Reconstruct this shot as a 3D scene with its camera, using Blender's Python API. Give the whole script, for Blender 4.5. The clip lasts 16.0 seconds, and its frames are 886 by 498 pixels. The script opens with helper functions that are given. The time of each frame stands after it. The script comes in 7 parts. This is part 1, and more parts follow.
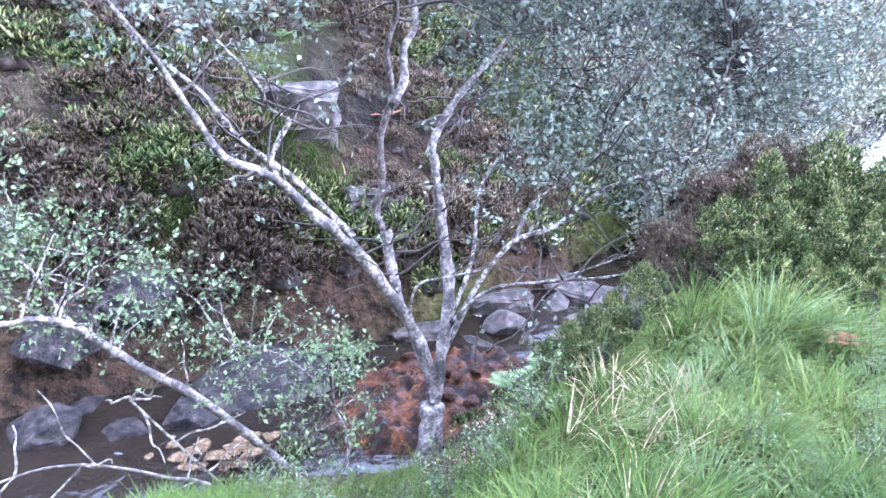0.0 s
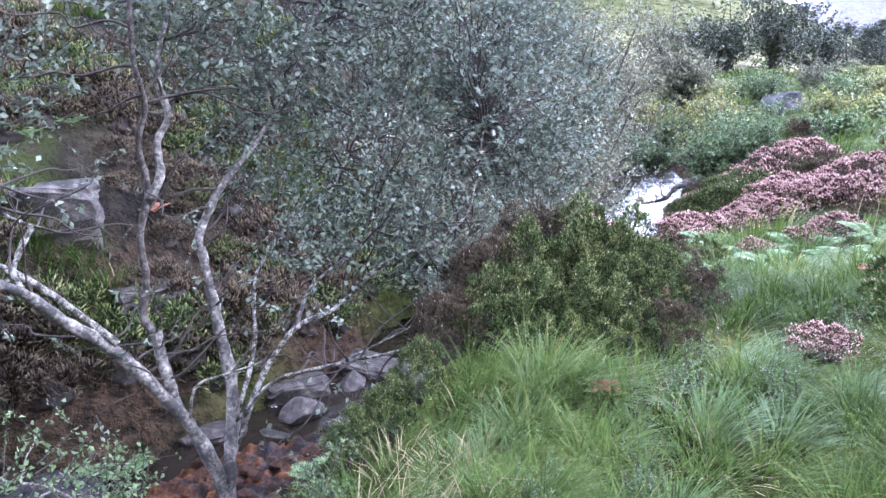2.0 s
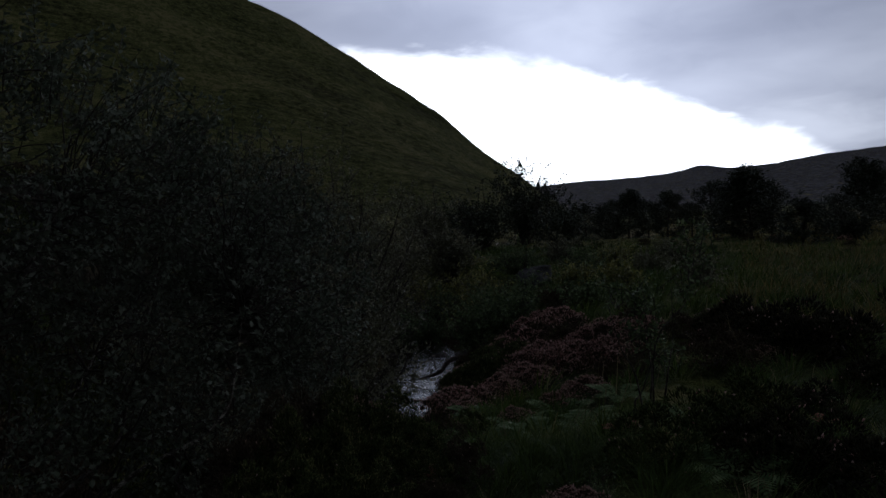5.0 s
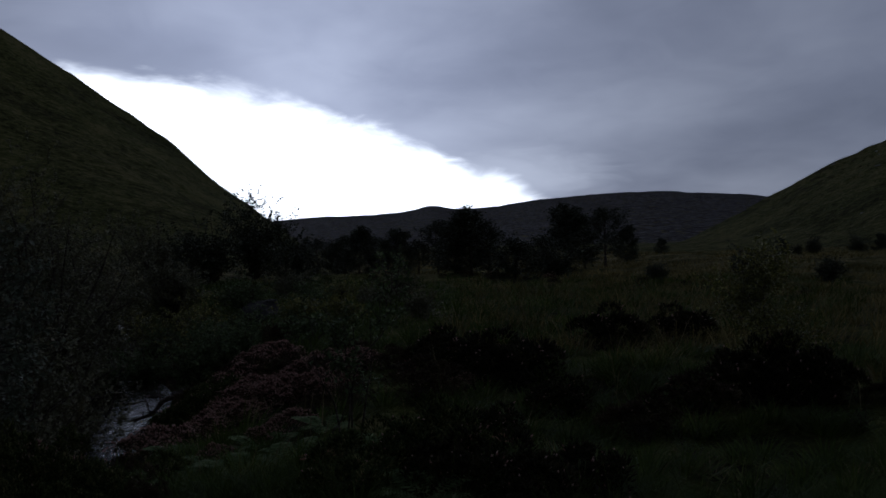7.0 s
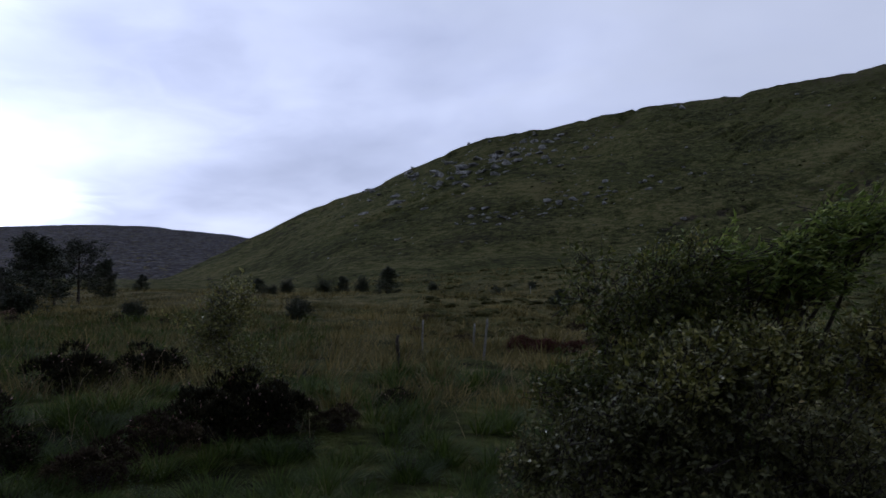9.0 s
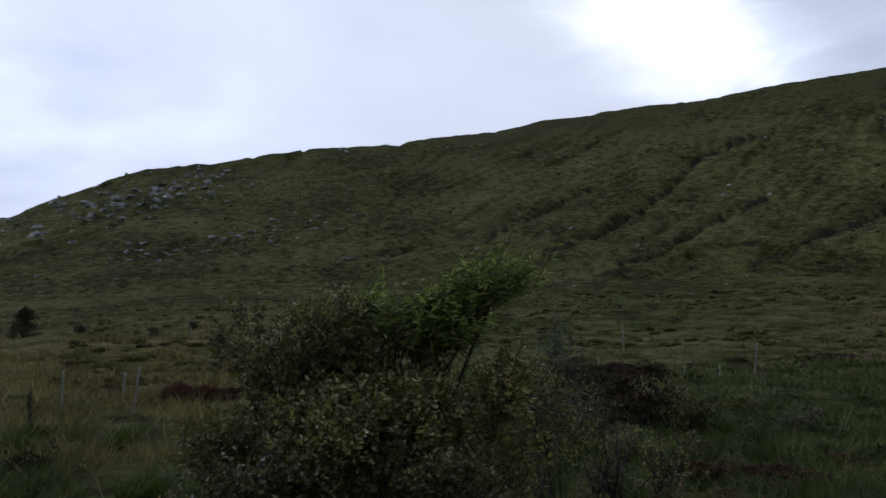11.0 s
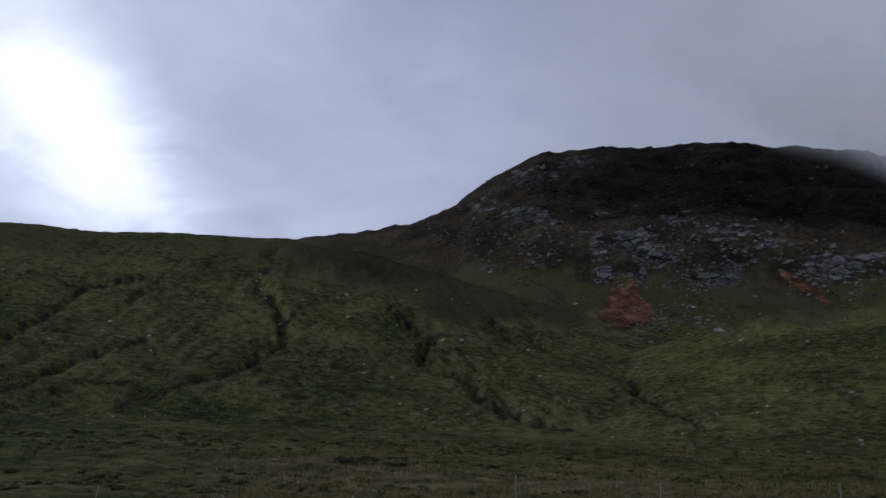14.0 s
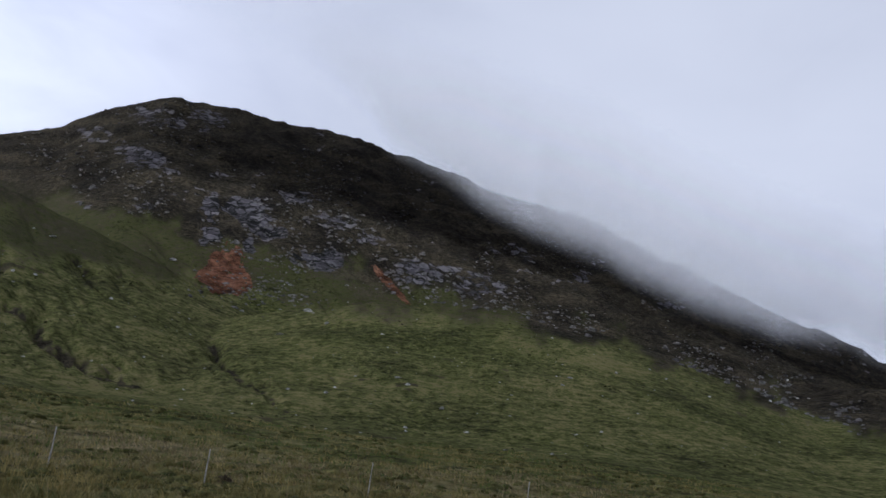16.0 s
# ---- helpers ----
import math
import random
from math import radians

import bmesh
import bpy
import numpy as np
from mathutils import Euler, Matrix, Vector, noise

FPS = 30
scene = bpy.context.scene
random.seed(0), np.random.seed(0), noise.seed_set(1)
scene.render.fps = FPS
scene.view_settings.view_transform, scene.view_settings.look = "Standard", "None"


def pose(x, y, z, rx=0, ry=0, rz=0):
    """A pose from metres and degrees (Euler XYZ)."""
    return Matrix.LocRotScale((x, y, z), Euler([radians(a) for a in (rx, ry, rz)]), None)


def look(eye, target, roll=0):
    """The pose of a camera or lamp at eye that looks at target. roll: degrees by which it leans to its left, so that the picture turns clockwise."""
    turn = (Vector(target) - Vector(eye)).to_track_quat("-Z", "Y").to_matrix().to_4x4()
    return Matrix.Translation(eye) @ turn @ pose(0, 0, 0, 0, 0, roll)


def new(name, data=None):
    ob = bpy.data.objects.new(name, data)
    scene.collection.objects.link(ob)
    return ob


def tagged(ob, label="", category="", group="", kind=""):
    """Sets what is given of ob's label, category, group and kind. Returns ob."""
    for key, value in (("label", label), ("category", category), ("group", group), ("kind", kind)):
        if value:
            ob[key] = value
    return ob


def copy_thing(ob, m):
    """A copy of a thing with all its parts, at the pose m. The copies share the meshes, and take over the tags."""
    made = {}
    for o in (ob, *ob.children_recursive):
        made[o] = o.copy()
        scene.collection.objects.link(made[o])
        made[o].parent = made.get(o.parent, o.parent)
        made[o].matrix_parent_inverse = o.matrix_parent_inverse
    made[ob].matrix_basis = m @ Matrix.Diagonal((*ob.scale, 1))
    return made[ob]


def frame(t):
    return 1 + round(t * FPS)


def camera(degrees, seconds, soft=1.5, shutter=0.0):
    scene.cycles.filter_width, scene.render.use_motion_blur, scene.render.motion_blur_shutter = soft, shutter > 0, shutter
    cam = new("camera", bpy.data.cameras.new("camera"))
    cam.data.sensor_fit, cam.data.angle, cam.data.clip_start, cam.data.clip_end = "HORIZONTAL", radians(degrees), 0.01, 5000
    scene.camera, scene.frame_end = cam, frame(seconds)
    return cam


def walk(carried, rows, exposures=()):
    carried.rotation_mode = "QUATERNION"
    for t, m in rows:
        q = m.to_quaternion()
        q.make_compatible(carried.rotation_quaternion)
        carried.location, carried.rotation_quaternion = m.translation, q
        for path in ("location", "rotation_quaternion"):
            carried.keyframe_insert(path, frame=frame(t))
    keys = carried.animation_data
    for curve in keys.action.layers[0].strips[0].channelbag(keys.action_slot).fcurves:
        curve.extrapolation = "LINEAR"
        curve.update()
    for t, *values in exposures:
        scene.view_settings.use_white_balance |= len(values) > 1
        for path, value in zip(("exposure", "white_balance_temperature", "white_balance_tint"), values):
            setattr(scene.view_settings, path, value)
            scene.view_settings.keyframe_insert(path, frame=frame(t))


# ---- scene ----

# ---- camera ----
cam = camera(57.77, 16.0, soft=1.5, shutter=0.15)
# seconds, place, then turn to the left, tilt up and lean, in degrees
PATH = [
    (0.0, 0.026, -0.025, 1.532, 0.00, -19.86, 0.66),
    (0.5, 0.058, -0.012, 1.549, -4.26, -17.40, -0.23),
    (1.0, 0.102, 0.008, 1.546, -9.00, -16.48, -0.76),
    (1.5, 0.125, 0.013, 1.545, -12.46, -14.87, -0.90),
    (2.0, 0.146, -0.004, 1.550, -15.05, -14.41, -1.02),
    (2.5, 0.165, -0.014, 1.557, -17.72, -13.01, -1.21),
    (3.0, 0.178, -0.026, 1.576, -21.17, -11.90, -1.37),
    (3.5, 0.191, -0.054, 1.596, -25.34, -10.19, -0.82),
    (6.0, 0.372, -0.113, 1.570, -37.82, 0.97, -4.22),
    (6.5, 0.430, -0.210, 1.550, -44.37, -0.50, -3.36),
    (7.0, 0.431, -0.241, 1.548, -49.79, -0.19, -1.29),
    (7.5, 0.412, -0.260, 1.538, -56.66, -0.79, -1.10),
    (8.0, 0.397, -0.293, 1.537, -65.60, -1.00, -0.43),
    (8.5, 0.439, -0.336, 1.536, -78.19, -0.09, -0.39),
    (9.0, 0.493, -0.358, 1.542, -85.45, 2.24, 0.45),
    (11.5, 0.450, -0.494, 1.662, -116.00, 5.10, -0.85),
    (12.0, 0.445, -0.622, 1.593, -123.67, 5.43, -1.33),
    (12.5, 0.437, -0.714, 1.561, -130.77, 6.11, -0.54),
    (13.0, 0.422, -0.770, 1.552, -135.86, 9.94, 1.68),
    (13.5, 0.387, -0.811, 1.553, -142.20, 14.97, 2.45),
    (14.0, 0.333, -0.848, 1.556, -151.25, 15.47, 1.54),
    (14.5, 0.261, -0.882, 1.560, -154.42, 15.94, 2.63),
    (15.0, 0.172, -0.916, 1.563, -167.16, 15.98, 1.34),
    (15.5, 0.082, -0.945, 1.564, -176.16, 16.15, 2.43),
    (16.0, 0.001, -0.969, 1.565, -179.54, 15.26, 6.65),
]


def stand(x, y, z, yaw, tilt, lean):
    return pose(x, y, z, 90 + tilt, 0, yaw) @ pose(0, 0, 0, 0, 0, lean)


# seconds, stops, kelvin, tint
EXPOSURE = [(0.0, 3.72, 4950, 25), (0.5, 3.41, 4950, 25), (1.0, 3.15, 4950, 25), (1.5, 2.95, 5100, 26), (2.0, 2.92, 5200, 23), (2.5, 2.8, 5350, 24),
            (3.0, 2.6, 5450, 24), (3.7, 2.4, 5500, 24), (4.5, -0.4, 5900, 11), (5.4, -4.1, 5780, 11), (6.0, -4.25, 5730, 11), (6.5, -3.75, 5730, 11),
            (7.0, -3.5, 5610, 12), (7.5, -3.05, 5660, 12), (8.0, -2.4, 5720, 12), (8.5, -1.75, 5650, 13), (9.0, -1.65, 5640, 15), (11.5, -1.2, 6070, 11), (12.0, -1.2, 6120, 11),
            (12.5, -0.8, 6080, 11), (13.0, -1.47, 5970, 14), (13.5, -2.02, 5770, 15), (14.0, -1.55, 5770, 15), (14.5, -1.35, 5830, 13), (15.0, -1.0, 5890, 13),
            (16.0, -0.6, 5990, 12)]
walk(cam, [(r[0], stand(*r[1:])) for r in PATH], EXPOSURE)

# ---- sky and light ----


def unit(az, el):
    a, e = radians(az), radians(el)
    return Vector((math.sin(a) * math.cos(e), math.cos(a) * math.cos(e), math.sin(e)))


class Nodes:
    """A short hand for building node trees."""

    def __init__(self, tree):
        self.tree = tree

    def add(self, kind, **inputs):
        n = self.tree.nodes.new(kind)
        for key, value in inputs.items():
            if key.startswith("p_"):
                self.prop(n, key[2:], value)
            else:
                self.feed(n, key.replace("_", " "), value)
        return n

    def prop(self, n, key, value):
        if key == "op":
            n.operation = value
        elif key == "type":
            n.data_type = value
        elif key == "clamp":
            n.use_clamp = value
        elif key == "blend":
            n.blend_type = value

    def feed(self, n, key, value):
        socket = n.inputs[int(key[1:])] if key[0] == "i" and key[1:].isdigit() else n.inputs[key]
        if isinstance(value, bpy.types.NodeSocket):
            self.tree.links.new(value, socket)
        elif isinstance(value, bpy.types.Node):
            self.tree.links.new(value.outputs[0], socket)
        else:
            socket.default_value = value

    def math(self, op, a, b=0.0, clamp=False):
        return self.add("ShaderNodeMath", p_op=op, p_clamp=clamp, i0=a, i1=b).outputs[0]

    def noise(self, vector, scale, detail=4.0, rough=0.55, distort=0.0):
        return self.add("ShaderNodeTexNoise", Vector=vector, Scale=scale, Detail=detail, Roughness=rough, Distortion=distort)

    def ramp(self, fac, stops):
        n = self.add("ShaderNodeValToRGB", Fac=fac)
        e = n.color_ramp.elements
        while len(e) < len(stops):
            e.new(0.5)
        for k, (at, colour) in enumerate(stops):
            e[k].position = at
            e[k].color = (*colour, 1) if len(colour) == 3 else colour
        return n.outputs[0]

    def mix(self, fac, a, b):
        n = self.tree.nodes.new("ShaderNodeMix")
        n.data_type = "RGBA"
        for key, value in ((0, fac), (6, a), (7, b)):
            if isinstance(value, tuple) and len(value) == 3:
                value = (*value, 1)
            if isinstance(value, bpy.types.NodeSocket):
                self.tree.links.new(value, n.inputs[key])
            else:
                n.inputs[key].default_value = value
        return n.outputs[2]

    def step(self, value, lo, hi):
        n = self.add("ShaderNodeMapRange", Value=value)
        n.interpolation_type = "SMOOTHSTEP"
        n.inputs[1].default_value, n.inputs[2].default_value = lo, hi
        return n.outputs[0]


def overcast():
    world = bpy.data.worlds.new("overcast_sky")
    world.use_nodes = True
    scene.world = world
    world.node_tree.nodes.clear()
    g = Nodes(world.node_tree)
    way = g.add("ShaderNodeTexCoord").outputs["Generated"]
    sep = g.add("ShaderNodeSeparateXYZ", Vector=way)
    # the cloud deck, seen in perspective
    low = g.math("MAXIMUM", sep.outputs[2], 0.0)
    deep = g.math("ADD", low, 0.22)
    deck = g.add("ShaderNodeCombineXYZ", X=g.math("DIVIDE", sep.outputs[0], deep), Y=g.math("DIVIDE", sep.outputs[1], deep), Z=0.3)
    broad = g.noise(deck, 1.2, 4.0, 0.45, 0.3).outputs[0]
    fine = g.noise(deck, 4.2, 5.0, 0.55, 0.5).outputs[0]
    thick = g.math("ADD", g.math("MULTIPLY", broad, 0.82), g.math("MULTIPLY", fine, 0.18))
    cloud = g.ramp(thick, [(0.32, (1.00, 1.03, 1.17)), (0.45, (0.82, 0.85, 0.99)), (0.56, (0.65, 0.68, 0.82)), (0.70, (0.50, 0.53, 0.65))])

    def patch(az, el, wide, high, turn, soft, shift):
        """A thin place in the cloud, round a direction."""
        mid, right, up = unit(az, el), unit(az + 90, 0), unit(az, el + 90)
        c, s = math.cos(radians(turn)), math.sin(radians(turn))
        u = g.add("ShaderNodeVectorMath", p_op="DOT_PRODUCT", i0=way, i1=tuple(right * c + up * s)).outputs["Value"]
        v = g.add("ShaderNodeVectorMath", p_op="DOT_PRODUCT", i0=way, i1=tuple(up * c - right * s)).outputs["Value"]
        f = g.add("ShaderNodeVectorMath", p_op="DOT_PRODUCT", i0=way, i1=tuple(mid)).outputs["Value"]
        u = g.math("DIVIDE", u, math.sin(radians(wide)))
        v = g.math("DIVIDE", v, math.sin(radians(high)))
        d = g.math("SQRT", g.math("ADD", g.math("MULTIPLY", u, u), g.math("MULTIPLY", v, v)))
        d = g.math("ADD", d, g.math("MULTIPLY", g.math("SUBTRACT", fine, 0.5), shift))
        d = g.math("ADD", d, g.math("MULTIPLY", g.math("LESS_THAN", f, 0.0), 9.0))
        return g.step(d, 1.0 + soft, 1.0 - soft)

    # the clear gap under the cloud's edge, which comes down towards the valley's mouth
    az = g.math("MULTIPLY", g.math("ARCTAN2", sep.outputs[0], sep.outputs[1]), 180 / math.pi)
    el = g.math("MULTIPLY", g.math("ARCSINE", sep.outputs[2]), 180 / math.pi)
    edge = g.ramp(g.math("DIVIDE", az, 90.0), [(a / 90, (e / 20,) * 3) for a, e in ((2, 4.0), (14, 10.5), (24, 11.7), (33, 11.3), (39, 10.2), (44, 8.7), (48, 7.2), (51, 5.8), (54, 4.9), (60, 1.0))])
    edge = g.math("ADD", g.math("MULTIPLY", edge, 20.0), g.math("MULTIPLY", g.math("SUBTRACT", fine, 0.5), 3.2))
    inside_gap = g.math("SUBTRACT", edge, el)
    gap = g.math("MULTIPLY", g.step(inside_gap, -0.8, 1.5), g.math("GREATER_THAN", sep.outputs[1], 0.0))
    glow = g.math("MULTIPLY", g.step(inside_gap, -2.5, 1.0), g.math("GREATER_THAN", sep.outputs[1], 0.0))
    side = patch(56.0, 5.0, 4.5, 1.3, -6, 0.8, 1.2)
    over = patch(115, 21, 21, 13, 10, 0.85, 1.2)
    over2 = patch(82, 24, 12, 5, 0, 0.7, 1.0)
    streak = patch(124.6, 21.5, 4.6, 10, 46, 0.99, 1.2)
    shade = patch(192, 27, 30, 17, 0, 0.75, 0.5)
    # the deck is thinner and brighter towards the valley's mouth
    west = g.add("ShaderNodeVectorMath", p_op="DOT_PRODUCT", i0=way, i1=tuple(unit(38, 12))).outputs["Value"]
    west = g.math("ADD", 1.0, g.math("MULTIPLY", g.math("POWER", g.math("MAXIMUM", west, 0.0), 12.0), 5.0))
    mouth = g.add("ShaderNodeVectorMath", p_op="DOT_PRODUCT", i0=way, i1=tuple(unit(95, 16))).outputs["Value"]
    west = g.math("ADD", west, g.math("MULTIPLY", g.math("POWER", g.math("MAXIMUM", mouth, 0.0), 7.0), 1.9))
    lee = g.add("ShaderNodeVectorMath", p_op="DOT_PRODUCT", i0=way, i1=tuple(unit(141, 22))).outputs["Value"]
    west = g.math("ADD", west, g.math("MULTIPLY", g.math("POWER", g.math("MAXIMUM", lee, 0.0), 18.0), 0.65))
    cloud = g.add("ShaderNodeVectorMath", p_op="SCALE", i0=cloud, Scale=west).outputs[0]
    colour = g.mix(g.math("MULTIPLY", shade, 0.75), cloud, (0.98, 1.01, 1.10))
    colour = g.mix(g.math("MULTIPLY", over2, 0.55), colour, (2.1, 2.18, 2.4))
    colour = g.mix(g.math("MULTIPLY", over, 0.8), colour, (1.5, 1.56, 1.72))
    colour = g.mix(g.math("MULTIPLY", g.math("MULTIPLY", streak, streak), 0.95), colour, (3.4, 3.5, 3.55))
    colour = g.mix(g.math("MULTIPLY", side, 0.4), colour, (8.0, 8.1, 8.5))
    colour = g.mix(g.math("MULTIPLY", glow, 0.05), colour, (14.0, 14.3, 15.5))
    colour = g.mix(gap, colour, (20.0, 20.0, 19.7))
    sky = g.tree.nodes.new("ShaderNodeTexSky")
    sky.sky_type, sky.sun_disc = "NISHITA", False
    sky.sun_elevation, sky.sun_rotation = radians(38), radians(112)
    clear = g.add("ShaderNodeBackground", Color=sky.outputs[0], Strength=0.02)
    deckbg = g.add("ShaderNodeBackground", Color=colour, Strength=1.0)
    both = g.add("ShaderNodeAddShader", i0=clear, i1=deckbg)
    out = g.tree.nodes.new("ShaderNodeOutputWorld")
    g.tree.links.new(both.outputs[0], out.inputs[0])


overcast()
sun = new("sun", bpy.data.lights.new("sun", "SUN"))
sun.data.energy, sun.data.angle, sun.data.color = 0.7, radians(25), (1.0, 0.97, 0.92)
sun.matrix_world = look(unit(112, 38) * 50, (0, 0, 0))

# ---- materials ----
def material(name):
    m = bpy.data.materials.new(name)
    m.use_nodes = True
    g = Nodes(m.node_tree)
    bsdf = m.node_tree.nodes["Principled BSDF"]
    at = g.add("ShaderNodeTexCoord").outputs["Object"]
    return m, g, bsdf, at


def bumped(g, bsdf, height, strength, distance):
    b = g.add("ShaderNodeBump", Height=height, Strength=strength, Distance=distance)
    g.feed(bsdf, "Normal", b)


def rough_surface(name, stops, scale, fine, rough=0.85, bump=0.5, depth=0.01, spec=0.3):
    """Grain and stains at two scales, with relief."""
    m, g, bsdf, at = material(name)
    a = g.noise(at, scale, 5, 0.6).outputs[0]
    b = g.noise(at, fine, 4, 0.6).outputs[0]
    both = g.math("ADD", g.math("MULTIPLY", a, 0.6), g.math("MULTIPLY", b, 0.4))
    g.feed(bsdf, "Base Color", g.ramp(both, stops))
    bsdf.inputs["Roughness"].default_value = rough
    bsdf.inputs["Specular IOR Level"].default_value = spec
    bumped(g, bsdf, both, bump, depth)
    return m


def leafy(name, stops, rough=0.45, through_light=0.25, spec=0.4, patch=0.0):
    """Leaves, blades and sprigs: a tone of its own for each piece."""
    m, g, bsdf, at = material(name)
    own = g.add("ShaderNodeNewGeometry").outputs["Random Per Island"]
    if patch:
        big = g.noise(at, patch, 3, 0.5).outputs[0]
        own = g.math("ADD", g.math("MULTIPLY", own, 0.55), g.math("MULTIPLY", g.step(big, 0.3, 0.7), 0.45))
    tone = g.ramp(own, stops)
    g.feed(bsdf, "Base Color", tone)
    bsdf.inputs["Roughness"].default_value = rough
    bsdf.inputs["Specular IOR Level"].default_value = spec
    if through_light:
        back = g.add("ShaderNodeBsdfTranslucent", Color=tone)
        both = g.add("ShaderNodeMixShader", Fac=through_light, i1=bsdf.outputs[0], i2=back.outputs[0])
        g.tree.links.new(both.outputs[0], m.node_tree.nodes["Material Output"].inputs[0])
    return m


def bark_pale():
    m, g, bsdf, at = material("pale_birch_bark")
    flat = g.add("ShaderNodeMapping", Vector=at, Scale=(9.0, 9.0, 40.0))
    bands = g.noise(flat, 1.0, 4, 0.6).outputs[0]
    big = g.noise(at, 9.0, 5, 0.65).outputs[0]
    fine = g.noise(at, 45.0, 4, 0.6).outputs[0]
    tone = g.ramp(g.math("ADD", g.math("MULTIPLY", big, 0.6), g.math("MULTIPLY", fine, 0.4)),
                  [(0.45, (0.026, 0.022, 0.018)), (0.50, (0.075, 0.064, 0.052)), (0.565, (0.16, 0.14, 0.115)), (0.66, (0.36, 0.33, 0.28))])
    tone = g.mix(g.step(bands, 0.58, 0.68), tone, (0.06, 0.05, 0.045))
    g.feed(bsdf, "Base Color", tone)
    bsdf.inputs["Roughness"].default_value = 0.8
    bumped(g, bsdf, g.math("ADD", bands, fine), 0.6, 0.01)
    return m


def ground_material():
    m, g, bsdf, at = material("moor_ground")
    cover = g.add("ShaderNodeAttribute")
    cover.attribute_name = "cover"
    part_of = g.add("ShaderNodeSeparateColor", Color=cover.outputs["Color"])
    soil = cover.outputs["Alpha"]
    n1 = g.noise(at, 0.03, 8, 0.62).outputs[0]
    n2 = g.noise(at, 0.35, 8, 0.65).outputs[0]
    n3 = g.noise(at, 7.0, 5, 0.6).outputs[0]
    n4 = g.noise(at, 1.3, 6, 0.68).outputs[0]
    mixed = g.math("ADD", g.math("MULTIPLY", n1, 0.28), g.math("ADD", g.math("MULTIPLY", n2, 0.30), g.math("ADD", g.math("MULTIPLY", n4, 0.36), g.math("MULTIPLY", n3, 0.06))))
    # lit tuft tops and shaded gaps are partly put into these grass tones
    grass = g.ramp(mixed, [(0.42, (0.012, 0.012, 0.006)), (0.47, (0.033, 0.040, 0.011)), (0.515, (0.066, 0.074, 0.021)), (0.56, (0.124, 0.114, 0.047))])
    pale = g.ramp(n2, [(0.35, (0.12, 0.10, 0.045)), (0.65, (0.25, 0.20, 0.11))])
    # dark heather tone, also used for the shade painted into the gullies
    heath_shade = g.ramp(mixed, [(0.41, (0.003, 0.003, 0.003)), (0.46, (0.010, 0.0085, 0.007)), (0.52, (0.027, 0.0225, 0.015)), (0.57, (0.060, 0.051, 0.032))])
    earth = g.ramp(n3, [(0.35, (0.012, 0.009, 0.007)), (0.6, (0.05, 0.032, 0.02))])
    crack = g.noise(at, 0.10, 10, 0.72, 0.6).outputs[0]
    bent = g.add("ShaderNodeVectorMath", p_op="ADD", i0=at, i1=g.add("ShaderNodeVectorMath", p_op="SCALE", i0=g.noise(at, 0.12, 4, 0.65).outputs["Color"], Scale=9.0).outputs[0]).outputs[0]
    plates = g.add("ShaderNodeTexVoronoi", Vector=bent, Scale=0.13)
    plate = g.add("ShaderNodeSeparateColor", Color=plates.outputs["Color"]).outputs[0]
    joints = g.tree.nodes.new("ShaderNodeTexVoronoi")
    joints.feature = "DISTANCE_TO_EDGE"
    g.feed(joints, "Vector", bent)
    g.feed(joints, "Scale", 0.13)
    away = g.add("ShaderNodeVectorMath", p_op="LENGTH", i0=at).outputs["Value"]
    joint = g.math("MAXIMUM", g.step(joints.outputs["Distance"], 0.01, 0.09), g.step(away, 900.0, 1300.0))
    stone = g.math("ADD", g.math("MULTIPLY", crack, 0.62), g.math("MULTIPLY", plate, 0.22))
    rock = g.ramp(stone, [(0.34, (0.008, 0.008, 0.008)), (0.41, (0.040, 0.038, 0.041)), (0.50, (0.088, 0.083, 0.091)), (0.60, (0.15, 0.143, 0.142))])
    rock = g.mix(joint, (0.010, 0.010, 0.009), rock)
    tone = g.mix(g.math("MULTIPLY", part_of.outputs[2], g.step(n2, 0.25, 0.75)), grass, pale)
    tone = g.mix(g.step(g.math("ADD", part_of.outputs[1], g.math("MULTIPLY", g.math("SUBTRACT", mixed, 0.5), 3.2)), 0.38, 0.62), tone, heath_shade)
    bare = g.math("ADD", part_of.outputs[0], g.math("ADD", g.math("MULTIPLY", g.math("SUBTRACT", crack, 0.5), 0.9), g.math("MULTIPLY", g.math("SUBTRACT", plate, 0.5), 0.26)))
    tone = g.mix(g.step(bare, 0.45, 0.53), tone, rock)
    tone = g.mix(soil, tone, earth)
    g.feed(bsdf, "Base Color", tone)
    bsdf.inputs["Roughness"].default_value = 0.95
    bsdf.inputs["Specular IOR Level"].default_value = 0.02
    b1 = g.add("ShaderNodeBump", Height=g.noise(at, 0.22, 9, 0.7).outputs[0], Strength=1.0, Distance=1.3)
    b1 = g.add("ShaderNodeBump", Height=n4, Strength=0.7, Distance=0.3, Normal=b1)
    b2 = g.add("ShaderNodeBump", Height=n3, Strength=0.6, Distance=0.06, Normal=b1)
    g.feed(bsdf, "Normal", b2)
    return m


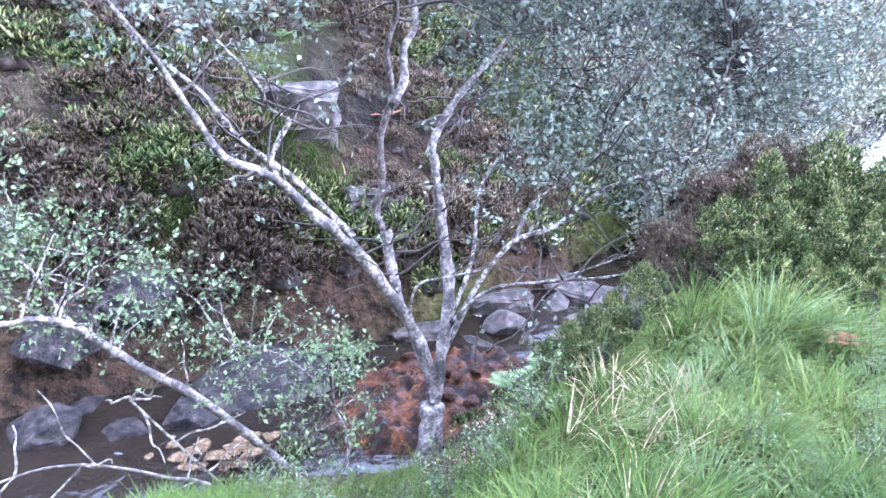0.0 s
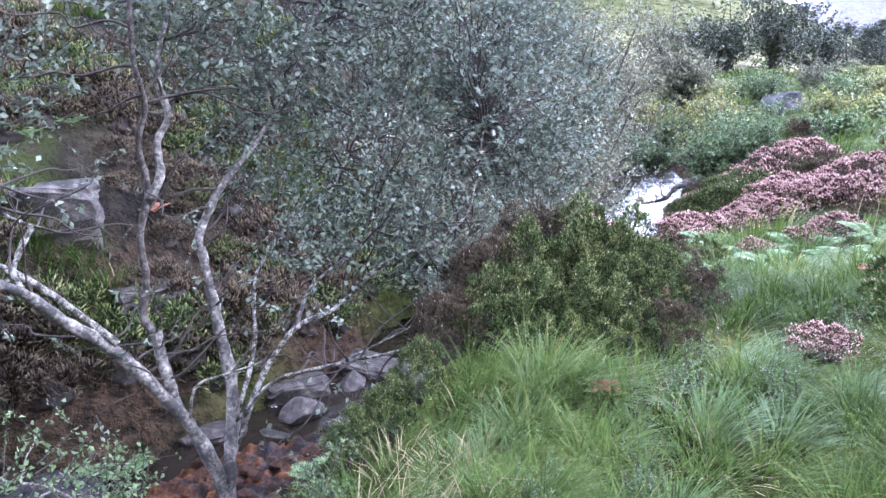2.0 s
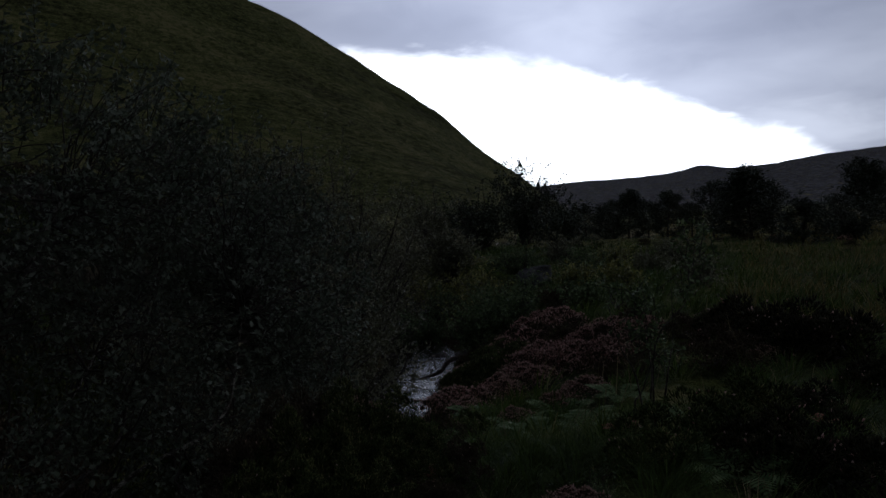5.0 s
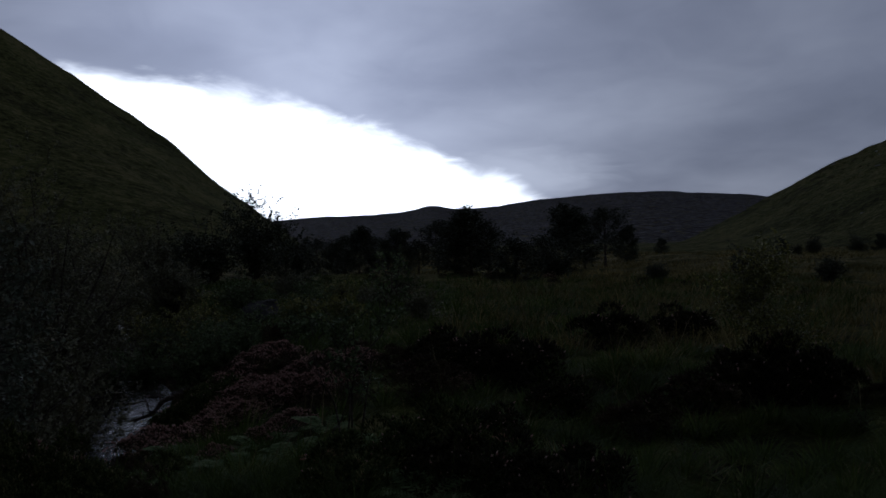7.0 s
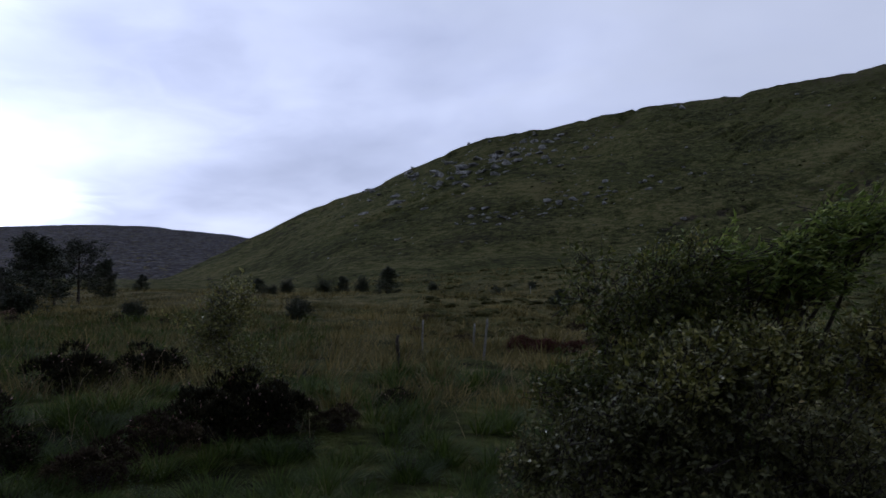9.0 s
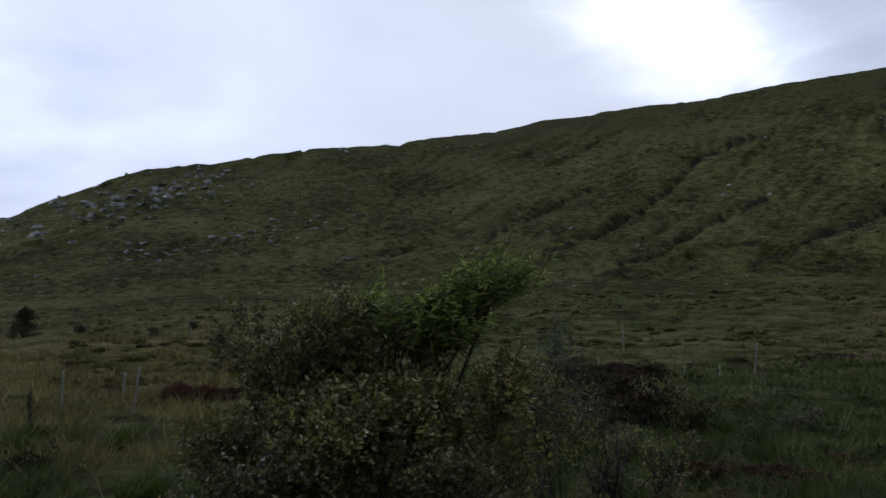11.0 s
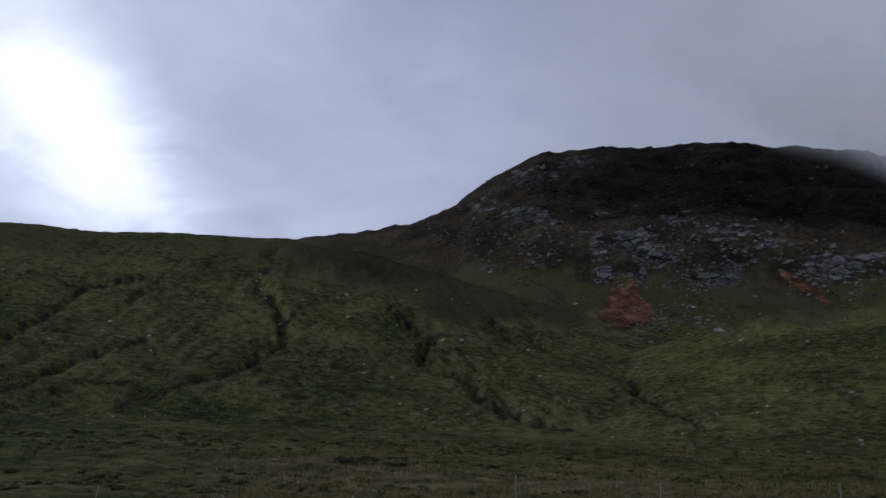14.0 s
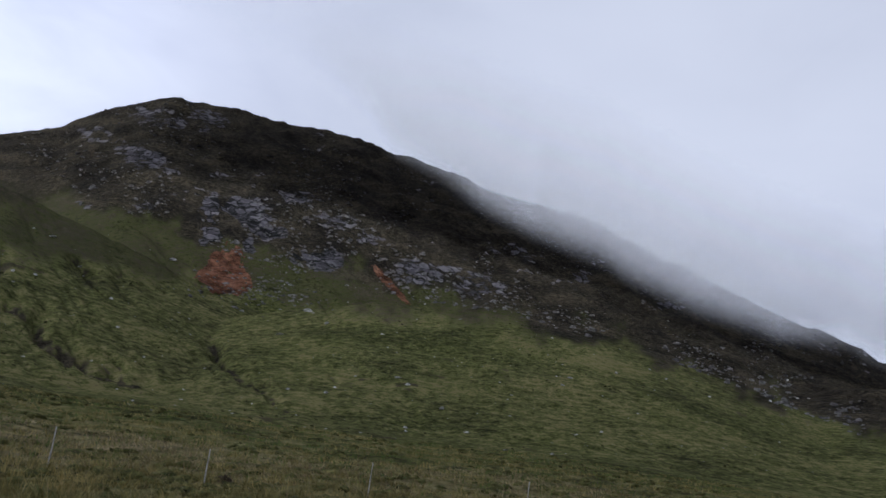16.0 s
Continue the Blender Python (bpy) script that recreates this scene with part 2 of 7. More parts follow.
def water_material():
    m, g, bsdf, at = material("stream_water")
    long = g.add("ShaderNodeMapping", Vector=at, Scale=(1.0, 1.0, 1.0))
    r1 = g.noise(long, 2.2, 4, 0.6, 0.8).outputs[0]
    r2 = g.noise(long, 9.0, 3, 0.5, 0.5).outputs[0]
    foam = g.step(g.noise(at, 6.0, 6, 0.65).outputs[0], 0.66, 0.74)
    g.feed(bsdf, "Base Color", g.mix(foam, (0.012, 0.009, 0.006), (0.6, 0.6, 0.58)))
    g.feed(bsdf, "Roughness", g.math("ADD", g.math("MULTIPLY", foam, 0.6), 0.06))
    bsdf.inputs["IOR"].default_value = 1.33
    bumped(g, bsdf, g.math("ADD", r1, g.math("MULTIPLY", r2, 0.35)), 0.5, 0.05)
    return m


GROUND = ground_material()
WATER = water_material()
BARK_PALE = bark_pale()
BARK_DARK = rough_surface("grey_brown_bark", [(0.38, (0.014, 0.010, 0.008)), (0.49, (0.040, 0.031, 0.025)), (0.60, (0.115, 0.098, 0.082))], 24, 110, bump=0.7)
BARK_GREY = rough_surface("lichened_grey_bark", [(0.42, (0.020, 0.017, 0.013)), (0.49, (0.075, 0.064, 0.050)), (0.57, (0.26, 0.24, 0.20))], 26, 120, bump=0.7)
TWIG = rough_surface("dark_twig_bark", [(0.38, (0.014, 0.011, 0.009)), (0.62, (0.055, 0.042, 0.034))], 24, 110)
ROCK = rough_surface("pinkish_grey_rock", [(0.40, (0.010, 0.010, 0.006)), (0.47, (0.026, 0.022, 0.017)), (0.55, (0.056, 0.044, 0.037)), (0.66, (0.115, 0.095, 0.083))], 3.2, 24, bump=0.9, depth=0.03)
ROCK_WET = rough_surface("wet_dark_rock", [(0.40, (0.006, 0.006, 0.006)), (0.48, (0.018, 0.016, 0.015)), (0.56, (0.036, 0.030, 0.027)), (0.66, (0.085, 0.072, 0.062))], 3.6, 26, rough=0.85, bump=0.9, depth=0.03, spec=0.06)
ROCK_HILL = rough_surface("weathered_grey_rock", [(0.38, (0.04, 0.04, 0.037)), (0.48, (0.16, 0.16, 0.152)), (0.62, (0.36, 0.36, 0.345))], 0.5, 3.0, bump=0.9, depth=0.3, spec=0.05)
RUST = rough_surface("wet_rusty_earth", [(0.42, (0.003, 0.002, 0.001)), (0.49, (0.016, 0.006, 0.0015)), (0.56, (0.052, 0.017, 0.003)), (0.68, (0.12, 0.05, 0.012))], 5.0, 30, rough=0.6, bump=0.9, depth=0.03, spec=0.12)
DARK_FILL = rough_surface("dark_brown_fill", [(0.35, (0.008, 0.006, 0.005)), (0.6, (0.035, 0.025, 0.018))], 3.0, 26, bump=0.8, depth=0.03)
WOOD_OLD = rough_surface("weathered_grey_wood", [(0.35, (0.12, 0.11, 0.10)), (0.6, (0.34, 0.33, 0.30))], 18, 120)

BIRCH_LEAF = leafy("birch_leaves", [(0.0, (0.036, 0.050, 0.028)), (0.35, (0.085, 0.105, 0.066)), (0.7, (0.115, 0.132, 0.094)), (0.95, (0.23, 0.25, 0.20)), (1.0, (0.26, 0.20, 0.07))], rough=0.55, spec=0.3, patch=1.3)
WILLOW_LEAF = leafy("willow_leaves", [(0.0, (0.050, 0.062, 0.015)), (0.5, (0.154, 0.158, 0.033)), (0.85, (0.338, 0.315, 0.083)), (1.0, (0.367, 0.266, 0.071))], rough=0.38, spec=0.5, patch=1.5)
WILLOW_DARK = leafy("dark_willow_leaves", [(0.0, (0.035, 0.048, 0.010)), (0.5, (0.098, 0.117, 0.023)), (0.85, (0.236, 0.240, 0.057)), (1.0, (0.425, 0.360, 0.115))], rough=0.42, spec=0.35, patch=1.8)
WILLOW_GREY = leafy("greyish_willow_leaves", [(0.0, (0.043, 0.049, 0.016)), (0.5, (0.109, 0.113, 0.038)), (0.85, (0.246, 0.239, 0.093)), (1.0, (0.348, 0.261, 0.093))], rough=0.42, spec=0.35, patch=1.8)
BRIGHT_LEAF = leafy("bright_green_leaves", [(0.0, (0.085, 0.125, 0.022)), (0.6, (0.19, 0.26, 0.045)), (1.0, (0.36, 0.41, 0.10))], rough=0.45, through_light=0.4)
OLIVE_LEAF = leafy("olive_shrub_leaves", [(0.0, (0.06, 0.062, 0.030)), (0.5, (0.12, 0.122, 0.064)), (0.9, (0.20, 0.19, 0.115)), (1.0, (0.24, 0.17, 0.09))], rough=0.5, patch=0.8)
GREY_LEAF = leafy("grey_green_leaves", [(0.0, (0.048, 0.076, 0.028)), (0.5, (0.085, 0.125, 0.048)), (1.0, (0.16, 0.20, 0.09))], rough=0.55, spec=0.25)
DARK_NEEDLE = leafy("dark_green_foliage", [(0.0, (0.014, 0.022, 0.010)), (0.6, (0.030, 0.042, 0.018)), (1.0, (0.06, 0.07, 0.03))], rough=0.55, through_light=0.12)
HEATHER = leafy("heather_sprigs", [(0.0, (0.010, 0.015, 0.005)), (0.4, (0.036, 0.054, 0.015)), (0.72, (0.105, 0.122, 0.035)), (1.0, (0.32, 0.27, 0.125))], rough=0.8, through_light=0.12, spec=0.1, patch=7.0)
HEATHER_BROWN = leafy("brown_heather_sprigs", [(0.0, (0.022, 0.016, 0.011)), (0.5, (0.055, 0.040, 0.025)), (0.85, (0.10, 0.076, 0.042)), (1.0, (0.18, 0.145, 0.08))], rough=0.8, through_light=0.1, spec=0.1, patch=3.0)
HEATHER_DARK = leafy("dark_heather_sprigs", [(0.0, (0.010, 0.010, 0.006)), (0.5, (0.026, 0.025, 0.012)), (0.85, (0.052, 0.045, 0.022)), (1.0, (0.10, 0.075, 0.042))], rough=0.8, through_light=0.1, spec=0.08, patch=3.0)
HEATHER_RED = leafy("reddish_heather_sprigs", [(0.0, (0.035, 0.014, 0.011)), (0.5, (0.085, 0.034, 0.026)), (1.0, (0.16, 0.075, 0.05))], rough=0.8, through_light=0.1, spec=0.08, patch=2.0)
PINK = leafy("pink_heather_flowers", [(0.0, (0.24, 0.11, 0.095)), (0.5, (0.42, 0.235, 0.20)), (1.0, (0.58, 0.40, 0.35))], rough=0.7, through_light=0.2, spec=0.2)
GRASS = leafy("green_grass_blades", [(0.0, (0.017, 0.031, 0.005)), (0.45, (0.043, 0.072, 0.010)), (0.8, (0.088, 0.122, 0.021)), (0.96, (0.165, 0.165, 0.048)), (1.0, (0.23, 0.18, 0.075))], rough=0.65, through_light=0.35, spec=0.15, patch=0.9)
GRASS_BLUE = leafy("pale_bluish_grass_blades", [(0.0, (0.034, 0.062, 0.015)), (0.5, (0.077, 0.120, 0.033)), (0.9, (0.146, 0.189, 0.073)), (1.0, (0.232, 0.198, 0.112))], rough=0.5, through_light=0.3, spec=0.25, patch=0.9)
GRASS_PALE = leafy("pale_moor_grass", [(0.0, (0.055, 0.055, 0.014)), (0.5, (0.135, 0.115, 0.036)), (1.0, (0.32, 0.245, 0.10))], rough=0.75, through_light=0.3, spec=0.1, patch=0.25)
GRASS_DEAD = leafy("dead_straw_grass", [(0.0, (0.109, 0.076, 0.034)), (1.0, (0.266, 0.212, 0.107))], rough=0.7, through_light=0.25)
FERN = leafy("fern_fronds", [(0.0, (0.06, 0.10, 0.035)), (1.0, (0.17, 0.22, 0.10))], rough=0.75, through_light=0.3, spec=0.1)
BRACKEN = leafy("dark_bracken", [(0.0, (0.025, 0.048, 0.012)), (1.0, (0.06, 0.09, 0.028))], rough=0.8, through_light=0.2, spec=0.1)
FERN_DEAD = leafy("rusty_dead_fern", [(0.0, (0.12, 0.04, 0.018)), (1.0, (0.26, 0.10, 0.05))], rough=0.7, through_light=0.2)
FERN_STRAW = leafy("straw_coloured_fern", [(0.0, (0.07, 0.045, 0.022)), (1.0, (0.20, 0.14, 0.08))], rough=0.8, through_light=0.2, spec=0.1)

# ---- the lie of the land ----
rng = np.random.default_rng(7)


def lattice(ix, iy, seed):
    h = (ix * 374761393 + iy * 668265263 + seed * 1442695041) & 0xFFFFFFFF
    h = ((h ^ (h >> 13)) * 1274126177) & 0xFFFFFFFF
    return ((h ^ (h >> 16)) & 0xFFFF) / 65535.0


def bumps(x, y, size, seed=0, octaves=3, keep=0.5):
    """Smooth noise from -1 to 1 over the plan; size: metres from bump to bump."""
    total, amount, norm = np.zeros(np.broadcast(x, y).shape), 1.0, 0.0
    for k in range(octaves):
        u, v = np.asarray(x) / size * 2 ** k + 17.3 * k, np.asarray(y) / size * 2 ** k - 9.1 * k
        iu, iv = np.floor(u).astype(np.int64), np.floor(v).astype(np.int64)
        fu, fv = u - iu, v - iv
        fu, fv = fu * fu * (3 - 2 * fu), fv * fv * (3 - 2 * fv)
        a, b = lattice(iu, iv, seed + k), lattice(iu + 1, iv, seed + k)
        c, d = lattice(iu, iv + 1, seed + k), lattice(iu + 1, iv + 1, seed + k)
        total += amount * (a + (b - a) * fu + (c - a) * fv + (a - b - c + d) * fu * fv)
        norm += amount
        amount *= keep
    return total / norm * 2 - 1


EYE = 1.56
STREAM = np.array([(-14, -3), (-9, 1.5), (-5, 3.9), (-2.6, 5.4), (-0.3, 6.4), (1.2, 7.6), (3, 9.6), (5.5, 12.2), (8, 15), (10.1, 17.8), (12, 22),
                   (14, 27), (17.5, 36), (23, 50), (32, 75), (48, 120), (66, 200)], float)
# compass bearing of the crest: its height in degrees over the eye, its distance and the foot's distance
HILL_LEFT = dict(az=[-180, -120, -80, -40, -20, 0, 11.6, 15.5, 21.3, 25.3, 30.9, 33.9, 37, 40, 43],
                 el=[6, 9, 16, 22, 22.5, 20.8, 18.3, 16.5, 14.0, 11.7, 7.8, 5.0, 2.6, 0.3, -3], far=420, near=170, foot=70, share=0.14)
HILL_FAR = dict(az=[20, 37.7, 40.9, 44.7, 47.7, 48.7, 49.5, 50.6, 53.6, 56.7, 60.7, 65, 68.3, 70.5, 72.3, 80, 95],
                el=[1.5, 2.05, 2.3, 2.35, 2.65, 3.0, 2.95, 2.65, 2.8, 3.2, 3.5, 3.55, 3.25, 3.1, 2.8, 2.5, 1], far=2600, near=1500, foot=900, share=0.45)
HILL_RIGHT = dict(az=[58, 66, 69, 72.3, 74.8, 78.9, 84.1, 88.9, 94.6, 98.8, 99.4, 103.4, 107, 112, 123, 132, 140, 141, 146, 156, 168, 180, 192],
                  el=[-3, -0.3, 1.2, 2.9, 4.2, 6.0, 8.5, 10.1, 11.1, 11.85, 12.1, 12.3, 12.8, 13.4, 14.6, 15.25, 15.6, 15.5, 15, 12.4, 9, 5, 0], far=390, near=190, foot=None, share=0.2)
MOUNTAIN = dict(az=[128, 138, 141, 144, 148.7, 152, 153.6, 157.6, 158.6, 161.7, 168.8, 173, 174.6, 177.8, 180, 183, 187, 191, 195, 199, 203, 207, 209, 225, 260],
                el=[8, 15.2, 15.8, 16.2, 17.1, 18.5, 19.8, 22.0, 22.4, 22.5, 22.5, 22.1, 21.6, 21.2, 20.7, 19.8, 18.8, 17.9, 16.0, 14.2, 12.3, 10.7, 9.4, 6, 4], far=760, near=310, foot=None, share=0.17)
SPUR = dict(az=[150, 165, 175, 184.8, 191.3, 196, 202.2, 209, 225, 240], el=[2, 8.5, 11.0, 11.4, 10.4, 9.2, 7.0, 4.4, 0.5, -3], far=340, near=170, foot=None, share=0.2)
FOOT_AZ, FOOT_R = [58, 66, 79, 91, 105, 120, 140, 160, 185, 210, 240], [300, 240, 130, 72, 46, 40, 38, 34, 36, 45, 60]
# gullies down the right hand hill: bearing and height over the eye of points along them, half width and depth
GULLIES = [([138.8, 138.0, 139.7, 140.4, 137.9, 134.0, 130.1], [14.7, 12.2, 10.7, 8.5, 6.9, 5.1, 3.7], 0.42, 0.013),
           ([140.1, 141.0, 142.2], [9.8, 10.6, 11.4], 0.28, 0.009),
           ([147.7, 150.5, 149.8, 153.2, 154.2, 157.3, 160.6], [11.2, 9.1, 7.4, 6.4, 5.2, 3.7, 2.9], 0.46, 0.014),
           ([164.3, 165.8, 167.6, 170.2], [6.7, 5.0, 4.2, 2.6], 0.34, 0.011),
           ([155.0, 156.4], [10.6, 9.0], 0.34, 0.012),
           ([130.6, 127.2, 124.8, 122.6, 119.9, 116.3], [12.1, 11.2, 9.0, 7.4, 6.0, 4.8], 0.34, 0.009),
           ([131.0, 127.3, 124.3, 121.5], [8.0, 6.5, 4.7, 3.9], 0.34, 0.009),
           ([119.5, 117.1, 113.5, 110.0], [9.0, 8.2, 6.6, 4.8], 0.32, 0.008),
           ([107.0, 103.0, 100.9], [5.2, 4.5, 3.7], 0.30, 0.006)]


# where the grass gives way to heather and rock on the mountain
ROCK_AZ, ROCK_EL = [143, 148, 152, 156, 160, 163, 170, 177, 185, 196, 209, 215], [17.0, 15.4, 14.4, 13.8, 13.4, 13.0, 12.4, 12.0, 11.2, 9.0, 4.6, 3]


def smooth_table(az, xs, ys):
    """A table read off with rounded corners."""
    return sum(np.interp(az + k, xs, ys) for k in (-0.5, 0, 0.5)) / 3


def hill(spec, az, r):
    """A gentle rise from the foot, then a steep flank up to the crest."""
    el = smooth_table(az, spec["az"], spec["el"])
    el = np.where((az < spec["az"][0]) | (az > spec["az"][-1]), -8.0, el)
    foot = spec["foot"] if spec["foot"] else np.interp(az, FOOT_AZ, FOOT_R)
    far = spec["far"]
    foot = np.minimum(foot, 0.6 * far)
    near = np.minimum(np.maximum(spec["near"], 1.4 * foot), 0.85 * far)
    way = np.log(np.maximum(r, 1.0))
    low = np.clip((way - np.log(foot)) / (np.log(near) - np.log(foot)), 0, 1)
    high = np.clip((way - np.log(near)) / (np.log(far) - np.log(near)), 0, 1)
    up = spec["share"] * low ** 1.2 + (1 - spec["share"]) * high ** 1.2 * (1.25 - 0.25 * high)
    z = np.minimum(r, far) * np.tan(np.radians(el) * up) + EYE * np.clip(3 * up, 0, 1)
    return np.clip(z * (1 - 0.6 * np.clip(r / far - 1, 0, 1.2) ** 1.2), 0, None)


def from_stream(x, y):
    """Distance from the stream's middle; below 0 on the camera's side."""
    best, side = np.full(np.shape(x), 1e9), np.zeros(np.shape(x))
    for (ax, ay), (bx, by) in zip(STREAM[:-1], STREAM[1:]):
        dx, dy = bx - ax, by - ay
        t = np.clip(((x - ax) * dx + (y - ay) * dy) / (dx * dx + dy * dy), 0, 1)
        ex, ey = x - ax - t * dx, y - ay - t * dy
        d = np.hypot(ex, ey)
        cross = dx * (y - ay) - dy * (x - ax)
        side = np.where(d < best, np.sign(cross), side)
        best = np.minimum(best, d)
    return best * side


def height(x, y, gullies=True):
    x, y = np.asarray(x, float), np.asarray(y, float)
    r = np.hypot(x, y)
    az = np.degrees(np.arctan2(x, y))
    az = np.where(az < -130, az + 360, az)
    left = np.where(az > 180, az - 360, az)
    d = from_stream(x, y) + 0.22 * bumps(x, y, 1.7, 3) * np.clip(r / 4, 0, 1)
    # the near bank stands steeper and closer to the water below the heather
    d = np.where(d < 0, d * (1 + 0.62 * np.exp(-((left - 24) / 9.5) ** 2) * np.clip((9 - r) / 3, 0, 1) - 0.22 * np.exp(-((left + 4) / 9) ** 2)), d)
    bank = np.interp(d, [-6, -4.5, -3.5, -2.6, -1.7, -1.1, -0.8, 0, 0.8, 1.0, 1.5, 2.2, 3.2, 5, 8, 14, 30, 60, 150],
                     [0, -0.04, -0.32, -1.05, -1.65, -2.0, -2.15, -2.3, -2.15, -1.65, -1.05, -0.25, 0.6, 1.6, 2.8, 4.2, 6.5, 9, 12])
    # tussocks and hollows
    rough = 0.05 * bumps(x, y, 0.7, 5, 2) + 0.14 * bumps(x, y, 3.5, 9, 2)
    near = np.clip(1 - r / 90, 0, 1)
    z = bank + rough * np.clip((np.abs(d) - 0.7) / 1.5, 0, 1) * np.where(r < 30, 1, 1.6)
    z = z + np.where(d < 0, 0.9 * bumps(x, y, 30, 12, 2) * np.clip((r - 14) / 40, 0, 1) - 0.1 * np.clip((r - 14) / 40, 0, 1), 0)
    z = z + np.where(d < 0, 0.34 * bumps(x, y, 11, 14, 3, 0.6) * np.clip((r - 28) / 15, 0, 1) * np.clip((400 - r) / 100, 0, 1), 0)
    peaks = [hill(HILL_LEFT, left, r), hill(HILL_FAR, az, r), hill(HILL_RIGHT, az, r), hill(MOUNTAIN, az, r), hill(SPUR, az, r)]
    top = np.maximum.reduce(peaks)
    lumps = (0.0045 * r * bumps(x, y, 45, 21, 4, 0.55)) * np.clip((top - 2) / 12, 0, 1) * np.where(r > 1500, 0.25, 1)
    # slips and sheep terraces that run along the contour
    steps = bumps(az * 1.0, np.log(np.maximum(r, 1)) * 30, 1.0, 25, 3, 0.6)
    lumps = lumps + (0.0004 * r * steps + 0.0036 * r * bumps(x, y, 17, 27, 4, 0.66)) * np.clip((top - 1) / 6, 0, 1) * np.clip((1200 - r) / 200, 0, 1)
    steep = np.degrees(np.arctan2(top - EYE, np.maximum(r, 1)))
    crag = np.clip((steep - np.interp(az, ROCK_AZ, ROCK_EL) + 0.6) / 2.5, 0, 1) * (az > 143) * (r > 250)
    ledge = np.abs(bumps(x, y, 46, 31, 4, 0.6))
    lumps = lumps + crag * (7.0 * ledge + 3.5 * np.abs(bumps(x, y, 15, 33, 3, 0.65)) - 1.6)
    z = np.maximum(z, 0) * np.clip(1 - top / 25, 0, 1) + np.minimum(z, 0) + np.clip(top, 0, None) + lumps
    return z - gully_cut(x, y, z)[0] if gullies else z


def gully_cut(x, y, z):
    """How deep the gullies cut, and where scrub and painted shade darken their beds."""
    r = np.hypot(x, y)
    az = np.degrees(np.arctan2(x, y))
    cut, bed = np.zeros(r.shape), np.zeros(r.shape)
    hit = (az > 72) & (az < 200) & (r > 40) & (r < 800)
    if not hit.any():
        return cut, bed
    x, y, z, r, az = x[hit], y[hit], z[hit], r[hit], az[hit]
    el = np.degrees(np.arctan2(z - EYE, r))
    wob = 0.42 * bumps(az * 1.3, el * 1.6, 1.0, 41, 3, 0.6)
    wob = wob + 0.22 * bumps(az * 4.5, el * 6.0, 1.0, 42, 3, 0.65)
    swell = 1.1 + 0.7 * bumps(az * 0.9, el * 0.9, 1.0, 45, 2)
    some = 0.85 * np.clip(0.75 + 1.1 * bumps(az * 0.8, el * 0.8, 1.0, 47, 2), 0.1, 2) * (1 + 0.5 * bumps(x, y, 14, 43, 2))
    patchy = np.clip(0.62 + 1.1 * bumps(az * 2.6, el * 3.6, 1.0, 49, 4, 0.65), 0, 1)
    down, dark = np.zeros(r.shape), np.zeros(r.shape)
    for gaz, gel, wide, deep in GULLIES:
        best = np.full(r.shape, 1e9)
        for a0, e0, a1, e1 in zip(gaz[:-1], gel[:-1], gaz[1:], gel[1:]):
            du, dv = a1 - a0, e1 - e0
            t = np.clip(((az - a0) * du + (el - e0) * dv) / (du * du + dv * dv), 0, 1)
            best = np.minimum(best, np.hypot(az - a0 - t * du + wob, el - e0 - t * dv))
        w = wide * swell
        d = deep * some * np.clip((el - gel[-1] + 0.2) / 1.2, 0, 1) * np.clip((gel[0] + 0.4 - el) / 0.9, 0, 1)
        down = down + d * r * np.exp(-(best / w) ** 2) - 0.12 * d * r * np.exp(-((best - 2.2 * w) / w) ** 2)
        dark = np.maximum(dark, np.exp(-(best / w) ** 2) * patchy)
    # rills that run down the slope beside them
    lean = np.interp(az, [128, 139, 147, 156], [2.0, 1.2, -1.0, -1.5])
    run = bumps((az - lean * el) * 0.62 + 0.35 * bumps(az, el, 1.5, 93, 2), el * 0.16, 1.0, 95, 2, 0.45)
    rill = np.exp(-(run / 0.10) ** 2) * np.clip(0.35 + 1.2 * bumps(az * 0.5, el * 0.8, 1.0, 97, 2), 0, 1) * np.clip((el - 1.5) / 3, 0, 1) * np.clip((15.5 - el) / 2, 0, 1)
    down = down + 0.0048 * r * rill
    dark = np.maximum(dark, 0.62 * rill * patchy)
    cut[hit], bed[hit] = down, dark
    return cut, bed


SPOT_R = np.geomspace(2.5, 1500, 1600)
SPOTS = {}


def spot(az, el):
    """The place on the ground that lies in that direction from the eye at the middle of the path."""
    key = round(az * 20)
    a = radians(key / 20)
    if key not in SPOTS:
        z = height(SPOT_R * math.sin(a), SPOT_R * math.cos(a), False)
        SPOTS[key] = z, np.maximum.accumulate(np.degrees(np.arctan2(z - EYE, SPOT_R)))
    z, e = SPOTS[key]
    k = min(int(np.searchsorted(e, el)), len(e) - 1)
    a = radians(az)
    return Vector((SPOT_R[k] * math.sin(a), SPOT_R[k] * math.cos(a), z[k]))


def ground_z(x, y):
    return float(height(np.array([x]), np.array([y]))[0])


def on_ground(az, r):
    a = radians(az)
    x, y = r * math.sin(a), r * math.cos(a)
    return Vector((x, y, ground_z(x, y)))


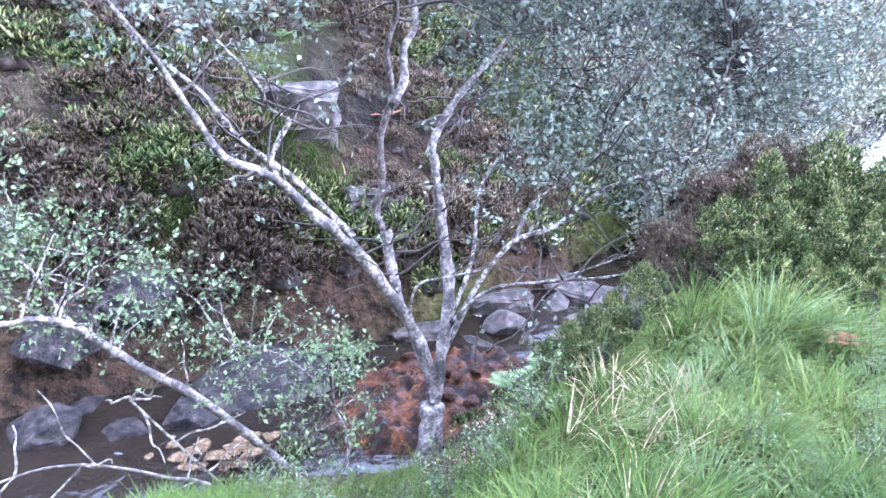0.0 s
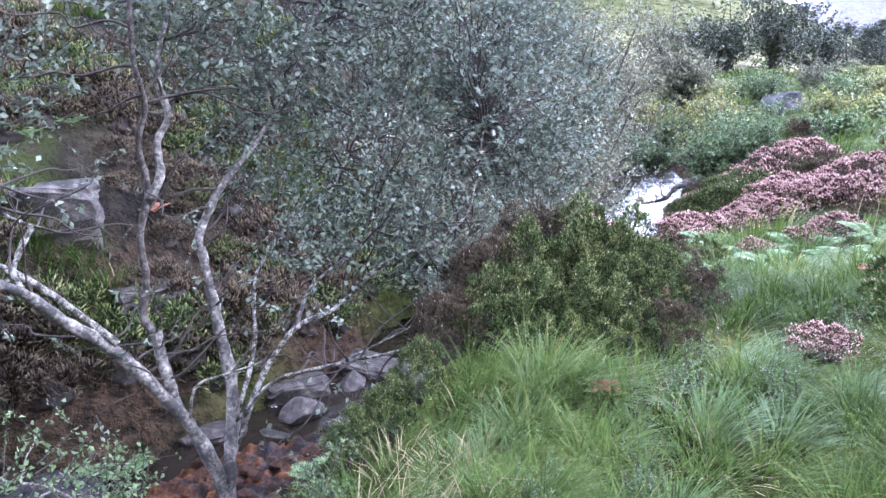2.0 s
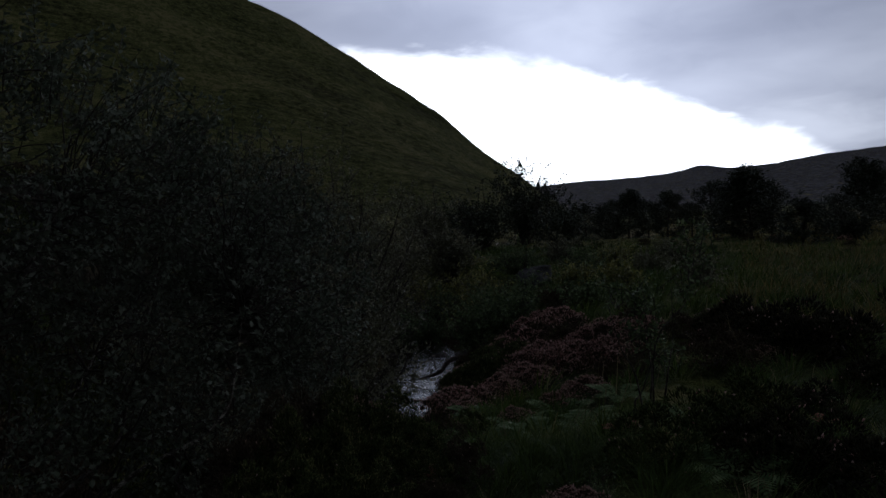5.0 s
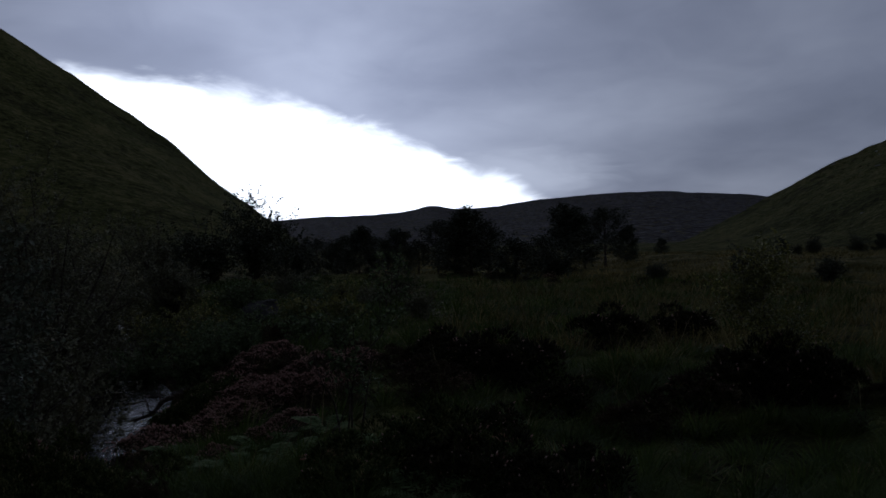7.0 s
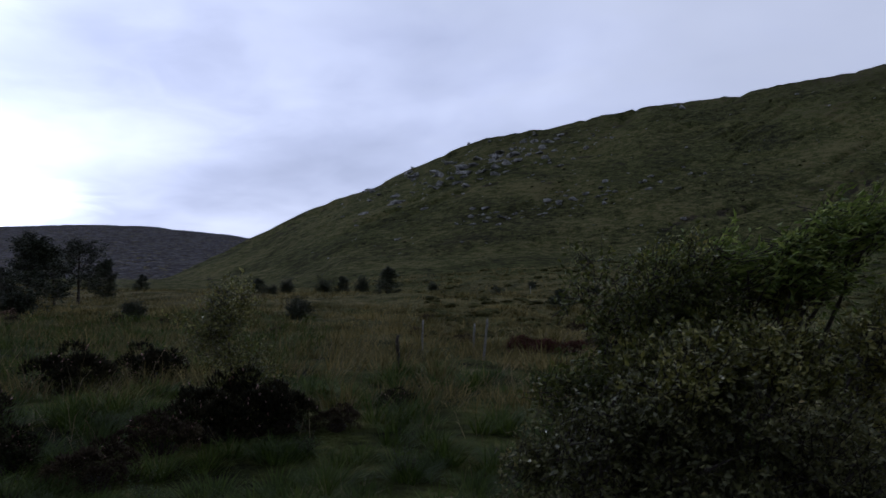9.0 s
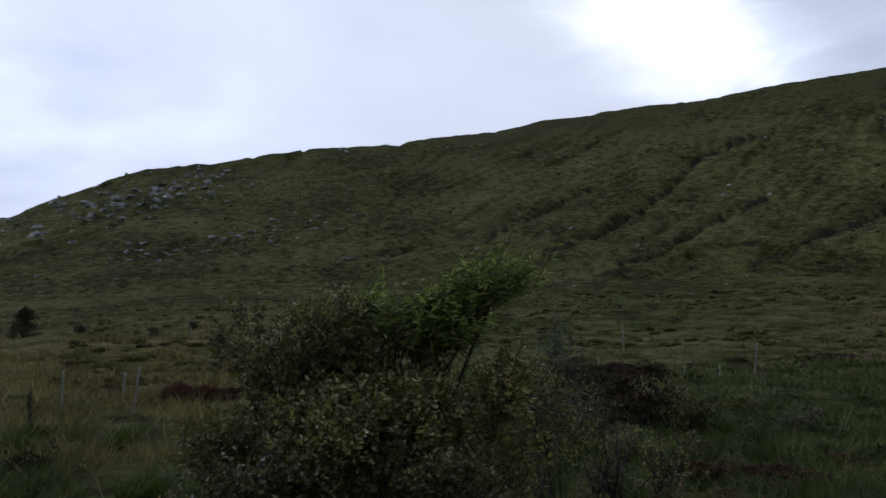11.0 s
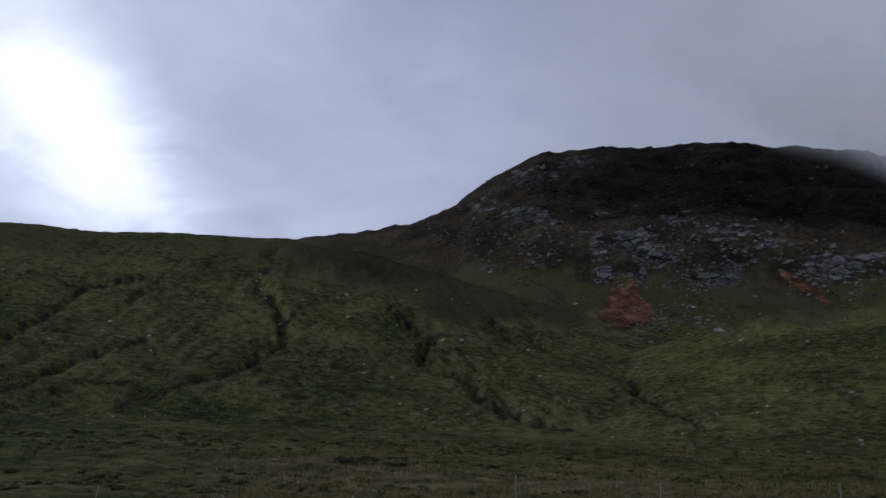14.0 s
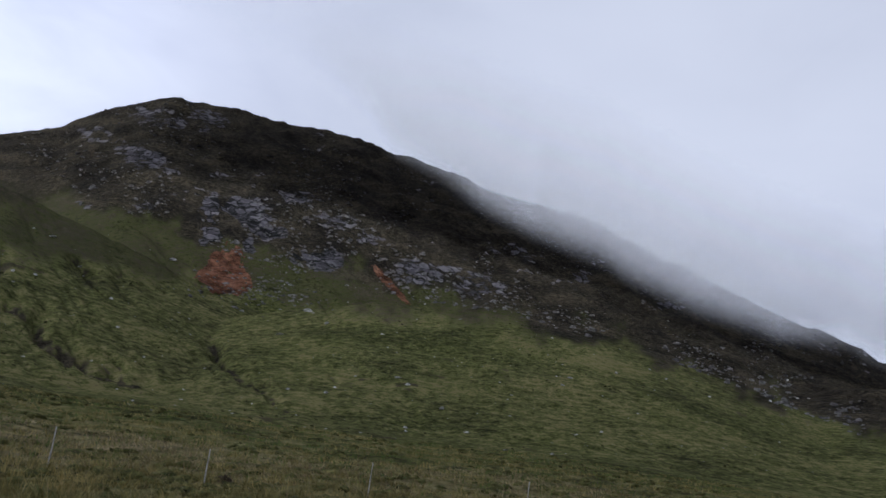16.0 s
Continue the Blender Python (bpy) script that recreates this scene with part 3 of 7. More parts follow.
# ---- meshes ----
class Geo:
    """Gathers corners and faces for one mesh."""

    def __init__(self):
        self.v, self.q, self.t, self.n = [], [], [], 0

    def add(self, v, q=None, t=None):
        v = np.asarray(v, np.float32).reshape(-1, 3)
        if q is not None and len(q):
            self.q.append(np.asarray(q, np.int64).reshape(-1, 4) + self.n)
        if t is not None and len(t):
            self.t.append(np.asarray(t, np.int64).reshape(-1, 3) + self.n)
        self.v.append(v)
        self.n += len(v)
        return self

    def mesh(self, name, mat, smooth=True):
        v = np.concatenate(self.v) if self.v else np.zeros((0, 3), np.float32)
        q = np.concatenate(self.q) if self.q else np.zeros((0, 4), np.int64)
        t = np.concatenate(self.t) if self.t else np.zeros((0, 3), np.int64)
        me = bpy.data.meshes.new(name)
        me.vertices.add(len(v))
        me.vertices.foreach_set("co", v.ravel())
        loops = np.concatenate([q.ravel(), t.ravel()]).astype(np.int32)
        starts = np.concatenate([np.arange(len(q)) * 4, len(q) * 4 + np.arange(len(t)) * 3]).astype(np.int32)
        me.loops.add(len(loops))
        me.loops.foreach_set("vertex_index", loops)
        me.polygons.add(len(starts))
        me.polygons.foreach_set("loop_start", starts)
        me.update(calc_edges=True)
        me.polygons.foreach_set("use_smooth", np.full(len(starts), smooth))
        me.materials.append(mat)
        return me


def thing(name, label, category, group="", kind="", at=(0, 0, 0)):
    ob = new(name)
    ob.empty_display_size = 0.2
    ob.location = at
    return tagged(ob, label, category, group, kind)


def part(name, geo, mat, parent, label="", smooth=True):
    me = geo if isinstance(geo, bpy.types.Mesh) else geo.mesh(name, mat, smooth)
    ob = new(name, me)
    ob.parent = parent
    return tagged(ob, label)


def solid(name, geo, mat, label, category, group="", kind="", at=(0, 0, 0), smooth=True):
    ob = new(name, geo if isinstance(geo, bpy.types.Mesh) else geo.mesh(name, mat, smooth))
    ob.location = at
    return tagged(ob, label, category, group, kind)


# bare rock on the mountain: bearing and height over the eye, half width and height, how bare
SLABS = [(162.4, 15.6, 0.9, 1.3, 1.0), (165.2, 15.6, 1.7, 0.9, 1.0), (167.0, 14.6, 1.2, 0.7, 0.95), (163.2, 13.6, 1.1, 0.6, 0.92), (165.6, 13.3, 0.8, 0.5, 0.8), (169.0, 13.2, 0.8, 0.5, 0.7), (171.0, 13.4, 1.5, 0.9, 1.0),
         (157.0, 18.0, 2.2, 1.2, 0.58), (157.6, 20.8, 2.6, 1.0, 0.54), (161.5, 21.4, 2.4, 0.8, 0.55), (154.0, 18.6, 1.4, 1.0, 0.55), (195.8, 12.4, 1.4, 0.4, 0.85), (168.0, 17.6, 1.6, 0.5, 0.6), (171.5, 16.2, 2.4, 0.8, 0.56),
         (158.4, 14.6, 1.0, 0.5, 0.6), (154.6, 14.0, 0.9, 0.4, 0.6), (174.0, 15.2, 2.0, 0.6, 0.5), (178.5, 13.4, 2.6, 1.0, 0.56), (182.5, 13.0, 2.4, 1.2, 0.56), (184.5, 15.5, 3.0, 1.0, 0.45), (189.5, 14.2, 2.0, 0.7, 0.45)]


def make_ground():
    az = np.radians(np.concatenate([np.arange(-45, 72, 0.38), np.arange(72, 206, 0.2), np.arange(206, 216, 0.4), np.arange(216, 315, 1.8)]))
    r = np.concatenate([[0.15], np.geomspace(0.4, 60, 140), np.geomspace(61, 180, 70), np.geomspace(181.5, 800, 270), np.geomspace(820, 4300, 45)])
    aa, rr = np.meshgrid(az, r, indexing="ij")
    x, y = rr * np.sin(aa), rr * np.cos(aa)
    z = height(x, y)
    na, nr = aa.shape
    idx = np.arange(na * nr).reshape(na, nr)
    nxt = np.roll(idx, -1, 0)
    q = np.stack([idx[:, :-1], idx[:, 1:], nxt[:, 1:], nxt[:, :-1]], -1).reshape(-1, 4)[:, ::-1]
    geo = Geo().add(np.stack([x, y, z], -1).reshape(-1, 3), q)
    n = geo.n
    geo.add([(0, 0, ground_z(0.01, 0.01))])
    geo.t.append(np.stack([np.full(na, n), idx[:, 0], nxt[:, 0]], -1)[:, ::-1])
    me = geo.mesh("ground", GROUND)
    # what grows where: rock, heather, pale grass, bare earth; also painted shade and haze
    deg = np.degrees(aa)
    el = np.degrees(np.arctan2(z - EYE, rr))
    d = from_stream(x, y)
    line = np.interp(deg, ROCK_AZ, ROCK_EL)
    blotch = bumps(x, y, 60, 51, 4, 0.6)
    ragged = 1.7 * bumps(deg * 0.45, el * 0.6, 1.0, 52, 4, 0.65)
    high = np.clip((el - line + 1.3 * ragged) / 3.0, 0, 1) * (deg > 143) * (rr > 250)
    rock = high * np.clip(0.20 + 0.30 * blotch + 0.22 * bumps(x, y, 14, 53, 3, 0.6), 0, 0.5)
    wdeg, wel = deg + 1.3 * bumps(deg, el * 1.5, 1.4, 87, 3, 0.6), el + 0.7 * bumps(deg, el * 1.5, 1.4, 88, 3, 0.6)
    for saz, sel, sw, sh, amount in SLABS:
        slab = np.exp(-(((wdeg - saz) / sw) ** 2 + ((wel - sel) / sh) ** 2) ** 2)
        rock = np.maximum(rock, amount * slab * (rr > 250))
    band = np.exp(-((deg - 89) / 9) ** 2 - ((el - (8.8 - 0.02 * (deg - 89) ** 2 * 0.1)) / 1.5) ** 2) * (rr > 120) * (deg < 105) * (deg > 70)
    rock = np.maximum(rock, band * np.clip(0.15 + 0.75 * blotch, 0, 1))
    heath_shade = np.maximum(0.9 * np.clip((el - line + 1.3 + 1.3 * ragged) / 2.4, 0, 1) * (deg > 143) * (rr > 250), 0.30 * np.clip(bumps(x, y, 35, 57, 3) + 0.1, 0, 1))
    heath_shade = np.maximum(heath_shade, 0.62 * np.clip((el - 9.3 + 1.2 * ragged) / 5, 0, 1) * np.clip((deg - 130) / 14, 0, 1) * (rr > 150) * np.clip((172 - deg) / 10, 0, 1))
    heath_shade = np.maximum(heath_shade, (0.42 * np.clip((el - 0.62 * np.interp(deg, HILL_RIGHT["az"], HILL_RIGHT["el"]) + 1.2 * ragged) / 5, 0, 1)) * (deg > 70) * (deg < 144) * (rr > 150))
    spots = np.clip((bumps(x, y, 7, 54, 3, 0.65) - 0.20) * 4.0, 0, 1) * np.clip(0.55 + bumps(x, y, 50, 56, 2), 0, 1)
    heath_shade = np.maximum(heath_shade, 0.6 * spots * (rr > 90) * (deg > 60) * (rr < 800))
    heath_shade = np.maximum(heath_shade, 0.50 * np.clip((el - 8.0 + ragged) / 3, 0, 1) * np.clip((deg - 145) / 6, 0, 1) * (deg < 190) * (rr > 200))
    heath_shade = np.where((d > 1) & (rr < 90) & (deg < 45), 0.75 + 0.4 * bumps(x, y, 2.0, 58, 3), heath_shade)
    # distance haze is put into the far hill's colour: less heather, more grey rock
    heath_shade = np.where((deg > 36) & (deg < 80) & (rr > 500), 0.2, heath_shade)
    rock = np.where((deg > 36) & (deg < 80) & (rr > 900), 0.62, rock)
    pale = np.clip(0.55 + 0.6 * bumps(x, y, 40, 61, 3), 0, 1) * np.clip((rr - 10) / 30, 0, 1) * np.clip((150 - rr) / 70, 0.25, 1)
    pale = np.where((deg > 138) & (rr > 33) & (rr < 90), np.maximum(pale, 0.95 - np.abs(rr - 55) / 40 + 0.3 * bumps(x, y, 12, 62, 2)), pale)
    pale = np.where((deg < 62) & (rr < 60), pale * 0.25, pale)
    pale = np.where((deg > 100) & (deg < 140) & (rr < 220), pale * 0.35, pale)
    # pale cover on the far hill, part of the same painted haze
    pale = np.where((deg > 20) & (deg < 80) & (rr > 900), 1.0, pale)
    soil = np.clip((0.95 - np.abs(np.abs(d) - 1.25)) / 0.35, 0, 1) * (rr < 60) * np.clip(0.6 + bumps(x, y, 1.1, 63, 2), 0, 1)
    # gully beds take the heather tone: partly scrub, partly shade put into colour
    heath_shade = np.maximum(heath_shade, 0.95 * gully_cut(x, y, height(x, y, False))[1])
    cover = np.stack([rock, heath_shade, pale, soil], -1).reshape(-1, 4)
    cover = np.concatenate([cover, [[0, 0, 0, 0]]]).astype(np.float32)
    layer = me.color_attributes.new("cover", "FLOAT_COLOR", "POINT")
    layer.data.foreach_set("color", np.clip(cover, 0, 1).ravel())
    ob = new("ground", me)
    tagged(ob, "rough moorland ground rising into grassy and rocky hills", "ground", kind="structure")


def make_water():
    pts = [Vector((*p, 0)) for p in STREAM[:-2]]
    fine = []
    for a, b in zip(pts[:-1], pts[1:]):
        n = max(2, int((b - a).length / 0.4))
        fine += [a.lerp(b, k / n) for k in range(n)]
    geo = Geo()
    v, q = [], []
    for k, p in enumerate(fine):
        a, b = fine[max(k - 1, 0)], fine[min(k + 1, len(fine) - 1)]
        side = Vector((-(b - a).y, (b - a).x, 0)).normalized()
        far = math.hypot(p.x, p.y)
        z = -2.06 + (0.22 if far > 26 else 0) + 0.012 * max(0, far - 26)
        for w in np.linspace(-1.7, 1.7, 9):
            s = p + side * w
            v.append((s.x, s.y, z + 0.015 * math.sin(w * 5 + k * 0.7)))
        if k:
            q += [((k - 1) * 9 + j, (k - 1) * 9 + j + 1, k * 9 + j + 1, k * 9 + j) for j in range(8)]
    geo.add(v, q)
    solid("water", geo, WATER, "shallow peaty stream with a rippled shiny surface", "stream", kind="structure")


make_ground()
make_water()

# ---- plant forms ----
UP = np.array([0, 0, 1.0])


def unit_rows(a):
    return a / np.maximum(np.linalg.norm(a, axis=-1, keepdims=True), 1e-9)


def sideways(d):
    """Two directions square to each row of d."""
    ref = np.where(np.abs(d[:, 2:3]) > 0.9, np.array([[1.0, 0, 0]]), UP[None])
    a = unit_rows(np.cross(d, ref))
    return a, np.cross(d, a)


def scattered(n, r=rng):
    return unit_rows(r.normal(size=(n, 3)))


def rounded(points, n=6):
    """A smooth line through the points."""
    p = np.array(points, float)
    p = np.vstack([2 * p[0] - p[1], p, 2 * p[-1] - p[-2]])
    out = []
    for k in range(1, len(p) - 2):
        for t in np.arange(n) / n:
            a, b, c, d = p[k - 1:k + 3]
            out.append(0.5 * (2 * b + (c - a) * t + (2 * a - 5 * b + 4 * c - d) * t * t + (3 * b - a - 3 * c + d) * t ** 3))
    out.append(p[-2])
    return np.array(out)


def tube(geo, line, r0, r1, sides=7, knobs=0.12, power=0.8):
    """A limb along a line, tapering from r0 to r1, with knots."""
    n = len(line)
    d = unit_rows(np.gradient(line, axis=0))
    a, b = sideways(d)
    for k in range(1, n):   # keep the ring from twisting
        a[k] = a[k - 1] - d[k] * (a[k - 1] @ d[k])
        a[k] /= np.linalg.norm(a[k])
        b[k] = np.cross(d[k], a[k])
    rad = r1 + (r0 - r1) * (1 - np.linspace(0, 1, n)) ** power
    th = np.linspace(0, 2 * math.pi, sides, endpoint=False)
    wob = 1 + knobs * rng.normal(size=(n, sides)) * 0.6 + knobs * rng.normal(size=(n, 1)) * 0.6
    ring = line[:, None] + (rad[:, None] * wob)[..., None] * (np.cos(th)[None, :, None] * a[:, None] + np.sin(th)[None, :, None] * b[:, None])
    idx = np.arange(n * sides).reshape(n, sides)
    nxt = np.roll(idx, -1, 1)
    q = np.stack([idx[:-1], nxt[:-1], nxt[1:], idx[1:]], -1).reshape(-1, 4)
    geo.add(ring, q, [(idx[-1, 0], idx[-1, j], idx[-1, j + 1]) for j in range(1, sides - 1)] + [(idx[0, 0], idx[0, j + 1], idx[0, j]) for j in range(1, sides - 1)])
    return geo


def twig_rods(geo, start, way, length, thick):
    a, b = sideways(way)
    ends = start + way * length[:, None]
    v = []
    for p, s in ((start, 1.0), (ends, 0.35)):
        for k in range(3):
            th = 2 * math.pi * k / 3
            v.append(p + (a * math.cos(th) + b * math.sin(th)) * (thick * s)[:, None])
    v = np.stack(v, 1)
    n = len(start)
    base = (np.arange(n) * 6)[:, None, None]
    q = np.array([[0, 1, 4, 3], [1, 2, 5, 4], [2, 0, 3, 5]])[None] + base
    geo.add(v, q)


def leaf_blades(geo, at, way, size, wide=0.62, fold=0.25):
    """Small folded leaves, each from its stalk along way."""
    n = len(at)
    side, up = sideways(way)
    turn = rng.uniform(0, 2 * math.pi, n)[:, None]
    side, up = side * np.cos(turn) + up * np.sin(turn), up * np.cos(turn) - side * np.sin(turn)
    size = np.broadcast_to(size, n)[:, None]
    mid = at + way * size * 0.45
    v = np.stack([at, mid + side * size * wide * 0.5 + up * size * fold * 0.5, at + way * size - up * size * fold * 0.3,
                  mid - side * size * wide * 0.5 + up * size * fold * 0.5], 1)
    base = (np.arange(n) * 4)[:, None, None]
    geo.add(v, None, np.array([[0, 1, 2], [0, 2, 3]])[None] + base)


def foliage(leaf, rods, start, way, length, per, size, thick=0.004, wide=0.62, wind=(0, 0, 0)):
    """Twigs with leaves along them."""
    n = len(start)
    way = unit_rows(way + np.array(wind)[None])
    if rods is not None:
        twig_rods(rods, start, way, length, np.full(n, thick))
    u = rng.uniform(0.15, 1.05, (n, per))
    at = start[:, None] + way[:, None] * (length[:, None] * u)[..., None] + rng.normal(size=(n, per, 3)) * 0.25 * size
    out = unit_rows(way[:, None] * 0.5 + rng.normal(size=(n, per, 3)) * 0.75 + np.array(wind) * 0.7 + np.array([0, 0, -0.25]))
    leaf_blades(leaf, at.reshape(-1, 3), out.reshape(-1, 3), size * rng.uniform(0.6, 1.25, n * per), wide)


def sprigs(geo, at, way, length, wide):
    """Spindles: heather shoots."""
    a, b = sideways(way)
    n = len(at)
    length, wide = np.broadcast_to(length, n)[:, None], np.broadcast_to(wide, n)[:, None]
    mid = at + way * length * 0.55
    v = np.stack([at] + [mid + (a * math.cos(t) + b * math.sin(t)) * wide for t in (0, 2.094, 4.189)] + [at + way * length], 1)
    base = (np.arange(n) * 5)[:, None, None]
    geo.add(v, None, np.array([[0, 2, 1], [0, 3, 2], [0, 1, 3], [4, 1, 2], [4, 2, 3], [4, 3, 1]])[None] + base)


def blade_tufts(geo, at, way, length, wide, bend, steps=2):
    """Grass blades that rise along way and bend over."""
    n = len(at)
    length, wide, bend = (np.broadcast_to(k, n)[:, None] for k in (length, wide, bend))
    flat = way.copy()
    flat[:, 2] = 0
    flat = unit_rows(flat + 1e-6)
    side = np.stack([-flat[:, 1], flat[:, 0], np.zeros(n)], -1)
    ring, p = [], at.copy()
    for k in range(steps):
        t = k / steps
        ring += [p - side * wide * (1 - 0.6 * t), p + side * wide * (1 - 0.6 * t)]
        d = unit_rows(way + flat * bend * (t + 0.5 / steps) * 1.6 - UP * bend * t * t * 1.3)
        p = p + d * length / steps
    ring.append(p)
    v = np.stack(ring, 1)
    m = 2 * steps + 1
    base = (np.arange(n) * m)[:, None, None]
    if steps > 1:
        q = np.array([[2 * k, 2 * k + 1, 2 * k + 3, 2 * k + 2] for k in range(steps - 1)])[None] + base
    else:
        q = None
    geo.add(v, q, np.array([[m - 3, m - 2, m - 1]])[None] + base)


def lump(radius, squash, seed, rough=0.25, sub=3):
    """A rough rounded body."""
    bm = bmesh.new()
    bmesh.ops.create_icosphere(bm, subdivisions=sub, radius=1)
    for v in bm.verts:
        p = v.co.copy()
        k = 1 + rough * noise.noise(p * 1.3 + Vector((seed * 7.1, 0, 0))) + 0.5 * rough * noise.noise(p * 3.1 + Vector((0, seed * 3.3, 0)))
        v.co = Vector((p.x * k * radius, p.y * k * radius, p.z * k * radius * squash))
    v = np.array([x.co[:] for x in bm.verts])
    t = np.array([[x.index for x in f.verts] for f in bm.faces])
    bm.free()
    return v, t


def rock_mesh(name, seed, squash, mat, sub=3):
    """A broken boulder: a lump cut by flat faces."""
    v, t = lump(1, squash, seed, 0.35, sub)
    r = np.random.default_rng(seed)
    for k in range(9):
        d = scattered(1, r)[0] * (1, 1, 1 / max(squash, 0.3))
        d /= np.linalg.norm(d)
        cut = r.uniform(0.55, 0.9) * (1 if abs(d[2]) < 0.5 else squash)
        over = np.clip(v @ d - cut, 0, None)
        v = v - over[:, None] * d * 0.92
    return Geo().add(v, None, t).mesh(name, mat, False)


def placed(p, turn=0.0, size=1.0, tilt=0.0):
    return Matrix.Translation(p) @ Euler((radians(tilt), radians(tilt * 0.6), radians(turn))).to_matrix().to_4x4() @ Matrix.Diagonal((size, size, size, 1)) if isinstance(size, (int, float)) \
        else Matrix.Translation(p) @ Euler((radians(tilt), radians(tilt * 0.6), radians(turn))).to_matrix().to_4x4() @ Matrix.Diagonal((*size, 1))


# ---- heather ----
def heather_bush(mat, label, count, size, flowers=0.0, radius=0.42, high=0.42, seed=1, group="heather bushes"):
    """A low bush of shoots over a dark woody heart."""
    r = np.random.default_rng(seed)
    ob = thing("heather_bush", label, "heather", group)
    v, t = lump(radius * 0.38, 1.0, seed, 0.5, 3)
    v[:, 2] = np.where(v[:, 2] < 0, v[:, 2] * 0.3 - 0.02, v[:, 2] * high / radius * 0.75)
    part("heart", Geo().add(v, None, t), DARK_FILL, ob, "dark woody stems inside the bush")
    # several rounded heads with dark gaps between them
    heads = 14
    th, q = 2.399 * np.arange(heads) + r.uniform(0, 6), np.sqrt((np.arange(heads) + 0.3) / heads) * 0.80
    mid = np.stack([np.cos(th) * q * radius, np.sin(th) * q * radius, high * (0.66 - 0.50 * q * q) * r.uniform(0.65, 1.25, heads)], -1)
    span = np.array([radius * 0.21, radius * 0.21, high * 0.20]) * r.uniform(0.7, 1.35, (heads, 1))
    own = r.integers(0, heads, count)
    d = scattered(count, r)
    d[:, 2] = np.where(d[:, 2] < -0.1, -d[:, 2], d[:, 2])
    k = 0.90 + 0.36 * np.array([noise.noise(Vector(x) * 2.6 + Vector((seed * 5.0 + 1.7 * o, 0, 0))) for x, o in zip(d, own)]) + r.uniform(-0.2, 0.12, count)
    at = mid[own] + d * k[:, None] * span[own]
    skirt = r.uniform(size=count) < (0.12 if high > 0.6 else 0.28)
    at[:, 2] = np.where(skirt, at[:, 2] * r.uniform(0.05, 0.7, count), at[:, 2])
    at[:, 2] = np.maximum(at[:, 2], r.uniform(0.0, 0.06, count))
    way = unit_rows(d * 0.85 + UP * 0.5 + r.normal(size=(count, 3)) * 0.3)
    shoots, bloom = Geo(), Geo()
    has = (r.uniform(size=count) < flowers) & (d[:, 2] > 0.15)
    sprigs(shoots, at, way, size * r.uniform(0.7, 1.4, count), size * 0.13)
    green = tagged(part("foliage", shoots, mat, ob), kind="stuff")
    if has.any():
        tip = at[has] + way[has] * size * 0.6
        sprigs(bloom, tip, way[has], size * r.uniform(0.45, 0.9, has.sum()), size * 0.17)
        tagged(part("blossom", bloom, PINK, green, "small pink heather flowers"), kind="stuff")
    return ob


def along(az, r):
    a = radians(az)
    return r * math.sin(a), r * math.cos(a)


def plant(proto, az, r, size=1.0, sink=0.03, tilt=0.0, turn=None):
    x, y = along(az, r)
    return copy_thing(proto, placed((x, y, ground_z(x, y) - sink), rng.uniform(0, 360) if turn is None else turn, size, tilt))


def drop_proto(ob):
    """Takes away a pattern after its copies are made."""
    for o in (*ob.children_recursive, ob):
        bpy.data.objects.remove(o)


class Joined:
    """Copies of a few patterns gathered into one mesh for each material."""

    def __init__(self):
        self.geos = {}

    def put(self, proto, m):
        for o in proto.children_recursive:
            me = o.data
            v = np.empty(len(me.vertices) * 3, np.float32)
            me.vertices.foreach_get("co", v)
            t = np.empty(len(me.loops), np.int32)
            me.loops.foreach_get("vertex_index", t)
            a = np.array(m)
            self.geos.setdefault(me.materials[0], Geo()).add(v.reshape(-1, 3) @ a[:3, :3].T + a[:3, 3], None, t.reshape(-1, 3))

    def lay(self, name, label, category):
        for mat, geo in self.geos.items():
            solid(name, geo, mat, label, category, kind="stuff")


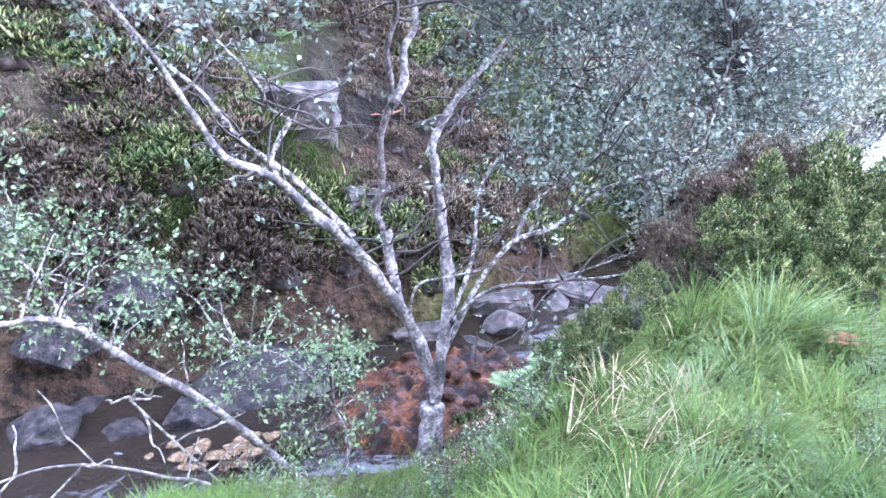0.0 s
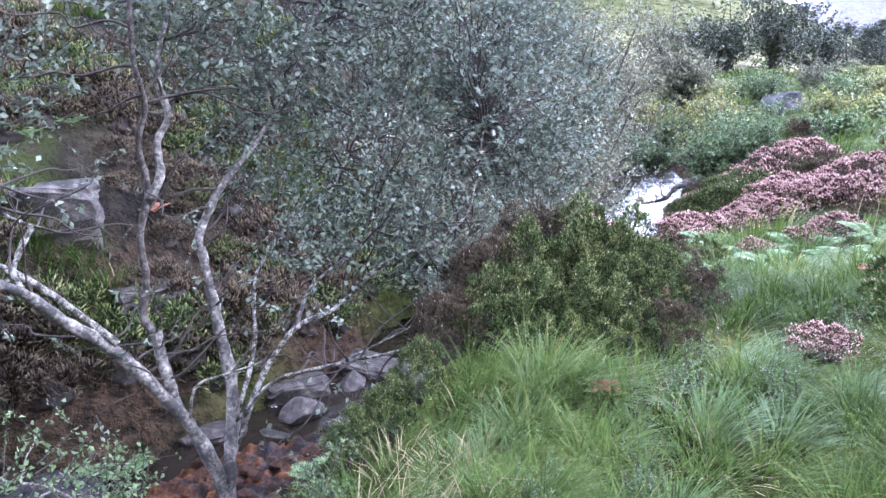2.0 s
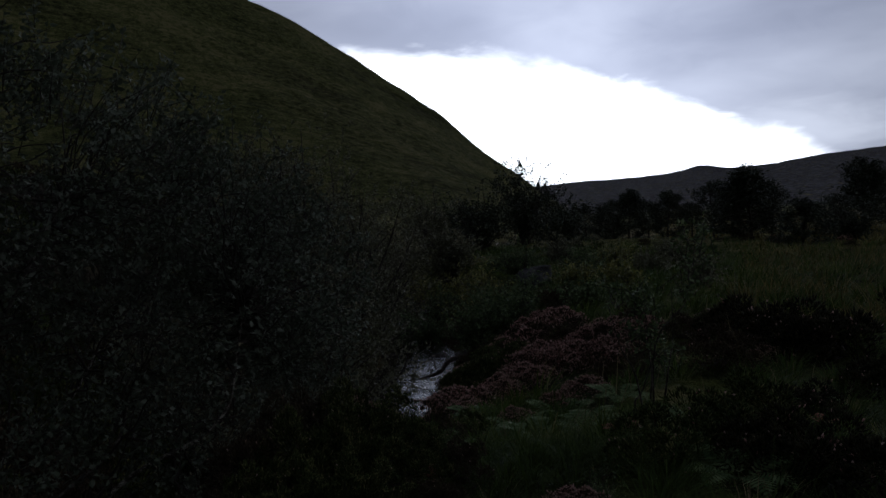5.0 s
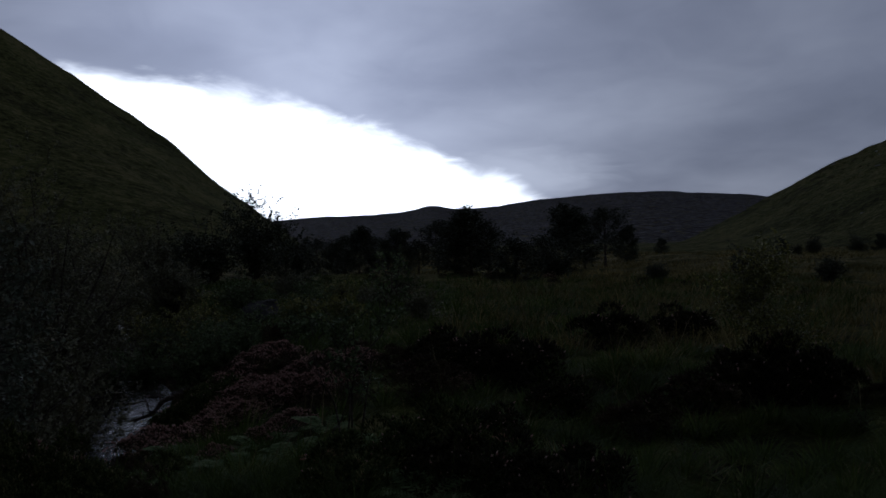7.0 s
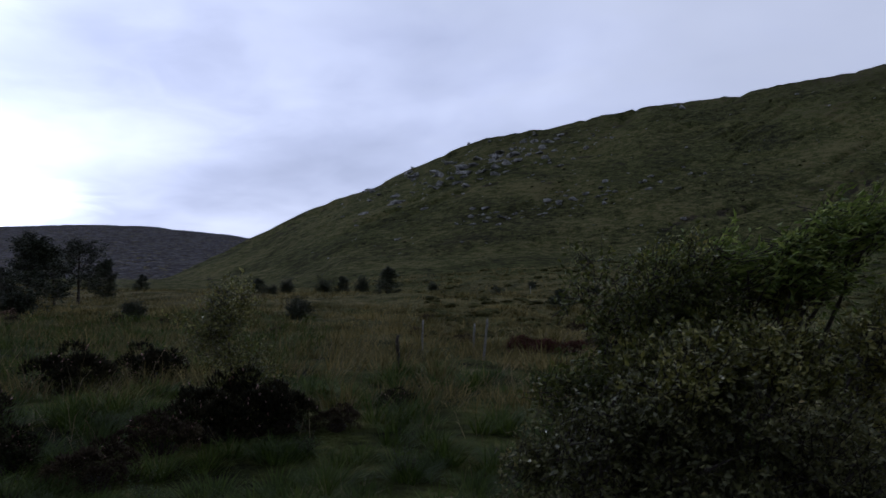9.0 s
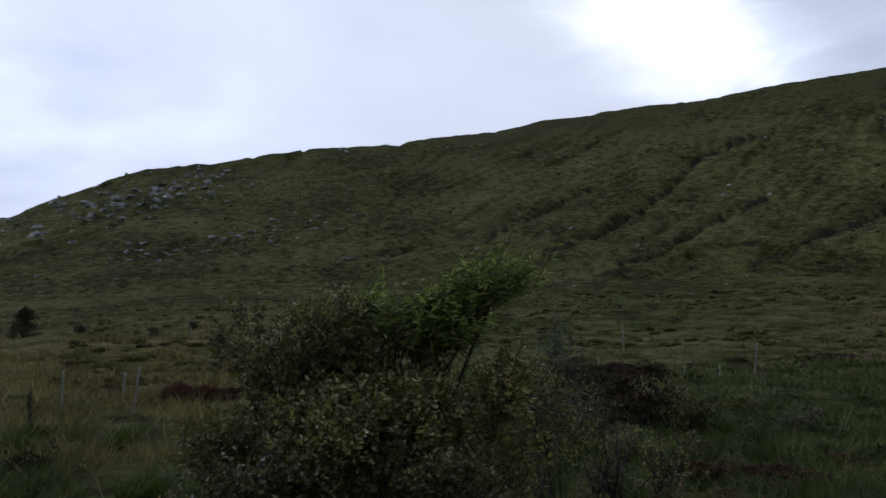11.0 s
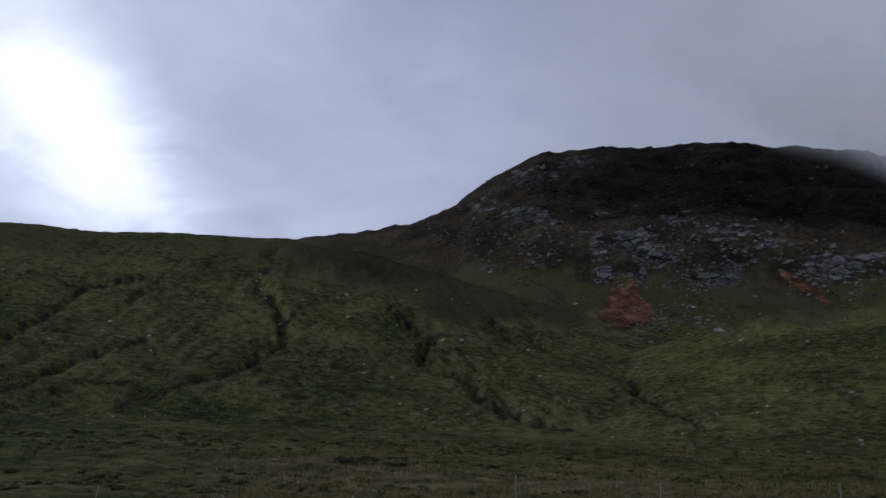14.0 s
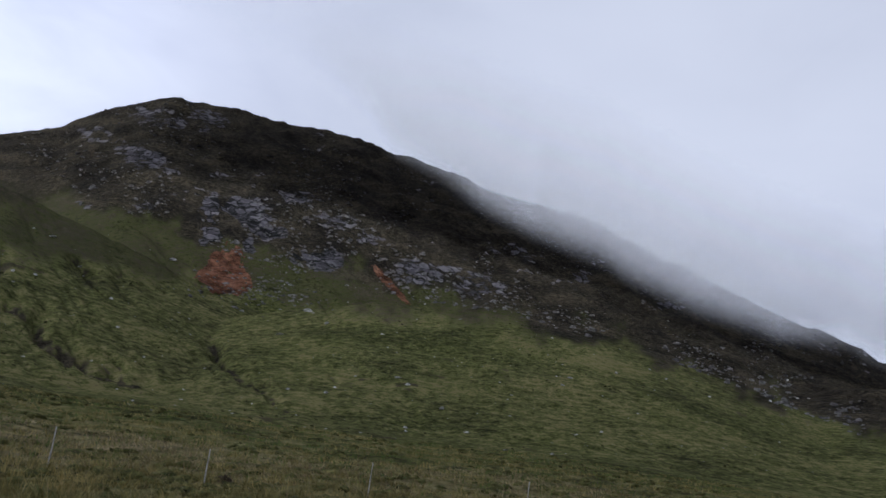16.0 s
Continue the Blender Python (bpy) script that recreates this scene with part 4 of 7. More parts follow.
def all_heather():
    tall = heather_bush(HEATHER, "tall green heather bush on the grassy bank", 5600, 0.040, 0.003, 0.46, 0.80, seed=8)
    tall_b = heather_bush(HEATHER_BROWN, "tall brownish heather bush going to seed", 5200, 0.040, 0.003, 0.46, 0.82, seed=9)
    green = heather_bush(HEATHER, "dense green heather bush on the grassy bank", 3800, 0.040, 0.01, seed=1)
    brown = heather_bush(HEATHER_BROWN, "dense brownish heather bush going to seed", 3400, 0.040, 0.01, seed=2)
    pink = heather_bush(HEATHER_BROWN, "heather bush covered in pink flowers", 1800, 0.048, 0.72, seed=3)
    dusky = heather_bush(HEATHER_DARK, "dark heather bush with a few pink flowers", 2600, 0.050, 0.02, seed=4)
    g2 = heather_bush(HEATHER, "small green heather bush in moorland grass", 520, 0.085, 0.0, seed=5)
    b2 = heather_bush(HEATHER_BROWN, "small dark brown heather bush on the moor", 520, 0.085, 0.0, seed=6)
    p2 = heather_bush(HEATHER_BROWN, "small heather bush in pink flower", 420, 0.08, 0.6, seed=7)
    r2 = heather_bush(HEATHER_RED, "low reddish brown heather bush on the moor", 520, 0.08, 0.0, seed=10)
    # on the near bank
    for proto, az, r, s in [(tall, 8.6, 3.35, (0.34, 0.34, 0.36)), (tall, 10.8, 3.3, (0.38, 0.38, 0.40)), (tall, 13.2, 3.35, (0.40, 0.40, 0.42)), (tall, 15.4, 3.5, (0.40, 0.40, 0.45)), (tall, 12.0, 3.75, (0.40, 0.40, 0.42)), (tall, 9.6, 3.8, (0.36, 0.36, 0.36)),
                            (tall_b, 17.8, 3.85, (0.45, 0.45, 0.50)), (tall, 20.8, 3.85, (0.48, 0.48, 0.56)), (tall, 23.8, 3.8, (0.50, 0.50, 0.60)), (tall, 27.0, 3.85, (0.52, 0.52, 0.60)), (tall, 30.2, 3.9, (0.50, 0.50, 0.54)), (tall_b, 33.2, 4.0, (0.42, 0.42, 0.42)),
                            (tall_b, 17.2, 4.35, (0.52, 0.52, 0.60)), (tall_b, 20.2, 4.4, (0.58, 0.58, 0.70)), (tall, 23.4, 4.4, (0.60, 0.60, 0.76)), (tall, 26.6, 4.4, (0.62, 0.62, 0.78)), (tall, 29.6, 4.45, (0.58, 0.58, 0.70)), (tall, 32.4, 4.5, (0.48, 0.48, 0.54)), (tall_b, 35.0, 4.6, (0.40, 0.40, 0.42)),
                            (tall_b, 19.2, 4.95, (0.60, 0.60, 0.74)), (tall_b, 22.8, 5.0, (0.64, 0.64, 0.80)), (tall, 26.4, 5.0, (0.64, 0.64, 0.80)), (tall, 29.8, 5.0, (0.58, 0.58, 0.68)), (green, 31.0, 5.5, 0.6), (pink, 27.6, 6.1, (0.7, 0.7, 0.9)), (brown, 33.0, 5.9, 0.6), (green, 34.5, 6.2, 0.6),
                            (green, 48.5, 5.2, 0.9), (green, 53.0, 5.7, 1.15), (dusky, 57.0, 6.6, 0.8), (dusky, 55.5, 9.3, 1.3), (brown, 51.5, 8.6, 1.1), (brown, 44.0, 9.6, 0.9),
                            (dusky, 55.0, 5.3, 0.85), (dusky, 60.0, 5.0, 0.95), (dusky, 64.0, 5.4, 0.8), (dusky, 52.5, 10.0, 1.35), (dusky, 57.5, 9.4, 1.4), (dusky, 63.5, 12.6, 1.6), (dusky, 68.0, 13.0, 1.4),
                            (dusky, 72.8, 8.7, (1.1, 1.1, 1.5)), (dusky, 75.2, 8.9, (1.1, 1.1, 1.6)), (dusky, 77.4, 9.0, (0.9, 0.9, 1.2)), (brown, 66.5, 7.4, 1.0), (brown, 70.0, 8.2, 1.0), (dusky, 61.0, 8.0, 0.9), (pink, 58.5, 5.4, 0.45), (pink, 62.0, 5.2, 0.4), (pink, 54.0, 9.0, 0.5), (pink, 90.5, 5.2, 0.75), (pink, 94.5, 5.3, 0.7),
                            (dusky, 87.5, 4.9, 0.6), (pink, 97.5, 4.9, 0.6), (brown, 81.0, 9.0, 0.7), (dusky, 84.5, 10.5, 0.65)]:
        plant(proto, az, r, s)
    low = plant(pink, 43.3, 4.1, (0.45, 0.42, 0.40), sink=-0.02)
    tagged(low, "low rounded cushion of pale pink heather in grass")
    # the pink ridge beside the stream, and the slope under it
    for k in range(28):
        az = 32.5 + 13.5 * k / 27 + rng.uniform(-0.7, 0.7)
        plant(pink, az, 8.0 + 2.4 * (k / 27) + rng.uniform(-0.8, 0.8), rng.uniform(0.6, 0.95))
    for k in range(30):
        az, r = rng.uniform(31, 41), rng.uniform(9.5, 19)
        x, y = along(az, r)
        if -5.0 < float(from_stream(np.array([x]), np.array([y]))[0]) < -1.6:
            plant((brown, green, pink)[k % 3], az, r, rng.uniform(0.8, 1.3))
    for az, r, s in [(41, 7.2, 0.5), (42.5, 7.6, 0.6), (44, 8.2, 0.5), (38, 6.8, 0.45), (46.5, 8.4, 0.6), (49, 10.4, 0.8), (51, 11.5, 0.8)]:
        plant(pink if r < 8 else brown, az, r, s)
    # round the foot of the birch
    for az, r, s in [(-6.5, 5.5, 0.5), (-3, 5.4, 0.4), (3.5, 5.2, 0.5), (6.5, 5.0, 0.55), (7.5, 5.6, 0.6), (5.0, 5.9, 0.4), (9.5, 5.2, 0.7), (11.5, 5.6, 0.7), (13.0, 6.2, 0.8), (10.5, 6.6, 0.5), (-9, 5.6, 0.5), (3.0, 4.4, 0.4), (6.0, 4.3, 0.45), (-12.5, 5.3, 0.5), (8.0, 7.2, 0.6), (4.2, 7.0, 0.5), (-16.5, 5.2, 0.4), (1.0, 3.6, 0.35), (5.5, 3.4, 0.4), (3.2, 3.3, 0.3)]:
        plant(p2 if r < 4 else g2 if int(az * 2) % 3 else b2, az, r, s, sink=-0.02)
    # across the stream
    n, rest = 0, Joined()
    while n < 560:
        x, y = (rng.uniform(-7, 4), rng.uniform(4.5, 12)) if n % 4 else (rng.uniform(-8, 12), rng.uniform(3, 24))
        d = float(from_stream(np.array([x]), np.array([y]))[0])
        if 0.95 < d < 9 and math.hypot(x + 1.6, y - 8.6) > 0.85 and -42 < math.degrees(math.atan2(x, y)) < 32:
            k = rng.uniform() + 0.5 * noise.noise(Vector((x * 0.8, y * 0.8, 4)))
            m = placed((x, y, ground_z(x, y) - 0.05), rng.uniform(0, 360), rng.uniform(0.55, 1.25))
            pick = b2 if k < 0.62 else g2 if k < 1.3 else p2
            if d < 4.2 and x < 3.2 and y < 10.5 and n % 5 < 3:
                copy_thing(pick, m)
            else:
                rest.put(pick, m)
            n += 1
    rest.lay("heather", "low brown and green heather on the bank across the stream", "heather")
    # over the moor and round the peat bank
    rest = Joined()
    for k in range(190):
        az = rng.uniform(38, 168)
        r = rng.uniform(9, 42) if k < 130 else rng.uniform(6.5, 13)
        az = az if k < 130 else rng.uniform(56, 84)
        if 93 < az < 118 and r < 9:
            continue
        if bumps(np.array([r * math.sin(radians(az))]), np.array([r * math.cos(radians(az))]), 9, 77)[0] < -0.05:
            continue
        pick = rng.uniform()
        x, y = along(az, r)
        rest.put(b2 if pick < 0.55 else g2 if pick < 0.93 else p2, placed((x, y, ground_z(x, y) - 0.03), rng.uniform(0, 360), rng.uniform(0.5, 1.1)))
    rest.lay("heather", "scattered low heather among moor grass", "heather")
    for k in range(26):
        plant(r2 if k % 3 < 2 else b2, rng.uniform(124, 140), rng.uniform(7.8, 11.5), (s := rng.uniform(0.5, 0.95), s, s * 0.6))
    for k in range(44):
        plant(b2 if k % 4 else g2, rng.uniform(115, 124), rng.uniform(12, 24), rng.uniform(0.7, 1.3), sink=-0.1)
    for k in range(8):
        plant(r2, rng.uniform(91.5, 96), rng.uniform(17.5, 19.5), rng.uniform(0.6, 0.9))
    for p in (tall, tall_b, green, brown, pink, dusky, g2, b2, p2, r2):
        drop_proto(p)


# ---- grass ----
def grass_field(name, label, mat, count, az, r, length, wide, steps, keep, clump=40, spread=0.10, wind=(0.2, -0.1, 0), power=0.5, fan=0.45):
    """Tufts of blades over a sector of the plan; keep says where they grow."""
    n = count // clump
    a = np.radians(rng.uniform(az[0], az[1], n * 4))
    u = rng.uniform(0, 1, n * 4)
    rr = (r[0] ** (2 * power) + u * (r[1] ** (2 * power) - r[0] ** (2 * power))) ** (1 / (2 * power))
    x, y = rr * np.sin(a), rr * np.cos(a)
    ok = keep(x, y, rr, np.degrees(a))
    x, y, rr = x[ok][:n], y[ok][:n], rr[ok][:n]
    m = len(x)
    tall = rng.uniform(0.5, 1.4, m) * (1 + 0.35 * bumps(x, y, 1.6, 71, 2))
    th, q = rng.uniform(0, 2 * math.pi, (m, clump)), np.sqrt(rng.uniform(0, 1, (m, clump)))
    big = spread * (1 + rr / 14)[:, None]
    bx, by = (x[:, None] + np.cos(th) * q * big).ravel(), (y[:, None] + np.sin(th) * q * big).ravel()
    out = np.stack([np.cos(th) * q, np.sin(th) * q, np.zeros_like(q)], -1).reshape(-1, 3)
    lean = rng.normal(size=(m, 1, 3)) * 0.3 * np.array([1, 1, 0]) + np.array(wind)
    way = unit_rows(out * fan + np.repeat(lean, clump, 1).reshape(-1, 3) + UP + rng.normal(size=out.shape) * 0.16)
    far = np.repeat(rr, clump)
    at = np.stack([bx, by, height(bx, by, False) - 0.02], -1)
    geo = Geo()
    blade_tufts(geo, at, way, np.repeat(tall, clump) * rng.uniform(0.55, 1.15, len(bx)) * length, wide * (1 + far / 9) * rng.uniform(0.6, 1.3, len(bx)), rng.uniform(0.2, 1.1, len(bx)), steps)
    solid(name, geo, mat, label, "grass", kind="stuff")


def near_side(x, y):
    return from_stream(x, y) < -3.15


def all_grass():
    def free(x, y, r, az):
        d, deg = from_stream(x, y), np.degrees(np.arctan2(x, y))
        return near_side(x, y) & (np.hypot(x, y) > 0.9) & ((d < -4.2) | (deg > 9)) & ~((deg > 8) & (deg < 32) & (np.hypot(x, y) > 3.1 + 0.02 * deg + 0.2 * bumps(x, y, 0.8, 15)) & (np.hypot(x, y) < 5.4))

    def tussock(x, y, r, az):
        return free(x, y, r, az) & (bumps(x, y, 0.55, 83, 2) > -0.12) & ((az > 17) | (r < 2.0))

    def between(x, y, r, az):
        return free(x, y, r, az) & (bumps(x, y, 0.7, 85, 2) > 0.12) & ((az > 17) | (r < 1.9))

    def lush(x, y, r, az):
        return free(x, y, r, az) & (bumps(x, y, 2.2, 73, 2) > -0.35)

    def across(x, y, r, az):
        d = from_stream(x, y)
        return (d > 1.3) & (d < 14) & (bumps(x, y, 1.8, 79, 2) > -0.05)

    grass_field("grass", "long green grass bending in the wind on the bank", GRASS, 66000, (2, 140), (1.3, 5.8), 0.24, 0.0019, 3, tussock, 90, 0.075, (0.12, -0.06, 0), fan=0.85)
    grass_field("grass", "pale bluish green grass tussocks on the bank", GRASS_BLUE, 8000, (2, 140), (1.3, 6.5), 0.27, 0.0019, 3, between, 110, 0.06, (0.3, -0.1, 0), fan=0.8)
    grass_field("grass", "short fine grass and moss between the tussocks", GRASS, 34000, (2, 140), (1.2, 6.0), 0.10, 0.0026, 2, free, 24, 0.12)
    def slope(x, y, r, az):
        d = from_stream(x, y)
        return (d < -1.75) & (np.degrees(np.arctan2(x, y)) < 10) & ((d > -4.4) | (r < 2.6))

    grass_field("grass", "short mixed grass and herbs on the bank below the path", GRASS, 26000, (-32, 10), (1.6, 5.2), 0.16, 0.0024, 2, slope, 26, 0.07)
    grass_field("grass", "tall wispy grass stems on the bank", GRASS, 2600, (8, 120), (1.6, 7), 0.50, 0.0015, 3, free, 7, 0.12)
    grass_field("grass", "long green grass among heather on the moor", GRASS, 64000, (28, 150), (5.0, 14), 0.32, 0.0032, 2, lush, 90, 0.10, fan=0.8)
    grass_field("grass", "green moor grass beyond the heather", GRASS, 30000, (30, 78), (13, 40), 0.38, 0.0035, 2, free, 30, 0.16)
    def dry(x, y, r, az):
        return free(x, y, r, az) & ((az < 106) | (az + 5 * bumps(x, y, 4, 86, 2) > 138))

    def boggy(x, y, r, az):
        return bumps(x, y, 3, 88, 2) > -0.3

    grass_field("grass", "dark green rushy grass in the wet hollow", GRASS, 36000, (104, 140), (9, 36), 0.34, 0.0035, 2, boggy, 34, 0.14)
    grass_field("grass", "pale rough moor grass with seed heads", GRASS_PALE, 88000, (52, 215), (10, 48), 0.42, 0.0035, 2, dry, 26, 0.16)
    grass_field("grass", "pale rough grass on the valley floor", GRASS_PALE, 90000, (46, 215), (45, 150), 0.5, 0.0035, 1, dry, 18, 0.2)
    grass_field("grass", "brown dead grass among the green tussocks", GRASS_DEAD, 5000, (12, 140), (1.6, 7), 0.20, 0.0022, 2, free, 30, 0.09, fan=0.9)
    grass_field("grass", "thin straw stalks standing over the grass", GRASS_DEAD, 5000, (10, 215), (5.5, 30), 0.62, 0.0016, 2, free, 5, 0.2)
    grass_field("grass", "green rough grass on the valley floor", GRASS, 60000, (98, 215), (36, 150), 0.42, 0.0035, 1, free, 18, 0.2)
    grass_field("grass", "straw-coloured dead grass at the foot of the hill", GRASS_DEAD, 15000, (136, 205), (34, 75), 0.5, 0.004, 1, free, 20, 0.2)
    grass_field("grass", "green grass tufts on the bank across the stream", GRASS, 30000, (-45, 30), (5.5, 16), 0.34, 0.004, 2, across, 40, 0.12)
    grass_field("grass", "dry brown grass on the bank across the stream", GRASS_DEAD, 14000, (-45, 30), (5.5, 16), 0.28, 0.004, 2, across, 30, 0.12)


# ---- ferns ----
def fern(mat, label, fronds, size, seed):
    r = np.random.default_rng(seed)
    ob = thing("fern", label, "fern", "ferns")
    for k in range(fronds):
        geo = Geo()
        a = 2 * math.pi * k / fronds + r.uniform(-0.4, 0.4)
        out = np.array([math.cos(a), math.sin(a), 0])
        n = 16
        t = np.linspace(0, 1, n)
        arch = r.uniform(0.6, 1.0)
        rib = out * (t * 0.85)[:, None] * size + UP * ((t * 0.9 - arch * t * t * 0.75))[:, None] * size
        tube(geo, rib, 0.004, 0.0012, 3, 0)
        side = np.array([-out[1], out[0], 0])
        for s in (-1, 1):
            for j in range(3, n):
                w = size * 0.30 * math.sin(math.pi * min(1, (1 - t[j]) * 0.9 + 0.08)) * (1 if j > 4 else 0.7)
                d = rib[j] - rib[j - 1]
                d = d / np.linalg.norm(d)
                tip = rib[j] + (side * s + d * 0.35 - UP * 0.12) * w
                m = rib[j] * 0.5 + tip * 0.5
                geo.add([rib[j] - d * size * 0.012, m - d * size * 0.030, tip, m + d * size * 0.030, rib[j] + d * size * 0.012], None, [(0, 1, 3), (0, 3, 4), (1, 2, 3)])
        part("frond", geo, mat, ob)
    return ob


def all_ferns():
    f1 = fern(FERN, "pale green fern with arching fronds in grass", 7, 0.42, 1)
    f2 = fern(FERN, "pale green fern with arching fronds in grass", 6, 0.36, 2)
    f5 = fern(FERN_STRAW, "clump of dry straw-coloured dead fern by the water", 9, 0.30, 5)
    f4 = fern(BRACKEN, "dark green bracken on the moor", 7, 0.42, 4)
    f3 = fern(FERN_DEAD, "rusty dead fern fronds lying in grass", 4, 0.26, 3)
    for k, (az, r, s) in enumerate([(38.2, 6.6, 0.9), (39.6, 6.2, 0.9), (41.0, 6.9, 1.0), (43.0, 6.3, 0.8), (51.5, 5.4, 0.9), (53.5, 5.0, 0.9), (50.3, 6.2, 0.9), (36.6, 6.0, 0.8), (33.0, 5.6, 0.8),
                                    (45.0, 7.2, 0.8), (30.5, 6.3, 0.7), (57.0, 7.4, 0.8), (66.0, 6.2, 0.6), (84.0, 5.2, 0.6), (89.0, 6.0, 0.6), (35.0, 7.2, 0.8)]):
        plant(f1 if k % 2 else f2, az, r, s)
    for az, r, s in [(29.0, 3.3, 0.28), (29.8, 3.32, 0.24), (45.5, 5.6, 0.6), (46.5, 5.8, 0.5), (51.6, 3.9, 0.5), (32.8, 4.6, 0.45), (58.0, 6.2, 0.5), (68.5, 8.8, 0.6)]:
        plant(f3, az, r, s, sink=-0.07)
    # bracken beyond the big willow
    for az, r, s in [(4.5, 6.4, 0.9), (7.0, 6.2, 0.9), (9.2, 6.0, 1.0), (10.0, 5.0, 0.8), (2.5, 6.6, 0.7), (-8.0, 6.9, 0.8), (-12.0, 6.8, 0.8), (-20.0, 6.0, 0.8), (11.6, 6.9, 0.9)]:
        plant(f1 if int(az) % 2 else f2, az, r, s, sink=-0.08)
    for az, r, s in [(-16.5, 5.4, 0.8), (-19.5, 5.5, 0.8), (-14.6, 5.6, 0.7), (-21.5, 5.6, 0.7), (-17.6, 5.7, 0.7)]:
        plant(f5, az, r, s, sink=-0.1)
    for k in range(34):
        x, y = rng.uniform(-5.5, 2.5), rng.uniform(5.5, 10.5)
        if float(from_stream(np.array([x]), np.array([y]))[0]) > 1.6:
            copy_thing(f3 if k % 3 else f2, placed((x, y, ground_z(x, y) + 0.02), rng.uniform(0, 360), rng.uniform(0.5, 0.9)))
    for k in range(70):
        plant(f4, rng.uniform(122, 139), rng.uniform(11, 20), rng.uniform(0.6, 1.0), tilt=rng.uniform(-25, 25))
    for k in range(26):
        plant(f3, rng.uniform(126, 141), rng.uniform(7.8, 11), rng.uniform(0.6, 1.1), tilt=rng.uniform(-20, 20))
    for p in (f1, f2, f3, f4, f5):
        drop_proto(p)

# ---- trees and shrubs ----
def inside(center, radii, n, shell=0.45):
    """Points in a rounded body, more of them towards its outside."""
    d = scattered(n)
    return np.array(center) + d * (rng.uniform(shell ** 3, 1, n) ** (1 / 3))[:, None] * np.array(radii), d


def fill(leaf, rods, center, radii, twigs, per, size, length=0.32, wind=(0.15, 0.0, 0), wide=0.62, up=0.3):
    at, d = inside(center, radii, twigs)
    way = unit_rows(d * 0.7 + UP * up + rng.normal(size=(twigs, 3)) * 0.55)
    ln = length * rng.uniform(0.6, 1.3, twigs)
    foliage(leaf, rods, at - way * ln[:, None] * 0.5, way, ln, per, size, wind=wind, wide=wide)


def wander(a, b, sag=0.12, n=5):
    """A crooked way from a to b."""
    a, b = np.array(a, float), np.array(b, float)
    t = np.linspace(0, 1, n)[:, None]
    p = a + (b - a) * t + rng.normal(size=(n, 3)) * sag * np.linalg.norm(b - a) * np.sin(t * math.pi)
    return rounded(p, 4)


